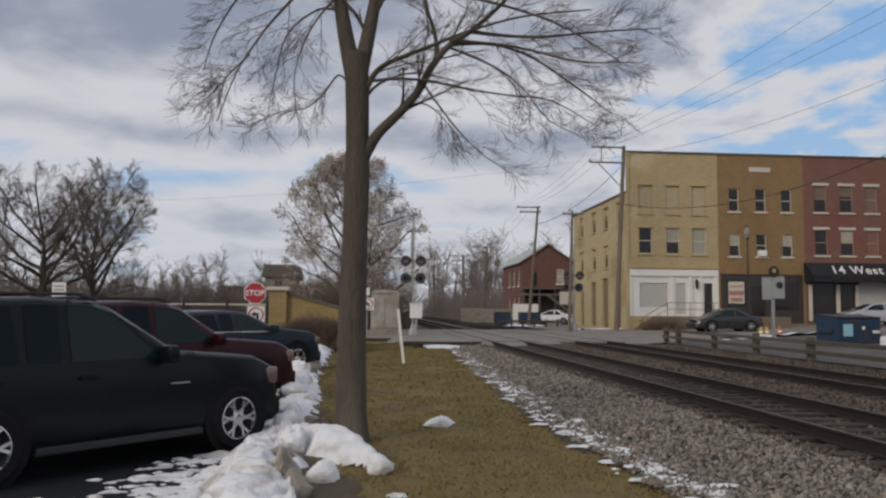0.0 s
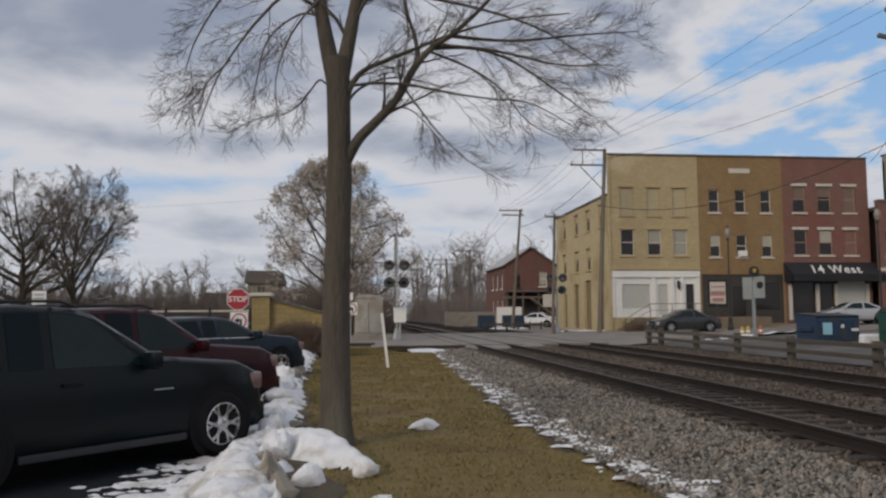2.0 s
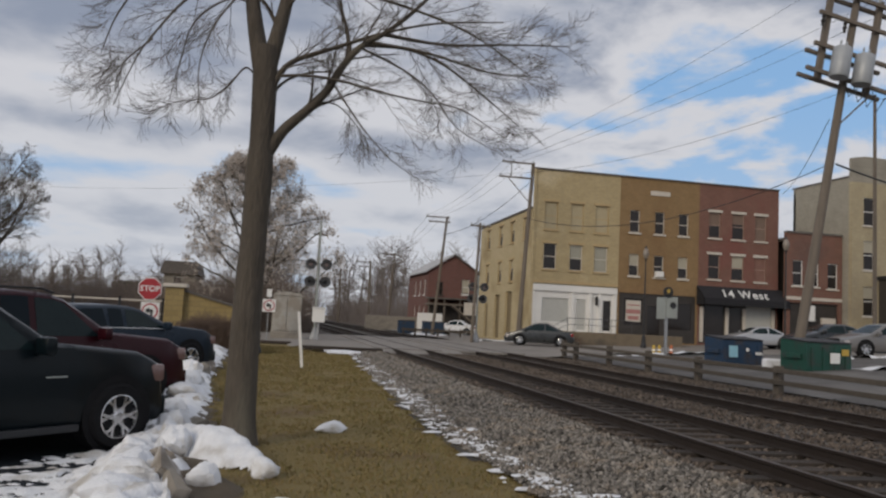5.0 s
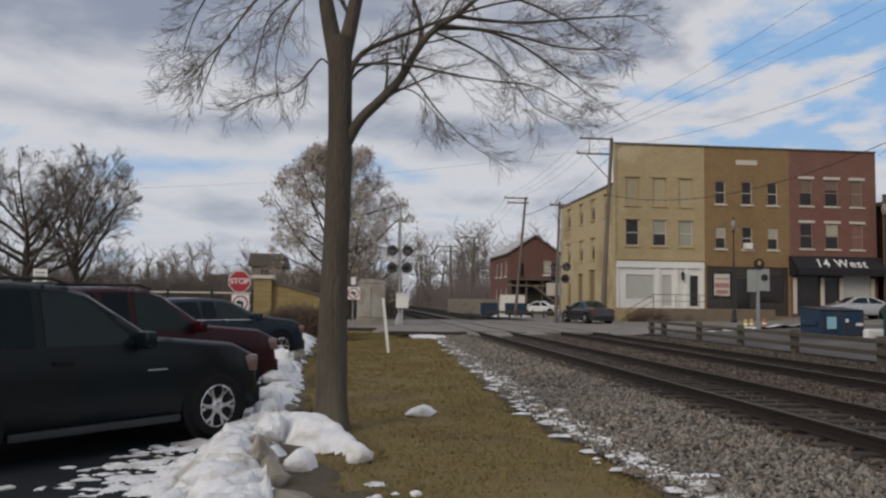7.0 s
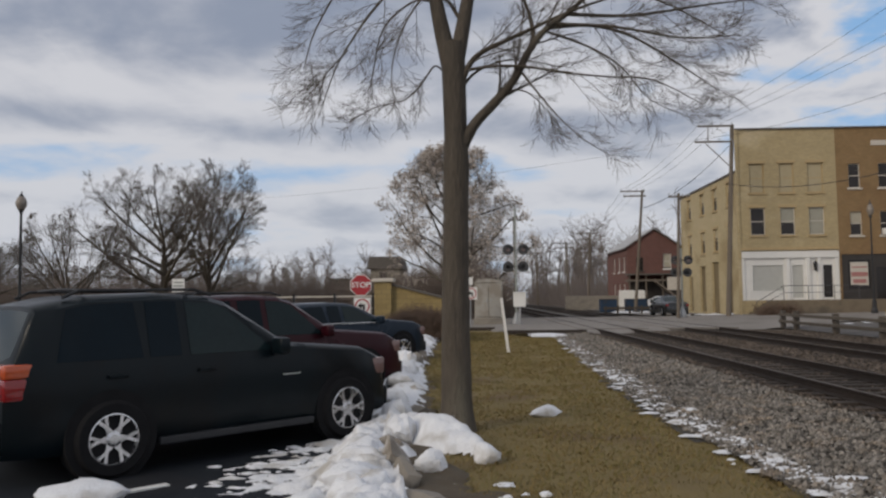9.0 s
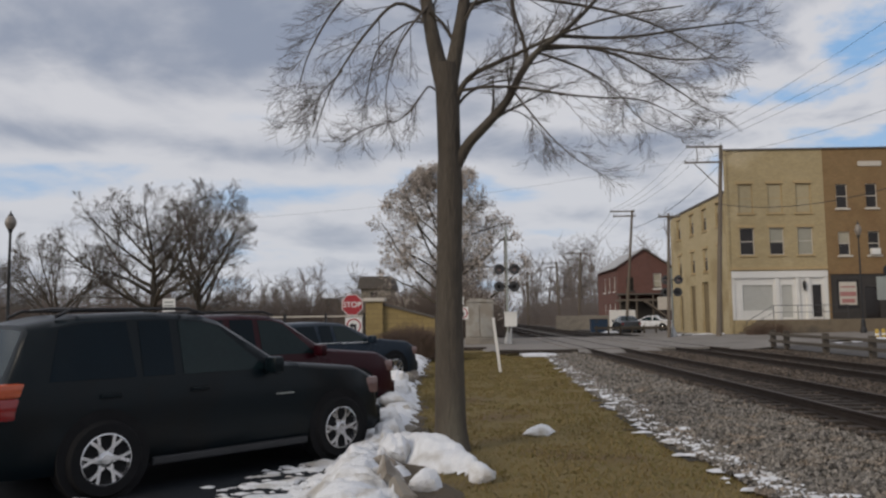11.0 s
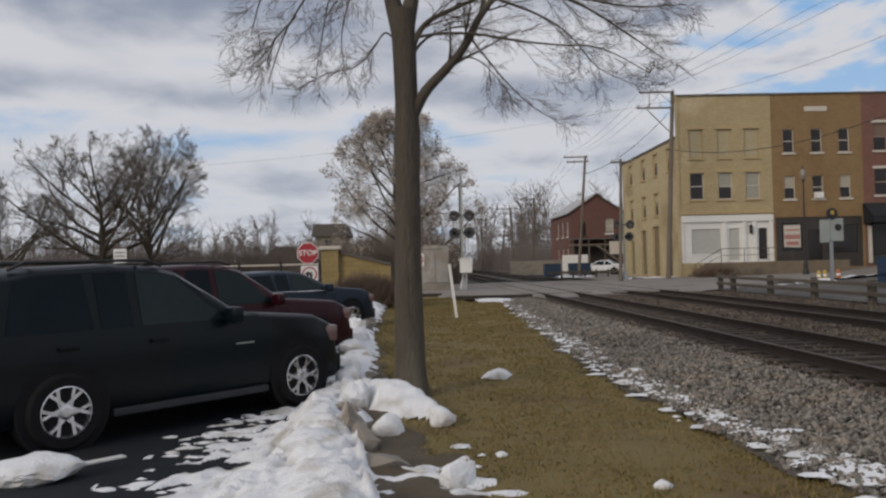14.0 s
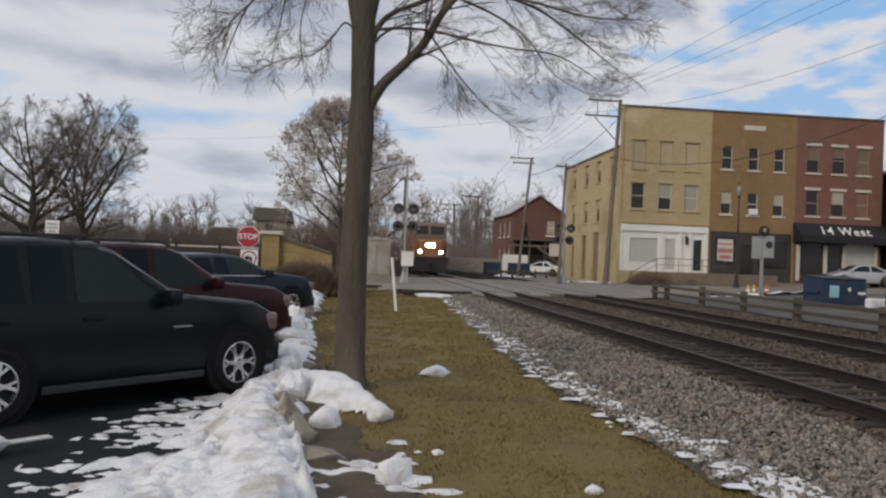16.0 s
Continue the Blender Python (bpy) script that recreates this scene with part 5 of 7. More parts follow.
            part("roof_rail", bm, M["black"], root)
        for y in (-1.5, -0.4):
            bm = bmesh.new()
            tube(bm, [(-(Wd / 2 - inset - 0.1), y, H + 0.025), (0, y, H + 0.04), (Wd / 2 - inset - 0.1, y, H + 0.025)], 0.016, 6)
            part("roof_crossbar", bm, M["black"], root)
    # wheels
    tb = bmesh.new()
    r, w = wheel_r, 0.12
    lathe(tb, [(r * 0.66, -w), (r * 0.9, -w), (r * 0.98, -w * 0.7), (r, -w * 0.3), (r, w * 0.3), (r * 0.98, w * 0.7), (r * 0.9, w), (r * 0.66, w * 0.95), (r * 0.655, w * 0.4)], None, 32)
    tyre = mesh_of("tyre", tb, M["tyre"], True)
    rb = bmesh.new()
    lathe(rb, [(r * 0.66, -w * 0.6), (r * 0.665, w * 0.93), (r * 0.625, w * 0.97), (r * 0.6, w * 0.6), (r * 0.59, -w * 0.3)], None, 32)
    rim = mesh_of("rim", rb, M["rim"], True)
    sb = bmesh.new()
    for k in range(rimk):
        for o in (-0.2, 0.2):
            a = k * math.tau / rimk
            q = Matrix.Rotation(a, 4, "Z")
            vs = []
            for (rr, off, z) in ((r * 0.12, o * 0.26, w * 0.78), (r * 0.61, o * 0.4, w * 0.88)):
                for s in (-0.016, 0.016):
                    for dz in (-0.03, 0.0):
                        vs.append(sb.verts.new(q @ Vector((rr, off * r / 0.37 + s, z + dz))))
            for fidx in ((0, 1, 3, 2), (4, 6, 7, 5), (0, 4, 5, 1), (2, 3, 7, 6), (0, 2, 6, 4), (1, 5, 7, 3)):
                sb.faces.new([vs[i] for i in fidx])
    lathe(sb, [(r * 0.2, w * 0.4), (r * 0.2, w * 0.82), (r * 0.12, w * 0.92), (0.01, w * 0.93)], None, 16)
    spokes = mesh_of("spokes", sb, M["rim"])
    db = bmesh.new()
    lathe(db, [(r * 0.6, -0.02), (r * 0.6, 0.0), (0.01, 0.01)], None, 24)
    disc = mesh_of("brake_disc", db, M["black"])
    for sgn in (1, -1):
        for y in (yf, yr):
            wh = new("wheel", tyre)
            wh.parent = root
            wh.matrix_local = pose(sgn * (Wd / 2 - 0.07), y, r, 0, 90 * sgn, 0)
            for nm, me in (("rim", rim), ("spokes", spokes), ("brake_disc", disc)):
                o = new(nm, me)
                o.parent = wh
    return root


car("suv", "muddy black-green sport utility vehicle parked at an angle", pose(-3.24, 9.33, -0.08, 0, 0, -42), "blackgreen", L=4.56, H=1.78, front_over=0.76, rack=True, group="cars in the lot")
car("suv", "maroon sport utility vehicle parked beside the black one", pose(-3.45, 13.48, -0.08, 0, 0, -42), "maroon", L=4.7, H=1.78, rack=True, group="cars in the lot")
car("crossover", "dark navy crossover parked at the end of the row", pose(-3.35, 20.3, -0.08, 0, 0, -42), "navy", L=4.6, H=1.62, base=2.7, wheel_r=0.39, group="cars in the lot", rimk=5, belt_trim=True)

# Added dark bars stand in for the kerb shadow along the road edge.
for x0, x1, y, h in ((1.5, 4.95, 34.5, 0.2), (-1.9, 1.2, 39.5, 0.16)):
    timber = thing("edge_shadow_bar", "added dark bar for the kerb shadow along the road edge", "timber", pose((x0 + x1) / 2, y, 0, 0, 0, -3), group="edge timbers")
    quick("beam", M["tie"], timber, lambda bm: box(bm, (x0 - x1) / 2, (x1 - x0) / 2, -0.12, 0.12, -0.05, h, None, 0.025))

# ---- buildings ----
def wall_with_openings(name, parent, mat, m, u0, u1, z0, z1, openings, thick=0.35):
    """A wall in its own uz plane, facing -y, with holes right through it."""
    us = sorted({u0, u1} | {o[0] for o in openings} | {o[1] for o in openings})
    zs = sorted({z0, z1} | {o[2] for o in openings} | {o[3] for o in openings})
    bm, grid = bmesh.new(), {}

    def at(i, j, k):
        if (i, j, k) not in grid:
            grid[i, j, k] = bm.verts.new(m @ Vector((us[i], thick * k, zs[j])))
        return grid[i, j, k]

    def solid(i, j):
        if not (0 <= i < len(us) - 1 and 0 <= j < len(zs) - 1):
            return False
        cu, cz = (us[i] + us[i + 1]) / 2, (zs[j] + zs[j + 1]) / 2
        return not any(o[0] < cu < o[1] and o[2] < cz < o[3] for o in openings)

    for i in range(len(us) - 1):
        for j in range(len(zs) - 1):
            if not solid(i, j):
                continue
            for k in (0, 1):
                bm.faces.new((at(i, j, k), at(i + 1, j, k), at(i + 1, j + 1, k), at(i, j + 1, k)))
            for di, dj, p, q in ((-1, 0, (i, j), (i, j + 1)), (1, 0, (i + 1, j), (i + 1, j + 1)), (0, -1, (i, j), (i + 1, j)), (0, 1, (i, j + 1), (i + 1, j + 1))):
                if not solid(i + di, j + dj):
                    bm.faces.new((at(*p, 0), at(*q, 0), at(*q, 1), at(*p, 1)))
    return part(name, bm, mat, parent)


def sash_window(parent, m, u0, u1, z0, z1, sill=None, lintel=None, blind=None, blind_drop=0.5, frame="white", pane="pane"):
    """A double-hung window in its hole: frame, two panes, meeting rail, sill, lintel and a blind."""
    bm = bmesh.new()
    t = 0.06
    for a, b, c, d in ((u0, u0 + t, z0, z1), (u1 - t, u1, z0, z1), (u0 + t, u1 - t, z0, z0 + t), (u0 + t, u1 - t, z1 - t, z1), (u0 + t, u1 - t, (z0 + z1) / 2 - 0.03, (z0 + z1) / 2 + 0.03)):
        box(bm, a, b, 0.1, 0.17, c, d, m)
    w = part("window_frame", bm, M[frame], parent)
    for c, d in ((z0 + t, (z0 + z1) / 2 - 0.03), ((z0 + z1) / 2 + 0.03, z1 - t)):
        bm = bmesh.new()
        box(bm, u0 + t, u1 - t, 0.125, 0.135, c, d, m)
        part("pane", bm, M[pane], w)
    if blind:
        bm = bmesh.new()
        zb = z1 - (z1 - z0) * blind_drop
        box(bm, u0 + t, u1 - t, 0.112, 0.122, zb, z1 - t, m)
        part("blind", bm, M[blind], w, "drawn window blind")
    if sill:
        bm = bmesh.new()
        box(bm, u0 - 0.12, u1 + 0.12, -0.09, 0.1, z0 - 0.13, z0, m, bevel=0.01)
        part("sill", bm, M[sill], parent)
    if lintel:
        bm = bmesh.new()
        box(bm, u0 - 0.14, u1 + 0.14, -0.05, 0.1, z1, z1 + 0.2, m, bevel=0.01)
        part("lintel", bm, M[lintel], parent)


FY = 56.0


def shell(parent, x0, x1, y0, y1, z0, z1, mat_side, roof_z, front=0.35):
    """Side, back, roof and dark inside of a house whose front wall is built apart."""
    quick("rear_wall", M[mat_side], parent, lambda bm: box(bm, x0, x1, y1 - 0.3, y1, z0, z1))
    quick("roof", M["roof"], parent, lambda bm: box(bm, x0 + 0.31, x1 - 0.31, y0 + front, y1 - 0.3, roof_z - 0.25, roof_z))
    # Added dark sheet: the unlit room behind the front is put into its colour.
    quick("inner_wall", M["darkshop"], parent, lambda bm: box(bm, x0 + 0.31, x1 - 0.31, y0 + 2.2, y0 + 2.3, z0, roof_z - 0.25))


def yellow_building():
    root = thing("corner_building", "three-storey yellow brick corner building with white shopfront", "building")
    m = pose(0, FY, 0)
    x0, x1 = 18.7, 25.5
    cols = [(19.55, 20.55), (21.6, 22.6), (23.55, 24.6)]
    wins = [(a, b, 8.65, 10.7) for a, b in cols] + [(a, b, 5.7, 7.6) for a, b in cols]
    shop = (x0 + 0.12, x1 - 0.05, 1.2, 4.6)
    wall_with_openings("front_wall", root, M["yellow"], m, x0, x1, -0.2, 13.1, wins + [shop])
    for i, (a, b, c, d) in enumerate(wins):
        if i < 3:
            sash_window(root, m, a, b, c, d, "tantrim", "tantrim", "paleblind", 0.97, "tantrim")
        elif i == 3:
            sash_window(root, m, a, b, c, d, "tantrim", "tantrim", None, 0, "stonetrim")
        else:
            sash_window(root, m, a, b, c, d, "tantrim", "tantrim", "greyblind", 0.55 if i == 4 else 0.97, "stonetrim")
    quick("cornice", M["roof"], root, lambda bm: box(bm, x0 - 0.06, x1, FY - 0.12, FY + 0.4, 13.1, 13.2))
    quick("belt_course", M["tantrim"], root, lambda bm: box(bm, x0 - 0.02, x1, FY - 0.08, FY - 0.002, 4.65, 4.85))
    # white shopfront
    s = pose(0, FY + 0.05, 0)
    holes = [(19.5, 21.75, 1.75, 3.7), (22.2, 23.1, 1.25, 3.7), (24.3, 25.1, 1.25, 3.7)]
    sf = wall_with_openings("shopfront", root, M["white"], s, shop[0], shop[1], 1.2, 4.6, holes, 0.2)
    for a, b, c, d in holes:
        bm = bmesh.new()
        box(bm, a, b, 0.06, 0.075, c, d, s)
        part("shop_window" if b - a > 1.5 else "shop_door", bm, M["shopblind"] if a < 23 else M["pane"], sf, "closed pale blind behind glass" if a < 23 else "dark glazed door")
        bm = bmesh.new()
        for u in (a, b - 0.08):
            box(bm, u, u + 0.08, -0.02, 0.1, c, d, s)
        box(bm, a + 0.08, b - 0.08, -0.02, 0.1, c, c + 0.1, s)
        box(bm, a + 0.08, b - 0.08, -0.02, 0.1, d - 0.1, d, s)
        part("shop_frame", bm, M["white"], sf)
    for u in (18.85, 21.95, 23.35, 24.1, 25.3):
        quick("pilaster", M["white"], sf, lambda bm: box(bm, u - 0.14, u + 0.14, FY - 0.06, FY + 0.048, 1.2, 4.45, None, 0.01))
    quick("fascia", M["white"], sf, lambda bm: box(bm, shop[0], shop[1], FY - 0.1, FY - 0.062, 4.1, 4.55))
    def lantern(bm):
        lathe(bm, [(0.03, 0), (0.1, 0.08), (0.12, 0.5), (0.16, 0.52), (0.02, 0.7)], pose(23.75, FY - 0.2, 3.2), 8)
        box(bm, 23.72, 23.78, FY - 0.2, FY - 0.05, 3.75, 3.8)
    quick("wall_lantern", M["black"], root, lantern, "black wall lantern")
    # side wall along the tracks
    side = []
    for u in (1.1, 4.4, 7.7, 11.5):
        side += [(u, u + 1.05, 8.0, 9.65), (u, u + 1.05, 4.9, 6.6)]
    doors = [(1.3, 2.5, 0.1, 2.9), (4.4, 6.1, 0.1, 4.1), (7.8, 9.3, 0.3, 3.9), (11.4, 12.5, 0.3, 3.2)]
    mm = Matrix(((0, 1, 0, x0), (1, 0, 0, FY + 0.35), (0, 0, 1, 0), (0, 0, 0, 1)))
    # The side brick has its sunlight put into the colour.
    wall_with_openings("side_wall", root, M["yellow_sunlit"], mm, 0, 14.4, -0.2, 9.95, side + doors)
    for a, b, c, d in side:
        sash_window(root, mm, a, b, c, d, "tantrim", "tantrim", "paleblind", 0.4, "tantrim")
    for a, b, c, d in doors:
        bm = bmesh.new()
        box(bm, a, b, 0.16, 0.24, c, d, mm)
        part("side_door", bm, M["boarded"], root, "boarded brown side door")
    def parapet(bm):
        prism(bm, [(0, 9.95), (14.4, 9.95), (14.4, 10.05), (0, 10.15)], Matrix(((0, 1, 0, x0), (1, 0, 0, FY + 0.35), (0, 0, 1, 0), (0, 0, 0, 1))), 0.35)
    quick("side_parapet", M["yellow_sunlit"], root, parapet)
    quick("side_coping", M["roof"], root, lambda bm: prism(bm, [(0, 10.15), (14.9, 10.05), (14.9, 10.2), (0, 10.3)], mm @ pose(0, -0.08, 0), 0.5))
    shell(root, x0, x1, FY, FY + 15.05, -0.2, 9.95, "yellow_sunlit", 9.9)
    quick("corner_pilaster", M["yellow"], root, lambda bm: box(bm, x0 - 0.1, x0 + 0.1, FY - 0.09, FY - 0.003, -0.2, 13.1))
    # raised terrace, steps and rail
    t = thing("terrace", "low concrete terrace with steps before the shopfront", "terrace", kind="structure")
    quick("terrace_wall", M["terrace"], t, lambda bm: box(bm, 20.7, 29.5, 53.4, FY - 0.003, -0.1, 1.2, None, 0.03))
    for k in range(6):
        quick("step", M["terrace"], t, lambda bm: box(bm, 18.9 + 0.3 * k, 19.2 + 0.3 * k if k < 5 else 20.69, 53.8, FY - 0.003, -0.1, 0.2 * (k + 1)))
    r = thing("handrail", "thin steel handrail up the terrace steps", "railing")
    def bars(bm):
        tube(bm, [(18.9, 53.6, 1.1), (20.7, 53.6, 2.15), (25.6, 53.6, 2.15)], 0.025, 6)
        tube(bm, [(18.9, 53.6, 0.7), (20.7, 53.6, 1.7), (25.6, 53.6, 1.7)], 0.018, 6)
    quick("top_rail", M["shield"], r, bars)
    for x in (18.9, 20.7, 22.3, 24.0, 25.6):
        quick("rail_post", M["shield"], r, lambda bm: tube(bm, [(x, 53.6, 0.1 if x < 20 else 1.2), (x, 53.6, 1.1 if x < 20 else 2.15)], 0.025, 6))


def brown_building():
    root = thing("row_building", "three-storey ochre brown brick row building", "building", group="row of shops")
    m = pose(0, FY, 0)
    x0, x1 = 25.503, 32.1
    cols = [(26.35, 27.15), (28.4, 29.2), (30.4, 31.2)]
    wins = [(a, b, 8.9, 10.6) for a, b in cols] + [(a, b, 5.6, 7.25) for a, b in cols]
    shop = (x0 + 0.15, x1 - 0.15, 0.7, 4.3)
    wall_with_openings("front_wall", root, M["brown"], m, x0, x1, -0.2, 13.1, wins + [shop])
    for i, w in enumerate(wins):
        sash_window(root, m, *w, sill="stonetrim", frame="stonetrim", blind="blind" if i in (3, 5) else None, blind_drop=0.48)
    quick("window_air_conditioner", M["white"], root, lambda bm: box(bm, 28.5, 29.1, FY - 0.25, FY + 0.09, 5.62, 6.05, None, 0.02), "white window air conditioner")
    quick("cornice", M["roof"], root, lambda bm: box(bm, x0, x1, FY - 0.1, FY + 0.4, 13.1, 13.2))
    quick("tablet", M["stonetrim"], root, lambda bm: box(bm, 27.95, 29.6, FY - 0.05, FY - 0.002, 11.85, 12.2, None, 0.01), "pale stone name tablet")
    s = pose(0, FY + 0.06, 0)
    holes = [(26.1, 27.6, 1.9, 3.9), (28.0, 29.0, 0.9, 3.4), (29.4, 31.6, 1.7, 3.7)]
    sf = wall_with_openings("shopfront", root, M["darkshop"], s, shop[0], shop[1], 0.7, 4.3, holes, 0.18)
    for a, b, c, d in holes:
        bm = bmesh.new()
        box(bm, a, b, 0.06, 0.075, c, d, s)
        part("shop_window", bm, M["pane"], sf)
    quick("poster", M["stonetrim"], sf, lambda bm: box(bm, 26.25, 27.45, 0.03, 0.04, 2.15, 3.75, s), "white and red poster in the window")
    for z, a, b, h in ((3.35, 26.35, 27.35, 0.1), (2.75, 26.3, 27.4, 0.32), (2.3, 26.4, 27.3, 0.28)):
        quick("poster_print", M["posterred"], sf, lambda bm: box(bm, a, b, 0.02, 0.028, z, z + h, s))
    shell(root, x0, x1, FY, FY + 17, -0.2, 13.1, "brown", 12.2)


def red_building():
    root = thing("row_building", "three-storey red brick row building with black awning", "building", group="row of shops")
    m = pose(0, FY, 0)
    x0, x1 = 32.103, 39.0
    cols = [(32.95, 33.95), (34.95, 36.0), (36.95, 37.95)]
    wins = [(a, b, 8.95, 10.95) for a, b in cols] + [(a, b, 5.75, 7.65) for a, b in cols]
    shop = (x0 + 0.15, x1 - 0.15, 0.8, 4.4)
    wall_with_openings("front_wall", root, M["red"], m, x0, x1, -0.2, 13.1, wins + [shop])
    for i, w in enumerate(wins):
        sash_window(root, m, *w, sill="stonetrim", lintel="stonetrim", frame="dulltrim", blind=("brownblind", "brownblind", "brownblind", None, "blind", "redboard")[i], blind_drop=(0.5, 0.4, 0.97, 0.35, 0.52, 0.97)[i])
    quick("cornice", M["roof"], root, lambda bm: box(bm, x0, x1, FY - 0.1, FY + 0.4, 13.1, 13.2))
    s = pose(0, FY + 0.06, 0)
    holes = [(32.7, 34.4, 1.4, 3.8), (34.8, 35.9, 1.0, 3.6), (36.3, 38.5, 1.4, 3.8)]
    sf = wall_with_openings("shopfront", root, M["darkshop"], s, shop[0], shop[1], 0.8, 4.4, holes, 0.18)
    for a, b, c, d in holes:
        bm = bmesh.new()
        box(bm, a, b, 0.06, 0.075, c, d, s)
        part("shop_window", bm, M["pane"] if a < 36 else M["shopblind"], sf)
    for u in (32.45, 34.6, 36.1, 38.6):
        quick("pilaster", M["stonetrim"], sf, lambda bm: box(bm, u - 0.13, u + 0.13, FY - 0.08, FY + 0.055, 0.9, 3.6, None, 0.01))
    # awning: sloped front and hanging valance
    ax0, ax1 = 32.0, 39.3
    def aw(bm):
        prism(bm, [(0, 5.2), (-1.15, 4.25), (-1.15, 3.75), (-1.11, 3.75), (-1.11, 4.22), (0, 5.14)], Matrix(((0, 1, 0, ax0), (1, 0, 0, FY - 0.01), (0, 0, 1, 0), (0, 0, 0, 1))), ax1 - ax0)
        for u in (ax0, ax1 - 0.03):
            prism(bm, [(0, 5.2), (-1.15, 4.25), (-1.15, 3.75), (0, 3.75)], Matrix(((0, 1, 0, u), (1, 0, 0, FY - 0.01), (0, 0, 1, 0), (0, 0, 0, 1))), 0.03)
    awn = quick("awning", M["awning"], root, aw, "black cloth shop awning with white lettering")
    cu = bpy.data.curves.new("awning_text", "FONT")
    cu.body, cu.size, cu.extrude, cu.align_x = "14 West", 1.0, 0.012, "CENTER"
    cu.space_character = 1.15
    cu.offset = 0.012
    tx = new("lettering", cu)
    cu.materials.append(M["signwhite"])
    tx.parent = awn
    slope = math.degrees(math.atan2(0.95, 1.15))
    tx.matrix_local = Matrix.Translation((35.6, FY - 1.02, 4.38)) @ pose(0, 0, 0, slope + 14, 0, 0)
    tx["label"] = "white lettering on the awning"
    shell(root, x0, x1, FY, FY + 17, -0.2, 13.1, "red", 12.2)


def low_building():
    root = thing("low_building", "two-storey dull red brick building with white windows", "building", group="row of shops")
    y = 55.0
    m = pose(0, y, 0)
    x0, x1 = 39.05, 44.0
    wins = [(39.6, 40.5, 5.6, 7.6), (41.4, 41.9, 5.6, 7.6), (42.7, 43.6, 5.5, 7.5)]
    shop = (39.4, 43.7, 0.9, 4.3)
    wall_with_openings("front_wall", root, M["dullred"], m, x0, x1, -0.2, 9.7, wins + [shop])
    for w in wins:
        sash_window(root, m, *w, sill="stonetrim", frame="white")
    quick("belt_course", M["stonetrim"], root, lambda bm: box(bm, x0, x1, y - 0.06, y - 0.002, 4.5, 4.75))
    quick("cornice", M["roof"], root, lambda bm: box(bm, x0, x1, y - 0.08, y + 0.4, 9.7, 9.85))
    bm = bmesh.new()
    box(bm, shop[0], shop[1], 0.2, 0.25, shop[2], shop[3], m)
    part("shop_door", bm, M["darkshop"], root)
    quick("notice_board", M["signwhite"], root, lambda bm: box(bm, 40.4, 41.4, y - 0.3, y - 0.22, 2.9, 4.1))
    quick("pale_panel", M["stonetrim"], root, lambda bm: box(bm, 42.2, 43.4, y - 0.05, y + 0.15, 0.9, 3.2))
    shell(root, x0, x1, y, y + 14, -0.2, 9.7, "dullred", 9.4)


def cream_building():
    root = thing("cream_building", "three-storey cream brick building with stepped gable parapet", "building", group="row of shops")
    y = 54.0
    m = pose(0, y, 0)
    x0, x1 = 44.05, 66.0
    wins = []
    for k in range(7):
        u = 45.1 + 2.75 * k
        wins += [(u, u + 0.98, 10.6, 12.8), (u, u + 0.98, 7.1, 9.4), (u, u + 0.98, 3.5, 5.8)]
    wall_with_openings("front_wall", root, M["cream"], m, x0, x1, -0.2, 14.0, wins)
    for i, w in enumerate(wins):
        sash_window(root, m, *w, sill="stonetrim", frame="white", blind="blind" if i % 3 else None, blind_drop=0.4)
    quick("gable_parapet", M["cream_side"], root, lambda bm: prism(bm, [(x0, 14.0), (x1, 14.0), (x1, 15.6), (x0 + 1.2, 16.1), (x0, 15.9)], pose(0, y + 0.01, 0), 0.33))
    quick("side_wall", M["cream_side"], root, lambda bm: box(bm, x0, x0 + 0.3, y + 0.35, y + 7.2, -0.2, 14.4))
    quick("coping", M["roof"], root, lambda bm: box(bm, x0 - 0.06, x0 + 0.36, y + 0.35, y + 7.3, 14.4, 14.52))
    shell(root, x0, x1, y, y + 7.2, -0.2, 14.0, "cream_side", 13.6)
    d = thing("dark_shed", "low dark shop with a pale sign beside the cream building", "building")
    quick("wall", M["darkshop"], d, lambda bm: box(bm, 46.4, 60, 47.2, 53.9, 0.6, 6.4, None, 0.03))
    quick("roof_edge", M["black"], d, lambda bm: box(bm, 46.2, 60.2, 47.0, 54.0 - 0.05, 6.4, 6.65))
    quick("signboard", M["signback"], d, lambda bm: box(bm, 48.6, 52.2, 47.1, 47.19, 3.6, 5.2), "pale illegible signboard")
    for z in (3.85, 4.25, 4.7):
        quick("sign_bar", M["black"], d, lambda bm: box(bm, 49.0, 51.7, 47.085, 47.097, z, z + 0.16))


yellow_building()
brown_building()
red_building()
low_building()
cream_building()


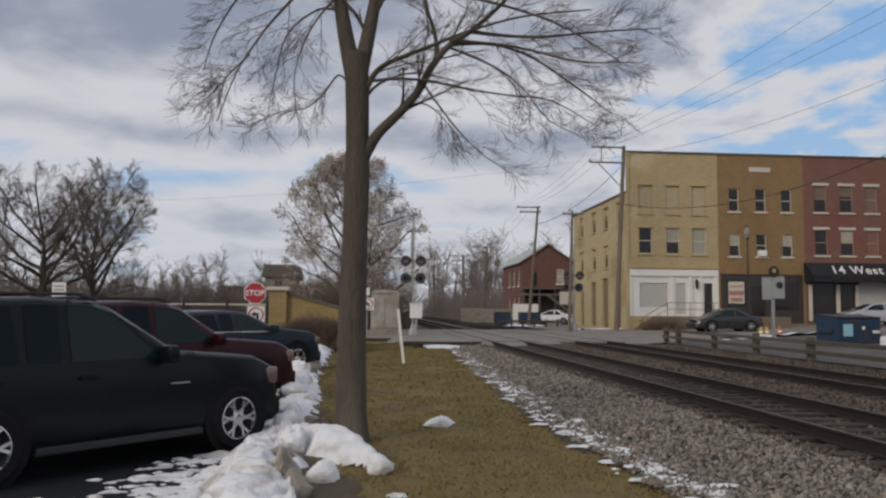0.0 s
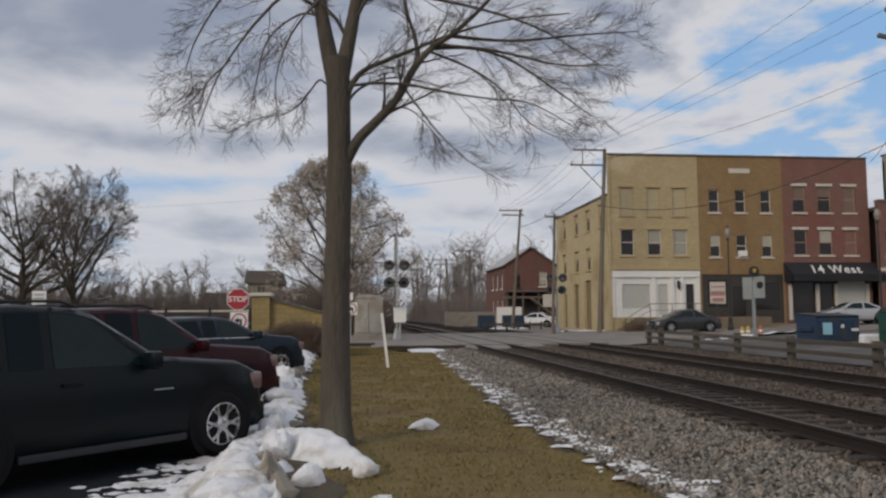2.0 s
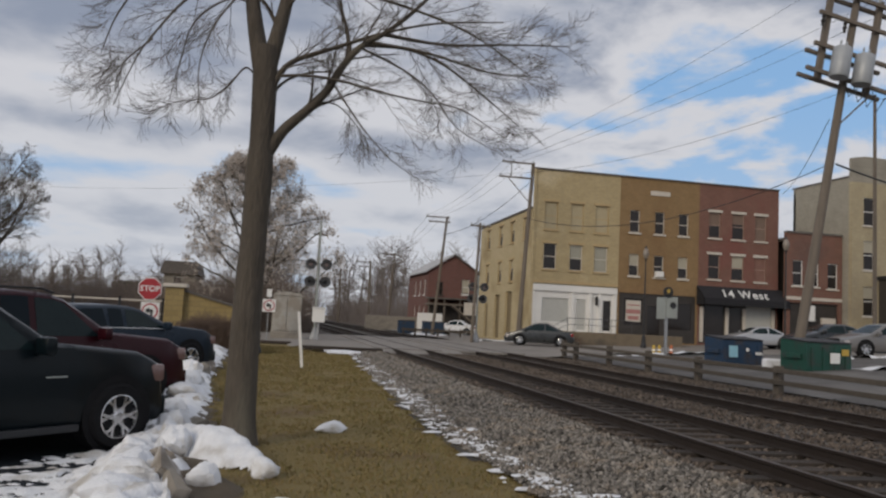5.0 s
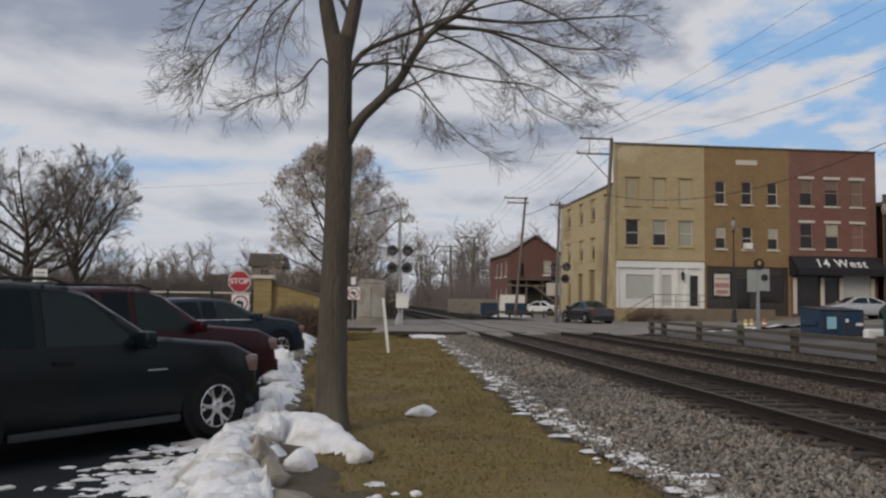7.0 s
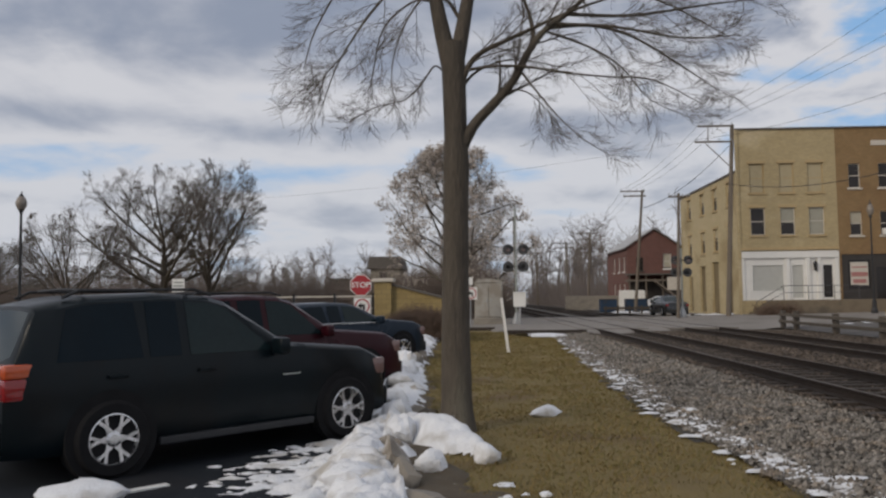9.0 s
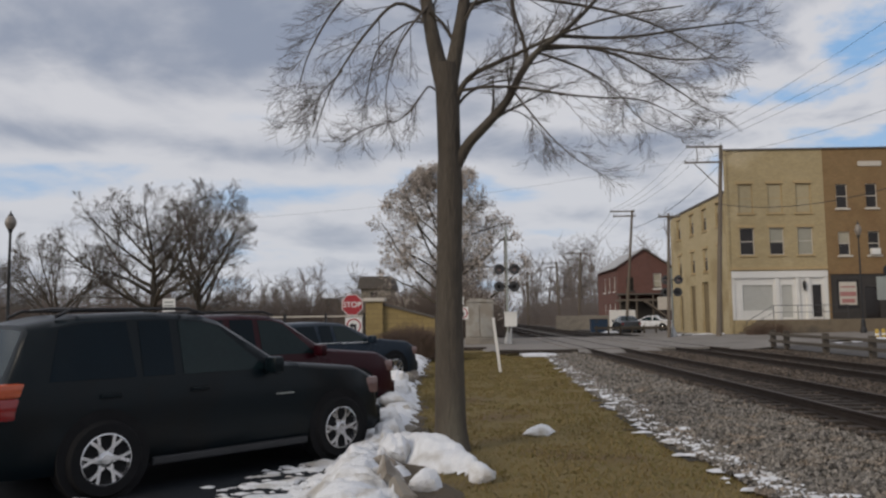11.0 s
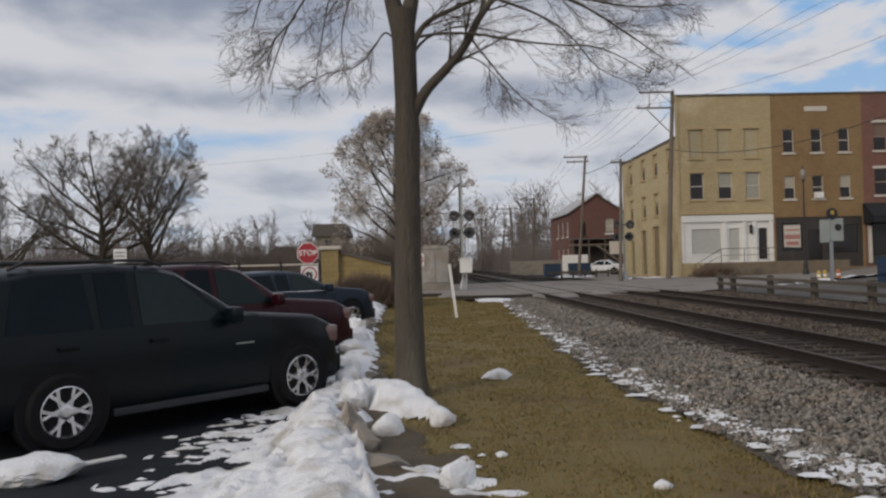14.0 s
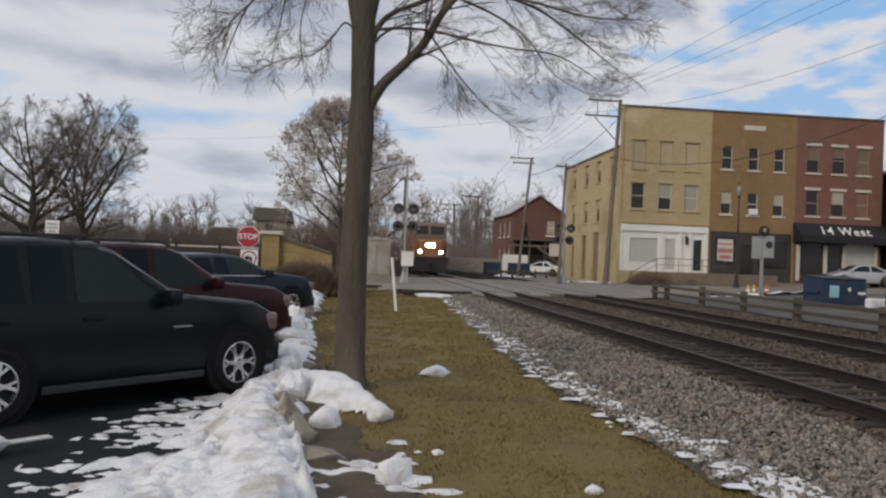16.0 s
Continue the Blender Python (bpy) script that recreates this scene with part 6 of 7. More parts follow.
def red_house():
    root = thing("red_house", "two-storey red brick house with frosted gable roof and wooden stair", "house")
    y, x0, x1 = 90.0, 17.6, 23.5
    m = pose(0, y, 0)
    wins = [(21.6, 22.5, 4.6, 6.3), (18.6, 19.4, 4.4, 5.9)]
    wall_with_openings("gable_wall", root, M["house_red"], m, x0, x1, 0, 7.1, wins, 0.3)
    for w in wins:
        sash_window(root, m, *w, sill="white" if w[0] > 20 else "darkshop", frame="white" if w[0] > 20 else "darkshop", blind="blind" if w[0] > 20 else None, blind_drop=0.9)
    quick("gable", M["house_red"], root, lambda bm: prism(bm, [(x0, 7.1), (x1, 7.1), ((x0 + x1) / 2, 9.0)], m, 0.3))
    mm = Matrix(((0, 1, 0, x0), (1, 0, 0, y + 0.3), (0, 0, 1, 0), (0, 0, 0, 1)))
    side = [(u, u + 0.9, z, z + 1.7) for u in (1.2, 4.2, 7.2) for z in (4.4, 1.3)]
    wall_with_openings("side_wall", root, M["house_red_side"], mm, 0, 12.5, 0, 7.1, side, 0.3)
    for w in side:
        sash_window(root, mm, *w, sill="white", frame="white", blind="shopblind", blind_drop=0.9)
    quick("rear_wall", M["house_red_side"], root, lambda bm: box(bm, x1 - 0.3, x1, y + 0.3, y + 12.8, 0, 7.1))
    for s in (-1, 1):
        xm = (x0 + x1) / 2
        xe = xm + s * ((x1 - x0) / 2 + 0.35)
        quick("roof", M["roofsnow"] if s < 0 else M["roof"], root, lambda bm: prism(bm, [(xe, 6.9), (xe, 7.05), (xm, 9.22), (xm, 9.05)], pose(0, y - 0.3, 0), 13.4))
    # porch and stair
    quick("porch_roof", M["roof"], root, lambda bm: box(bm, x0 - 0.3, x1 - 0.5, y - 2.2, y - 0.003, 3.9, 4.05))
    quick("porch_deck", M["pole"], root, lambda bm: box(bm, x0 - 0.3, x1 - 0.5, y - 2.2, y - 0.003, 3.2, 3.4))
    for x in (x0 - 0.2, x0 + 1.6, x0 + 3.4, x1 - 0.7):
        quick("porch_post", M["pole"], root, lambda bm: box(bm, x - 0.07, x + 0.07, y - 2.15, y - 2.0, 0, 3.2))
        quick("rail_post", M["pole"], root, lambda bm: box(bm, x - 0.05, x + 0.05, y - 2.15, y - 2.05, 3.4, 3.9))
    quick("stair", M["pole"], root, lambda bm: prism(bm, [(x0 + 2.4, 3.3), (x0 + 2.4, 3.05), (x1 + 0.2, 0.2), (x1 + 0.5, 0.2)], pose(0, y - 3.2, 0), 0.9))
    # Added dark slab: the shade under the porch deck is put into its colour.
    quick("dark_underside", M["darkshop"], root, lambda bm: box(bm, x0 + 0.1, x1 - 0.6, y - 0.3, y - 0.004, 0.1, 3.2))
    quick("white_board", M["stonetrim"], root, lambda bm: box(bm, 21.2, 23.2, y - 3.3, y - 3.22, 2.2, 3.6), "pale board by the stair")
    w = thing("garden_wall", "low pale concrete wall before the red house", "wall", kind="structure")
    quick("wall_body", M["concrete"], w, lambda bm: box(bm, 10.9, 17.2, 92, 92.4, 0, 1.7, None, 0.03))
    quick("white_box", M["white"], w, lambda bm: box(bm, 15.6, 18.2, 84, 84.8, 0.1, 2.2, None, 0.03))


red_house()


def far_house():
    root = thing("far_house", "distant house with grey hipped roof behind the pillar", "house")
    quick("wall", M["cream_side"], root, lambda bm: box(bm, -11.5, -8.1, 92, 100, 0, 5.2))
    quick("roof", M["roof"], root, lambda bm: prism(bm, [(-11.9, 5.1), (-7.8, 5.1), (-8.1, 6.5), (-11.5, 6.5)], pose(0, 91.5, 0), 9))
    quick("window", M["pane"], root, lambda bm: box(bm, -10.4, -9.6, 91.95, 91.99, 3.6, 4.7))
    root = thing("far_house", "distant low tan house behind the trees", "house")
    quick("wall", M["wallstone"], root, lambda bm: box(bm, -19, -15.4, 105, 112, 0, 3.3))
    quick("roof", M["roof"], root, lambda bm: prism(bm, [(-19.3, 3.2), (-15.1, 3.2), (-16.2, 4.4), (-18.2, 4.4)], pose(0, 104.5, 0), 8))


far_house()


# ---- station wall and hedge ----
def gate_pillar():
    root = thing("gate_pillar", "yellow stone pillar with cap and low wall", "pillar", kind="structure")
    quick("shaft", M["wallstone"], root, lambda bm: box(bm, -3.9, -3.2, 32.6, 33.3, -0.1, 2.3, None, 0.02))
    quick("cap", M["stonetrim"], root, lambda bm: box(bm, -4.0, -3.1, 32.5, 33.4, 2.3, 2.45, None, 0.03))
    quick("wing_wall", M["wallstone"], root, lambda bm: prism(bm, [(-3.2, -0.1), (-1.1, -0.1), (-1.1, 1.6), (-3.2, 2.15)], pose(0, 32.8, 0), 0.35))
    quick("coping", M["roof"], root, lambda bm: prism(bm, [(-3.2, 2.15), (-1.1, 1.6), (-1.1, 1.7), (-3.2, 2.25)], pose(0, 32.72, 0), 0.5))
    f = thing("iron_fence", "dark iron rail fence beside the pillar", "fence")
    for z in (0.7, 1.2, 1.7):
        quick("fence_rail", M["stonetrim"], f, lambda bm: box(bm, -9.0, -3.91, 33.0, 33.05, z, z + 0.06))
    for x in (-9.0, -7.3, -5.6, -4.0):
        quick("fence_post", M["black"], f, lambda bm: box(bm, x - 0.04, x + 0.04, 32.95, 33.1, -0.1, 1.85))


gate_pillar()
rngh = random.Random(8)
hv = Tubes()
for _ in range(4200):
    x = rngh.uniform(-3.4, -0.3)
    top_h = 1.45 * (1 - ((x + 1.9) / 1.8) ** 2 * 0.6)
    q = wander(rngh, Vector((x, rngh.uniform(29.6, 31.6), rngh.uniform(0, top_h * 0.6))), Vector((rngh.uniform(-.8, .8), rngh.uniform(-.8, .8), 1)), top_h * rngh.uniform(0.2, 0.5), 3, 0.3, 0)
    hv.add(q, [0.012, 0.011, 0.009, 0.005], 3)
tagged(hv.build("hedge", M["hedge"]), "bare brown clipped hedge before the low wall", "hedge", kind="stuff")


brush("terrace_shrubs", "dark bare shrubs beside the terrace steps", 18.9, 21.2, 52.6, 53.5, 500, 1.3, 44, "hedge", 0.014)


# ---- signs, lamps and railway gear ----
def octagon(r):
    return [(r * math.cos(radians(22.5 + 45 * k)), r * math.sin(radians(22.5 + 45 * k))) for k in range(8)]


def text_part(body, size, m, mat, parent, label=""):
    cu = bpy.data.curves.new("lettering", "FONT")
    cu.body, cu.size, cu.extrude, cu.align_x, cu.align_y, cu.offset = body, size, 0.003, "CENTER", "CENTER", size * 0.02
    cu.materials.append(mat)
    o = new("lettering", cu)
    o.parent = parent
    o.matrix_local = m
    if label:
        o["label"] = label


def turn_sign(root, x, y, z, r=0.3):
    quick("turn_plate", M["signwhite"], root, lambda bm: box(bm, x - r, x + r, y, y + 0.02, z - r, z + r, None, 0.008), "white no-left-turn sign")
    def ring(bm):
        m = Matrix.Translation((x, y - 0.006, z)) @ pose(0, 0, 0, 90, 0, 0)
        pr = [(r * 0.88, -0.004), (r * 0.88, 0.004), (r * 0.72, 0.004), (r * 0.72, -0.004)]
        rings = [[bm.verts.new(m @ Vector((q * math.cos(k * math.tau / 24), q * math.sin(k * math.tau / 24), h))) for k in range(24)] for q, h in pr]
        for a, b in zip(rings, rings[1:] + rings[:1]):
            for k in range(24):
                bm.faces.new((a[k], a[(k + 1) % 24], b[(k + 1) % 24], b[k]))
    quick("ring", M["signred"], root, ring)
    quick("arrow", M["black"], root, lambda bm: prism(bm, [(x + 0.02 * r / 0.3, z - 0.5 * r), (x + 0.32 * r, z - 0.5 * r), (x + 0.32 * r, z + 0.2 * r), (x - 0.1 * r, z + 0.2 * r), (x - 0.1 * r, z + 0.42 * r), (x - 0.55 * r, z + 0.05 * r), (x - 0.1 * r, z - 0.3 * r), (x - 0.1 * r, z - 0.08 * r), (x + 0.02 * r / 0.3, z - 0.08 * r)], pose(0, y - 0.012, 0), 0.008))


def stop_sign():
    x, y = -3.89, 28.5
    root = thing("stop_sign", "red octagonal stop sign on a steel post", "sign")
    quick("post", M["steel"], root, lambda bm: box(bm, x - 0.03, x + 0.03, y + 0.03, y + 0.08, -0.1, 2.5))
    quick("plate", M["signwhite"], root, lambda bm: prism(bm, [(x + a, 2.11 + b) for a, b in octagon(0.405)], pose(0, y, 0), 0.02))
    quick("red_face", M["signred"], root, lambda bm: prism(bm, [(x + a, 2.11 + b) for a, b in octagon(0.375)], pose(0, y - 0.012, 0), 0.011))
    text_part("STOP", 0.27, Matrix.Translation((x, y - 0.018, 2.11)) @ pose(0, 0, 0, 90, 0, 0), M["signwhite"], root, "white stop lettering")
    turn_sign(root, x + 0.05, y - 0.01, 1.36, 0.3)


stop_sign()


def small_sign():
    x, y = -9.2, 25.0
    root = thing("parking_sign", "small white parking sign on a post", "sign")
    quick("post", M["steel"], root, lambda bm: box(bm, x - 0.025, x + 0.025, y + 0.02, y + 0.06, -0.1, 2.3))
    quick("plate", M["signwhite"], root, lambda bm: box(bm, x - 0.2, x + 0.2, y, y + 0.015, 1.85, 2.32, None, 0.005))
    for z, w in ((2.18, 0.14), (2.07, 0.15), (1.96, 0.1)):
        quick("print_bar", M["signback"], root, lambda bm: box(bm, x - w, x + w, y - 0.006, y - 0.002, z, z + 0.05))


small_sign()


def street_lamp(x, y, h, label, z=0.0, k=1.0):
    root = thing("street_lamp", label, "street lamp", pose(x, y, z), group="street lamps")
    quick("base", M["black"], root, lambda bm: lathe(bm, [(0.2, -0.1), (0.2, 0.15), (0.14, 0.3), (0.13, 0.7), (0.09, 0.8)], None, 12))
    quick("post", M["black"], root, lambda bm: lathe(bm, [(0.085 * k, 0.7), (0.075 * k, h * 0.5), (0.06 * k, h - 1.15), (0.1 * k, h - 1.1), (0.1 * k, h - 1.02), (0.16 * k, h - 0.95)], None, 12))
    quick("globe", M["paleglobe"], root, lambda bm: lathe(bm, [(0.15 * k, h - 0.95), (0.26 * k, h - 0.75), (0.28 * k, h - 0.58), (0.2 * k, h - 0.36), (0.11 * k, h - 0.26)], None, 16), "frosted acorn globe", True)
    quick("finial", M["black"], root, lambda bm: lathe(bm, [(0.13 * k, h - 0.27), (0.1 * k, h - 0.2), (0.03, h - 0.12), (0.035 * k, h - 0.07), (0.01, h)], None, 10))


M["paleglobe"] = material("frosted_globe", (0.26, 0.225, 0.19), (0.2, 0.175, 0.15), 0.35, 0, 2, 30, 0)
street_lamp(-22.9, 40.0, 7.35, "tall black street lamp with acorn globe in the lot")
street_lamp(-0.3, 30.0, 5.8, "black street lamp with acorn globe on the lawn")


def crossing_signal(x, y, h, label, lamps, z=0.0, board=None):
    root = thing("crossing_signal", label, "railway signal", pose(x, y, z), group="crossing signals")
    quick("mast", M["signback"], root, lambda bm: tube(bm, [(0, 0, 0), (0, 0, h)], 0.06, 10))
    quick("base", M["steel"], root, lambda bm: lathe(bm, [(0.28, 0), (0.26, 0.25), (0.12, 0.6), (0.08, 0.75)], None, 10))
    for lz, face in lamps:
        quick("crossarm", M["black"], root, lambda bm: tube(bm, [(-0.42, 0, lz), (0.42, 0, lz)], 0.035, 6))
        for sx in (-0.42, 0.42):
            m = Matrix.Translation((sx, -0.12 * face, lz)) @ pose(0, 0, 0, 90 * face, 0, 0)
            l = quick("lamp_shield", M["shield"], root, lambda bm: lathe(bm, [(0.3, 0.0), (0.3, 0.02), (0.12, 0.025), (0.12, 0.0)], m, 20), "round black lamp shield")
            quick("lens", M["lens"], l, lambda bm: lathe(bm, [(0.12, 0.03), (0.11, 0.05), (0.02, 0.06)], m, 14), "unlit dull lens")
            quick("hood", M["black"], l, lambda bm: [prism(bm, [(0.17 * math.cos(a), 0.17 * math.sin(a)) for a in [radians(10 + 16 * k) for k in range(11)]] + [(0.155 * math.cos(a), 0.155 * math.sin(a)) for a in [radians(170 - 16 * k) for k in range(11)]], Matrix.Translation((sx, -0.36 * face - (0.0 if face > 0 else 0.24), lz)), 0.24)])
    if board:
        for ang in (40, -40):
            quick("crossbuck", M["signback"], root, lambda bm: box(bm, -0.62, 0.62, -0.09, -0.065, -0.11, 0.11, Matrix.Translation((0, 0.02 if ang > 0 else 0, board)) @ pose(0, 0, 0, 0, ang, 0)), "back of a white crossbuck board")
    return root


crossing_signal(2.55, 44.3, 6.6, "railway crossing signal with two pairs of dark lamps", ((4.2, 1), (3.25, -1)), 0.05)
crossing_signal(13.9, 53.0, 4.6, "railway crossing signal beside the corner building", ((3.8, 1), (3.0, -1)), 0.12)


def back_boards():
    root = thing("sign_boards", "grey backs of road sign boards on a steel post", "sign")
    quick("post", M["steel"], root, lambda bm: box(bm, 17.3, 17.42, 32.84, 32.92, 0.35, 3.2))
    for a, b, c, d in ((16.85, 17.28, 2.1, 3.05), (17.3, 17.85, 2.15, 3.1)):
        quick("board", M["signback"], root, lambda bm: box(bm, a, b, 32.78, 32.81, c, d, None, 0.006))
    quick("disc", M["black"], root, lambda bm: lathe(bm, [(0.15, 0), (0.15, 0.02)], Matrix.Translation((17.62, 32.775, 2.72)) @ pose(0, 0, 0, 90, 0, 0), 16), "dark round mark")
    quick("round_shield", M["black"], root, lambda bm: lathe(bm, [(0.24, 0), (0.24, 0.03), (0.1, 0.04)], Matrix.Translation((17.36, 32.76, 3.3)) @ pose(0, 0, 0, 90, 0, 0), 18), "round black lamp shield")
    quick("yellow_lamp", M["yellowpaint"], root, lambda bm: lathe(bm, [(0.12, 0), (0.16, 0.08), (0.16, 0.2), (0.1, 0.28)], pose(17.37, 32.86, 3.2), 12), "yellow flasher lamp")


back_boards()


def signal_case():
    root = thing("signal_case", "grey steel railway signal cabinet beside the crossing", "cabinet")
    quick("body", M["greybox"], root, lambda bm: box(bm, 0.25, 1.8, 44.2, 45.4, 0.5, 2.45, None, 0.03))
    quick("roof", M["greybox"], root, lambda bm: prism(bm, [(0.2, 2.45), (1.85, 2.45), (1.7, 2.58), (0.9, 2.66), (0.35, 2.58)], pose(0, 44.15, 0), 1.3))
    for a, b in ((0.32, 1.0), (1.04, 1.73)):
        d = quick("door", M["greybox"], root, lambda bm: box(bm, a, b, 44.16, 44.198, 0.6, 2.35, None, 0.01))
        quick("handle", M["steel"], d, lambda bm: box(bm, b - 0.12 if a < 1 else a + 0.08, b - 0.08 if a < 1 else a + 0.12, 44.13, 44.158, 1.35, 1.55))
    quick("plinth", M["concrete"], root, lambda bm: box(bm, 0.2, 1.86, 44.05, 45.5, 0.0, 0.5, None, 0.02))
    b = thing("relay_box", "small white relay box on a steel post", "cabinet")
    quick("box_body", M["white"], b, lambda bm: box(bm, 2.35, 3.0, 43.3, 43.7, 1.1, 1.85, None, 0.02))
    quick("box_lid", M["white"], b, lambda bm: box(bm, 2.32, 3.03, 43.25, 43.75, 1.85, 1.9, None, 0.01))
    quick("post", M["steel"], b, lambda bm: tube(bm, [(2.68, 43.5, 0.0), (2.68, 43.5, 1.1)], 0.06, 8))
    t = thing("turn_sign", "no-left-turn sign beside the signal cabinet", "sign")
    quick("post", M["steel"], t, lambda bm: box(bm, 0.0, 0.05, 42.6, 42.66, 0, 2.5))
    turn_sign(t, 0.05, 42.5, 1.85, 0.33)
    quick("small_plate", M["signwhite"], t, lambda bm: box(bm, -0.1, 0.15, 42.55, 42.57, 2.3, 2.7))
    s = thing("leaning_stake", "white painted wooden stake leaning on the lawn", "stake")
    quick("stake_board", M["white"], s, lambda bm: box(bm, -0.04, 0.04, -0.02, 0.02, -0.1, 1.6, pose(1.1, 23.5, 0, 0, -6.5, 0), 0.006))


signal_case()


# ---- poles and wires ----
def crossarm(root, x, y, z, half, ang, n=4, t=0.055):
    c, s = math.cos(radians(ang)), math.sin(radians(ang))
    a = quick("crossarm", M["pole"], root, lambda bm: box(bm, -half, half, -0.09, 0.0, -t, t, Matrix.Translation((x, y - 0.1, z)) @ pose(0, 0, 0, 0, 0, ang)))
    for k in range(n):
        u = -half * 0.92 + 2 * half * 0.92 * k / (n - 1)
        quick("insulator", M["transformer"], a, lambda bm: lathe(bm, [(0.03, 0), (0.055, 0.05), (0.03, 0.09), (0.05, 0.13), (0.02, 0.18)], Matrix.Translation((x + u * c, y - 0.14 + u * s, z + t)), 8))


def utility_pole(base, top, r, arms, label, brace=True, ang=0.0):
    root = thing("utility_pole", label, "utility pole", group="utility poles")
    quick("shaft", M["pole"], root, lambda bm: tube(bm, [base, ((base[0] + top[0]) / 2, (base[1] + top[1]) / 2, (base[2] + top[2]) / 2), top], [r, r * 0.85, r * 0.7], 10))
    for dz, half, off in arms:
        k = (top[2] - dz - base[2]) / (top[2] - base[2])
        x, y = base[0] + (top[0] - base[0]) * k, base[1] + (top[1] - base[1]) * k
        crossarm(root, x + off, y, top[2] - dz, half, ang)
    return root


P1 = utility_pole((16.85, 53.0, 0.1), (17.5, 53.0, 12.85), 0.18, ((0.1, 1.18, -1.12), (1.15, 1.23, -1.22)), "leaning wooden utility pole with offset crossarms")
quick("brace", M["pole"], P1, lambda bm: tube(bm, [(15.65, 52.8, 11.6), (17.3, 52.85, 9.95)], 0.035, 5))
quick("riser", M["pole"], P1, lambda bm: tube(bm, [(15.85, 52.8, 12.75), (15.85, 52.8, 11.7)], 0.03, 5))
utility_pole((14.7, 72, 0.1), (15.6, 72, 11.1), 0.15, ((0.12, 1.1, -0.9), (0.55, 1.0, -0.7)), "wooden utility pole by the side road")
utility_pole((15.35, 105, 0.1), (15.85, 105, 10.0), 0.17, ((0.15, 1.4, -0.6), (0.9, 1.2, -0.3)), "wooden utility pole far along the road")
utility_pole((14.5, 118, 0.1), (14.2, 118, 9.7), 0.22, ((0.2, 1.6, -0.5), (0.9, 1.4, -0.3)), "pale utility pole far along the road")
utility_pole((12.6, 150, 0.1), (12.6, 150, 10.0), 0.2, ((0.2, 1.4, 0), (1.1, 1.2, 0)), "wooden utility pole far down the tracks")
utility_pole((3.4, 60, 0.1), (3.4, 60, 7.6), 0.14, ((0.2, 0.5, 0),), "short wooden pole behind the crossing signal")
utility_pole((13.5, 52.6, 0.1), (13.75, 52.6, 8.3), 0.12, ((0.25, 0.7, 0.0),), "slim pole beside the corner building")


def big_pole():
    b, t = Vector((22.95, 31.5, 0.7)), Vector((25.95, 31.5, 17.6))
    root = utility_pole(tuple(b), tuple(t), 0.23, (), "tall leaning wooden pole carrying transformers and stacked crossarms")
    ax = (t - b).normalized()
    right = Vector((ax.z, 0, -ax.x))
    m = Matrix(((right.x, 0, ax.x, t.x), (0, 1, 0, t.y), (right.z, 0, ax.z, t.z), (0, 0, 0, 1)))
    for z, half, yy in ((-0.25, 2.0, -0.28), (-0.35, 2.0, 0.28), (-1.45, 1.95, -0.25), (-3.0, 2.0, -0.3), (-3.15, 2.0, 0.3), (-4.25, 2.2, -0.3), (-4.4, 2.2, 0.3)):
        quick("crossarm", M["pole"], root, lambda bm: box(bm, -half, half, yy - 0.07, yy + 0.07, z - 0.09, z + 0.09, m, 0.01))
    for x in (-1.35, 1.25):
        quick("upright", M["pole"], root, lambda bm: box(bm, x - 0.12, x + 0.12, -0.14, 0.14, -4.5, 0.1, m, 0.02))
    for x in (-0.75, 0.45):
        tr = quick("transformer", M["transformer"], root, lambda bm: lathe(bm, [(0.4, 0), (0.43, 0.05), (0.43, 1.35), (0.38, 1.42), (0.1, 1.46)], m @ Matrix.Translation((x, -0.65, -4.45)), 20), "grey transformer can", True)
        for dx in (-0.15, 0.15):
            quick("bushing", M["transformer"], tr, lambda bm: lathe(bm, [(0.05, 0), (0.07, 0.1), (0.04, 0.16), (0.06, 0.24), (0.02, 0.36)], m @ Matrix.Translation((x + dx, -0.65, -3.03)), 8))
    for x in (-1.9, -1.0, 0.3, 1.0, 1.9):
        quick("insulator", M["transformer"], root, lambda bm: lathe(bm, [(0.04, 0), (0.08, 0.08), (0.05, 0.14), (0.08, 0.22), (0.02, 0.32)], m @ Matrix.Translation((x, -0.28, -0.16)), 8))
    for x in (-1.75, -0.6):
        quick("hanging_insulator", M["engine_dark"], root, lambda bm: lathe(bm, [(0.03, 0), (0.1, -0.1), (0.06, -0.2), (0.11, -0.32), (0.05, -0.45), (0.08, -0.55)], m @ Matrix.Translation((x, -0.3, -1.55)), 8))
    quick("strut", M["pole"], root, lambda bm: tube(bm, [m @ Vector((0.05, 0, -6.4)), m @ Vector((1.4, -0.2, -4.5))], 0.04, 6))
    for k in range(4):
        quick("cable_loop", M["wire"], root, lambda bm: tube(bm, [m @ Vector((-0.3 + 0.5 * k, -0.5, -4.5)), m @ Vector((0.0 + 0.5 * k, -0.55, -5.1 - 0.12 * k)), m @ Vector((0.5 + 0.5 * k, -0.4, -4.55))], 0.025, 5))
    return m


BIG = big_pole()
utility_pole((35.9, 42, 0.9), (35.85, 42, 16.8), 0.13, (), "pale steel pole behind the leaning one")


def wire(a, b, sag, r=0.01, n=14):
    a, b = Vector(a), Vector(b)
    bm = bmesh.new()
    pts = []
    for i in range(n + 1):
        t = i / n
        p = a.lerp(b, t)
        p.z -= sag * 4 * t * (1 - t)
        pts.append(p)
    tube(bm, pts, r, 4)
    tagged(part("overhead_wire", bm, M["wire"]), "thin black overhead wire between the poles", "wire", group="overhead wires")


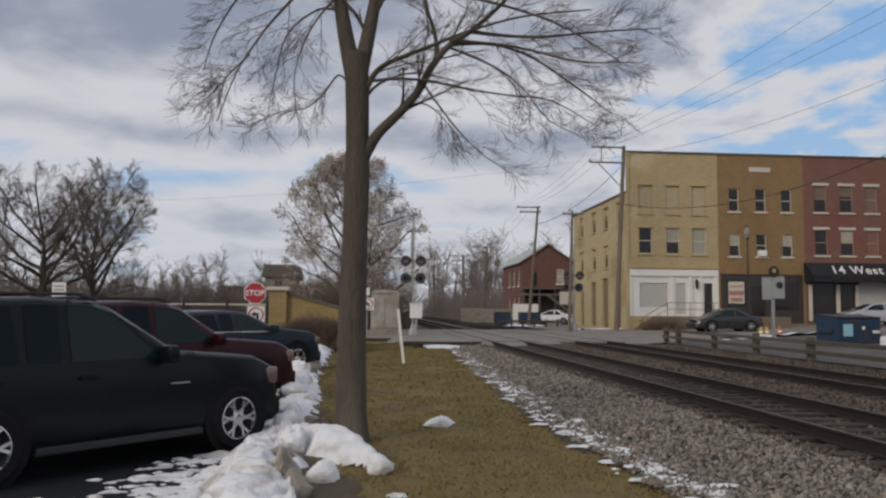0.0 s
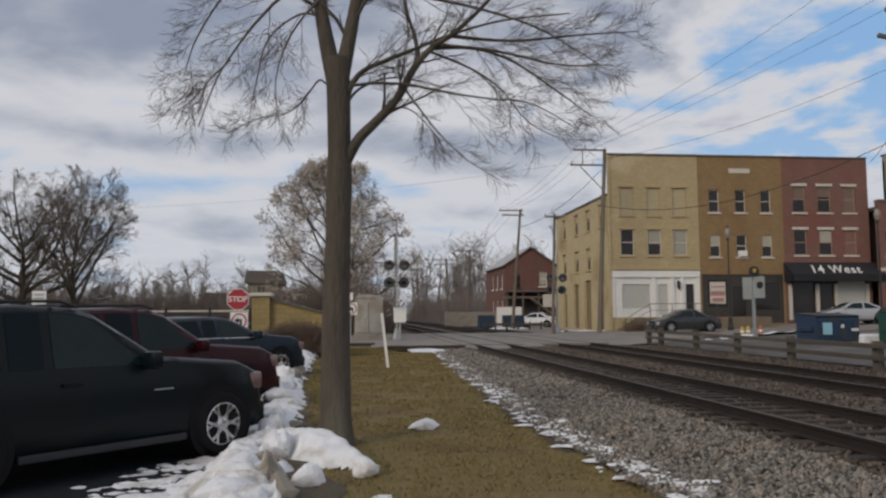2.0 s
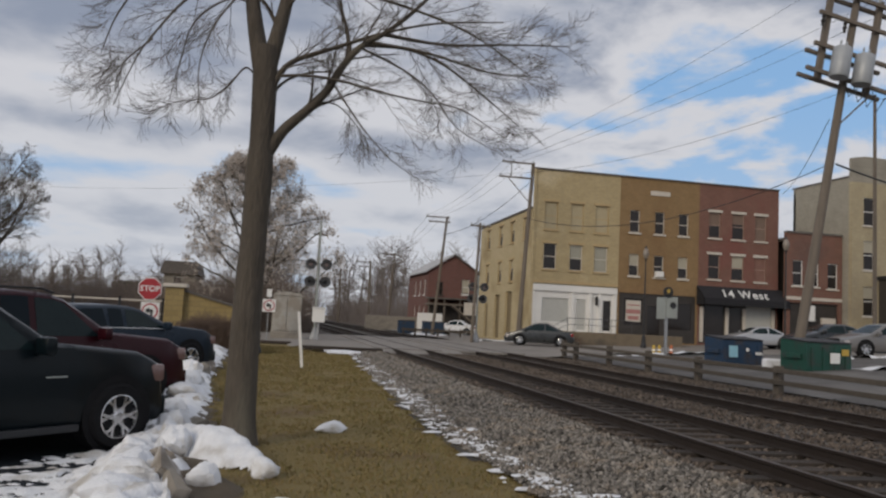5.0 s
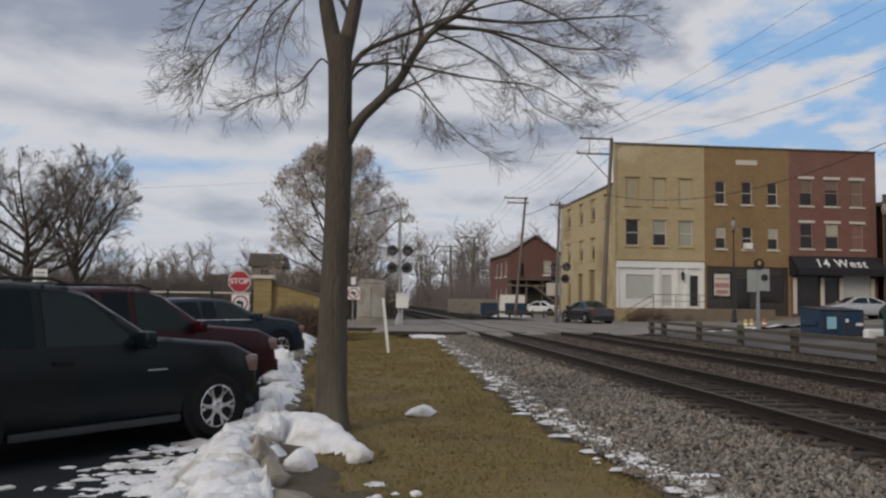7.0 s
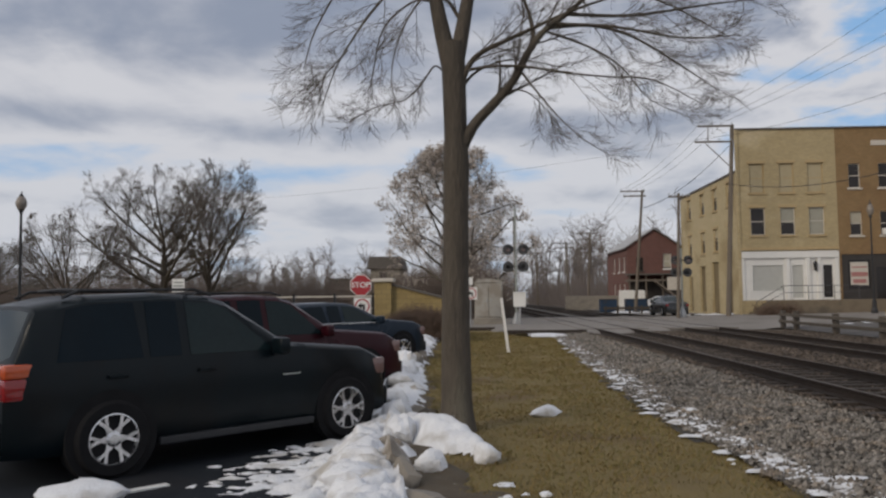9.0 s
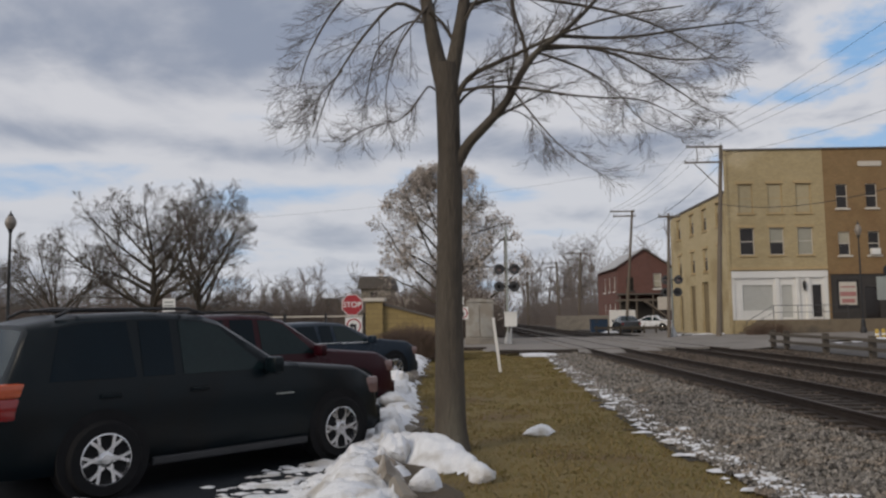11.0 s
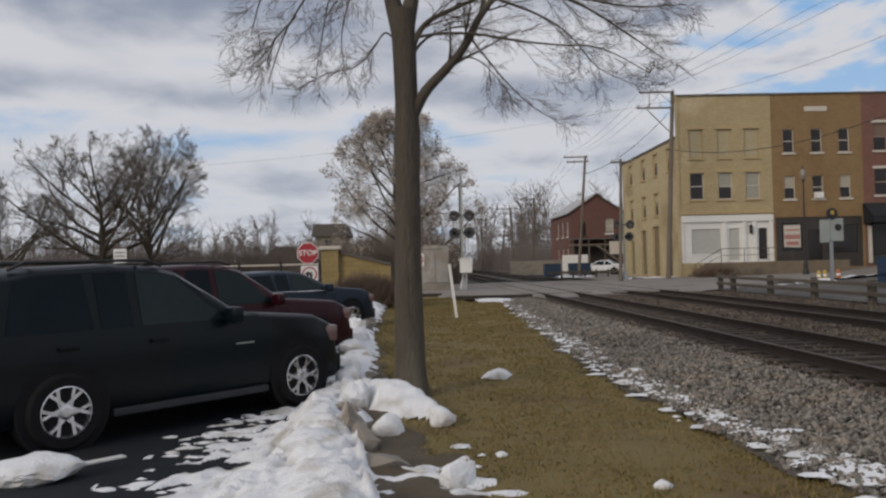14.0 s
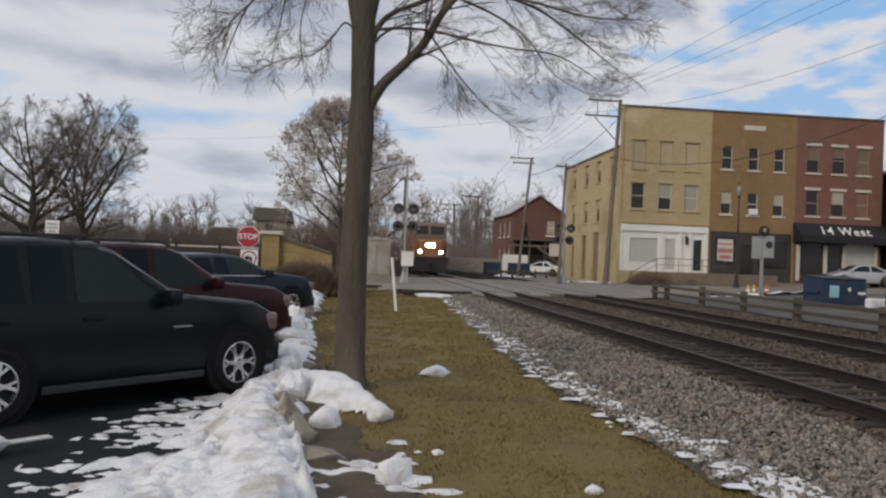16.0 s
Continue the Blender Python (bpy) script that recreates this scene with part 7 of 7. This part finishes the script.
for k, (x, z) in enumerate(((-1.9, -0.1), (1.0, 0.1), (1.9, -0.1))):
    wire(BIG @ Vector((x, -0.28, z)), (15.4 + 0.75 * k, 52.9, 13.0), 0.35)
wire(BIG @ Vector((-0.2, -0.3, -4.9)), (15.0, 52.9, 11.85), 0.9)
wire(BIG @ Vector((0, -0.2, -8.2)), (17.2, 53.0, 8.9), 1.5, 0.02)
wire(BIG @ Vector((0.2, -0.2, -8.2)), (58, 53.0, 13.8), 0.8, 0.05)
wire(BIG @ Vector((1.9, -0.3, -4.6)), (70, 40.0, 17.2), 0.4, 0.02)
wire(BIG @ Vector((-0.6, -0.3, -6.3)), (39.0, 55.6, 12.8), 0.5, 0.018)
for k in range(3):
    wire((15.4 + 0.75 * k, 52.9, 13.0), (13.9 + 0.7 * k, 72, 11.25), 0.5)
    wire((13.9 + 0.7 * k, 72, 11.25), (14.6 + 0.6 * k, 105, 10.2), 0.7)
wire((17.2, 52.9, 11.4), (15.3, 72, 9.4), 0.7, 0.022)
wire((14.9, 52.9, 11.8), (-30, 70, 10.4), 0.9, 0.006)


# ---- guard rail, dumpsters and street things ----
def guard_rail():
    root = thing("guard_rail", "weathered wooden guard rail along the tracks", "fence")
    def fx(y):
        return clampi(y, ((6, 12.75), (14.7, 13.1), (24, 13.45), (36.2, 13.9)))
    ys = [6.9, 10.6, 14.7, 18.9, 23.2, 26.9, 30.6, 34.6, 36.2]
    bm = bmesh.new()
    box(bm, -0.1, 0.1, -0.1, 0.1, -0.25, 0.76, None, 0.02)
    me = mesh_of("post", bm, M["rail_wood"])
    for y in ys:
        o = new("post", me)
        o.parent = root
        o.matrix_local = pose(fx(y), y, right_height(fx(y), y), 0, 0, (y * 37) % 7 - 3)
    for a, b in zip(ys, ys[1:]):
        for z in (0.64, 0.34):
            m = pose((fx(a) + fx(b)) / 2 - 0.17, (a + b) / 2, right_height(13.3, a) + z, 0, 0, -math.degrees(math.atan2(fx(b) - fx(a), b - a)))
            quick("rail_board", M["rail_wood"], root, lambda bm: box(bm, -0.045, 0.045, -(b - a) / 2 + 0.012, (b - a) / 2 - 0.012, -0.06, 0.06, m, 0.012))


guard_rail()


def dumpster(label, x, y, z, w, d, h, mat, rot, extra):
    root = thing("dumpster", label, "dumpster", pose(x, y, z, 0, 0, rot), group="dumpsters")
    def shellm(bm):
        prism(bm, [(-d / 2, 0.12), (d / 2, 0.12), (d / 2, h), (-d / 2, h * 0.92), ], Matrix(((0, 1, 0, -w / 2), (1, 0, 0, 0), (0, 0, 1, 0), (0, 0, 0, 1))), w)
    quick("bin_body", M[mat], root, shellm)
    for s in (-w / 4, w / 4):
        m = Matrix.Translation((s, 0, h * 0.96)) @ pose(0, 0, 0, math.degrees(math.atan2(h * 0.08, d)), 0, 0)
        quick("lid", M["black"], root, lambda bm: box(bm, -w / 4 + 0.01, w / 4 - 0.01, -d / 2 - 0.05, d / 2 + 0.02, 0.01, 0.06, m, 0.015))
    for s in (-1, 1):
        quick("fork_pocket", M[mat], root, lambda bm: box(bm, min(s * w / 2, s * (w / 2 + 0.1)), max(s * w / 2, s * (w / 2 + 0.1)), -d * 0.35, d * 0.35, h * 0.45, h * 0.58, None, 0.01))
        for e in (-1, 1):
            quick("caster", M["tyre"], root, lambda bm: lathe(bm, [(0.08, -0.03), (0.08, 0.03)], pose(s * (w / 2 - 0.15), e * (d / 2 - 0.15), 0.08, 0, 90, 0), 10))
    for k in range(4):
        u = -w / 2 + w * (k + 0.5) / 4
        quick("rib", M[mat], root, lambda bm: box(bm, u - 0.04, u + 0.04, -d / 2 - 0.04, -d / 2 - 0.002, 0.14, h * 0.8, None, 0.008))
    for a, b, c, e, mm in extra:
        quick("label_plate", M[mm], root, lambda bm: box(bm, a, b, -d / 2 - 0.056, -d / 2 - 0.044, c, e), "printed label")


dumpster("dark blue steel dumpster with a pale blue label", 17.9, 28.4, 0.33, 1.78, 1.2, 1.12, "bluebin", 4, ((-0.66, -0.28, 0.38, 0.82, "labelblue"), (0.1, 0.22, 0.62, 0.75, "signwhite"), (0.52, 0.82, 0.5, 0.6, "signwhite")))
dumpster("dark green steel dumpster with white and yellow labels", 19.2, 25.3, 0.32, 1.9, 1.3, 1.2, "greenbin", 4, ((0.02, 0.42, 0.42, 0.78, "signwhite"), (0.5, 0.8, 0.7, 0.92, "yellowpaint")))
quick("snow_board", M["snow"], None, lambda bm: box(bm, 18.1, 19.2, 26.6, 26.9, 0.3, 0.75, None, 0.08))
tagged(bpy.data.objects["snow_board"], "white crate against the dumpster", "crate")
for k, (x, y) in enumerate(((18.9, 37.0), (19.3, 37.2), (19.9, 37.1))):
    root = thing("bollard", "yellow and orange striped traffic post" if k < 2 else "orange traffic post with a white band", "bollard", pose(x, y, right_height(x, y)), group="traffic posts")
    quick("tube", M["yellowpaint" if k < 2 else "orangepaint"], root, lambda bm: lathe(bm, [(0.09, 0), (0.08, 0.45), (0.05, 0.5)], None, 12))
    quick("band", M["signwhite"], root, lambda bm: lathe(bm, [(0.092, 0.22), (0.09, 0.3)], None, 12))
    quick("foot", M["black"], root, lambda bm: box(bm, -0.22, 0.22, -0.22, 0.22, 0, 0.05, None, 0.01))
for x0, x1, y0, y1 in ((1.7, 3.9, 32.1, 33.1), (16.5, 22.5, 35.4, 37.4), (20.4, 25.2, 21.3, 25.4), (22.3, 31, 29.3, 29.9), (15.3, 20, 57.2, 58.2), (12.4, 15.6, 69, 72)):
    v, f = [], []
    n = 40
    for j in range(7):
        for i in range(n + 1):
            x, y = x0 + (x1 - x0) * i / n, y0 + (y1 - y0) * j / 6
            k = min(j, 6 - j, 2) * min(i, n - i, 3) / 6
            v.append((x, y + 0.15 * n2(x, y, 0.9), (right_height(x, y) if y < 56 else 0.14) + 0.18 * k * (0.6 + 0.6 * n2(x, y, 1.3)) - 0.02 + 0.04))
    for j in range(6):
        for i in range(n):
            a = j * (n + 1) + i
            if n2(v[a][0], v[a][1], 0.8, 4) > -0.25:
                f.append((a, a + 1, a + n + 2, a + n + 1))
    tagged(raw("snow_strip", v, f, M["snow"], None, True), "thin strip of old snow beside the asphalt", "snow", group="snow strips")
for x, y, h, z in ((25.0, 50.5, 7.0, 0.4), (31.2, 44.0, 7.0, 0.9)):
    street_lamp(x, y, h, "slim dark street lamp before the shops", z, 0.72)

# parked cars by the shops and beyond the crossing
car("sedan", "silver sedan parked before the black awning", pose(33.0, 49.5, 0.75, 0, 0, 80), "silver", L=4.6, Wd=1.8, H=1.45, style="sedan", wheel_r=0.32, base=2.7, group="cars by the shops")
car("sedan", "grey sedan parked behind the green dumpster", pose(26.5, 30.5, 0.9, 0, 0, 84), "greycar", L=4.7, Wd=1.82, H=1.5, style="sedan", wheel_r=0.33, base=2.7, group="cars by the shops")
car("sedan", "dark sedan parked behind the grey one", pose(28.5, 36.5, 0.93, 0, 0, 84), "charcoal", L=4.6, Wd=1.8, H=1.45, style="sedan", wheel_r=0.32, base=2.7, group="cars by the shops")
car("sedan", "snow-covered white car parked beside the side road", pose(18.6, 79, 0.14, 0, 0, 60), "snow", L=4.4, Wd=1.8, H=1.45, style="sedan", wheel_r=0.32, base=2.6, group="cars beyond the crossing")
for x, y, w, mt, lb in ((12.8, 75, 1.5, "bluebin", "blue wheeled bin beyond the crossing"), (15.6, 76, 2.0, "bluebin", "blue dumpster beyond the crossing")):
    root = thing("bin", lb, "bin", pose(x, y, 0.14), group="far bins")
    quick("bin_body", M[mt], root, lambda bm: box(bm, -w / 2, w / 2, -0.5, 0.5, 0.0, 1.15, None, 0.03))
    quick("lid", M["black"], root, lambda bm: box(bm, -w / 2 - 0.03, w / 2 + 0.03, -0.55, 0.53, 1.15, 1.22, None, 0.02))
root = thing("low_fence", "low wooden rail fence beyond the crossing", "fence")
for k in range(7):
    quick("post", M["rail_wood"], root, lambda bm: box(bm, 11.4 + k - 0.07, 11.4 + k + 0.07, 67.9, 68.05, 0.0, 0.8))
quick("rail_board", M["rail_wood"], root, lambda bm: box(bm, 11.2, 17.6, 67.84, 67.9, 0.5, 0.7, None, 0.01))


# ---- the moving car and the train ----
moving = car("sedan", "dark charcoal sedan driving slowly past the shops", pose(22.6, 49.0, 0.3, 0, 0, 90), "charcoal", L=4.3, Wd=1.78, H=1.46, style="sedan", wheel_r=0.33, base=2.55)


def locomotive():
    root = thing("locomotive", "orange and dark diesel locomotive with bright headlights", "locomotive", pose(6.05, 600, 0.2))
    w = 1.55
    # it faces -y, its nose at y = 0
    quick("nose", M["engine_orange"], root, lambda bm: prism(bm, [(0.15, 1.45), (0.35, 2.75), (0.6, 2.95), (2.2, 2.95), (2.2, 1.45)], Matrix(((0, 1, 0, -1.0), (1, 0, 0, 0), (0, 0, 1, 0), (0, 0, 0, 1))), 2.0))
    quick("cab", M["engine_orange"], root, lambda bm: prism(bm, [(1.3, 1.45), (1.3, 3.05), (4.2, 3.05), (4.2, 1.45)], Matrix(((0, 1, 0, -w), (1, 0, 0, 0), (0, 0, 1, 0), (0, 0, 0, 1))), 2 * w))
    # Upper cab coloured as if veiled by haze, near the woods' brown.
    quick("cab_top", M["engine_top"], root, lambda bm: prism(bm, [(1.3, 3.05), (1.3, 3.3), (1.75, 4.25), (2.1, 4.5), (4.2, 4.5), (4.2, 3.05)], Matrix(((0, 1, 0, -w), (1, 0, 0, 0), (0, 0, 1, 0), (0, 0, 0, 1))), 2 * w), "upper half of the cab, haze painted in as brown")
    for s in (-1, 1):
        quick("windscreen", M["pane"], root, lambda bm: prism(bm, [(1.33, 3.42), (1.7, 4.16), (1.68, 4.17), (1.31, 3.43)], Matrix(((0, 1, 0, 0.12 if s > 0 else -1.3), (1, 0, 0, 0), (0, 0, 1, 0), (0, 0, 0, 1))), 1.18))
        quick("cab_window", M["carglass"], root, lambda bm: box(bm, min(s * w, s * (w + 0.01)), max(s * w, s * (w + 0.01)), 2.3, 3.7, 3.2, 4.0))
    quick("hood", M["engine_orange"], root, lambda bm: box(bm, -1.15, 1.15, 4.2, 19.5, 1.45, 4.2, None, 0.1))
    quick("hood_roof", M["engine_dark"], root, lambda bm: box(bm, -0.95, 0.95, 4.3, 19.3, 4.2, 4.5, None, 0.08))
    quick("deck", M["engine_dark"], root, lambda bm: box(bm, -w, w, 0.1, 20.5, 1.2, 1.45, None, 0.03))
    quick("pilot", M["engine_dark"], root, lambda bm: prism(bm, [(-0.15, 0.15), (0.0, 1.2), (0.5, 1.2), (0.5, 0.15)], Matrix(((0, 1, 0, -1.45), (1, 0, 0, 0), (0, 0, 1, 0), (0, 0, 0, 1))), 2.9))
    quick("coupler", M["rust"], root, lambda bm: box(bm, -0.15, 0.15, -0.6, 0.0, 0.7, 0.95, None, 0.04))
    quick("fuel_tank", M["engine_dark"], root, lambda bm: box(bm, -1.3, 1.3, 7.5, 12.5, 0.3, 1.2, None, 0.15))
    for y0 in (1.2, 14.6):
        tr = quick("truck_frame", M["engine_dark"], root, lambda bm: box(bm, -1.25, 1.25, y0, y0 + 4.3, 0.45, 1.0, None, 0.06))
        for k in range(3):
            for s in (-1, 1):
                quick("wheel", M["rust"], tr, lambda bm: lathe(bm, [(0.52, -0.06), (0.5, 0.06), (0.1, 0.08)], pose(s * 0.76, y0 + 0.55 + 1.6 * k, 0.5, 0, 90, 0), 20))
    for s in (-1, 1):
        quick("handrail", M["steel"], root, lambda bm: tube(bm, [(s * 1.45, 0.25, 1.45), (s * 1.45, 0.25, 2.5), (s * 1.45, 1.3, 2.5)], 0.025, 5))
    for x, z, r in ((-0.2, 3.98, 0.19), (0.2, 3.98, 0.19), (-0.9, 1.85, 0.15), (0.9, 1.85, 0.13)):
        zz = z if z < 3 else 2.45
        hl = quick("headlight_housing", M["engine_dark"], root, lambda bm: lathe(bm, [(r + 0.06, 0), (r + 0.06, 0.14), (r, 0.15), (r, 0.1)], Matrix.Translation((x, 0.32 if z > 3 else 0.2, zz)) @ pose(0, 0, 0, 90, 0, 0), 16))
        quick("headlight_lens", M["headlamp"], hl, lambda bm: lathe(bm, [(r * 0.98, 0.1), (r * 0.8, 0.14), (0.02, 0.16)], Matrix.Translation((x, 0.32 if z > 3 else 0.2, zz)) @ pose(0, 0, 0, 90, 0, 0), 16), "bright warm headlight")
    return root


engine = locomotive()


def motions():
    # sedan: seconds, x, y, z, heading
    rows = [(0.0, 22.6, 49.0, 90), (1.0, 22.3, 49.0, 90), (1.5, 21.7, 49.0, 90), (2.0, 21.1, 49.0, 90), (3.0, 19.9, 49.0, 89), (4.2, 18.2, 49.0, 80), (5.5, 16.5, 49.3, 57), (6.0, 16.0, 49.6, 42), (6.5, 15.5, 50.1, 26),
            (7.0, 15.25, 51.2, 13), (7.5, 15.2, 52.8, 8), (8.0, 15.0, 54.5, 7), (8.5, 14.6, 56.7, 6), (9.0, 14.55, 59.5, 4), (10.0, 14.5, 65.5, 2), (11.4, 14.4, 72.5, 0), (12.0, 14.4, 76.0, 0), (13.0, 14.3, 84.0, 2), (14.0, 13.9, 95.0, 3), (16.0, 12.9, 122.0, 3)]
    walk(moving, [(t, pose(x, y, road_height(x, min(y, 56.0)) if y < 56.5 else 0.15, 0, 0, a)) for t, x, y, a in rows])
    # train: steady speed along the near track
    walk(engine, [(t, pose(TRACKS[0], 69.0 + 32.0 * (16.0 - t), 0.2)) for t in (0.0, 4.0, 8.0, 12.0, 14.0, 15.0, 16.0)])


motions()
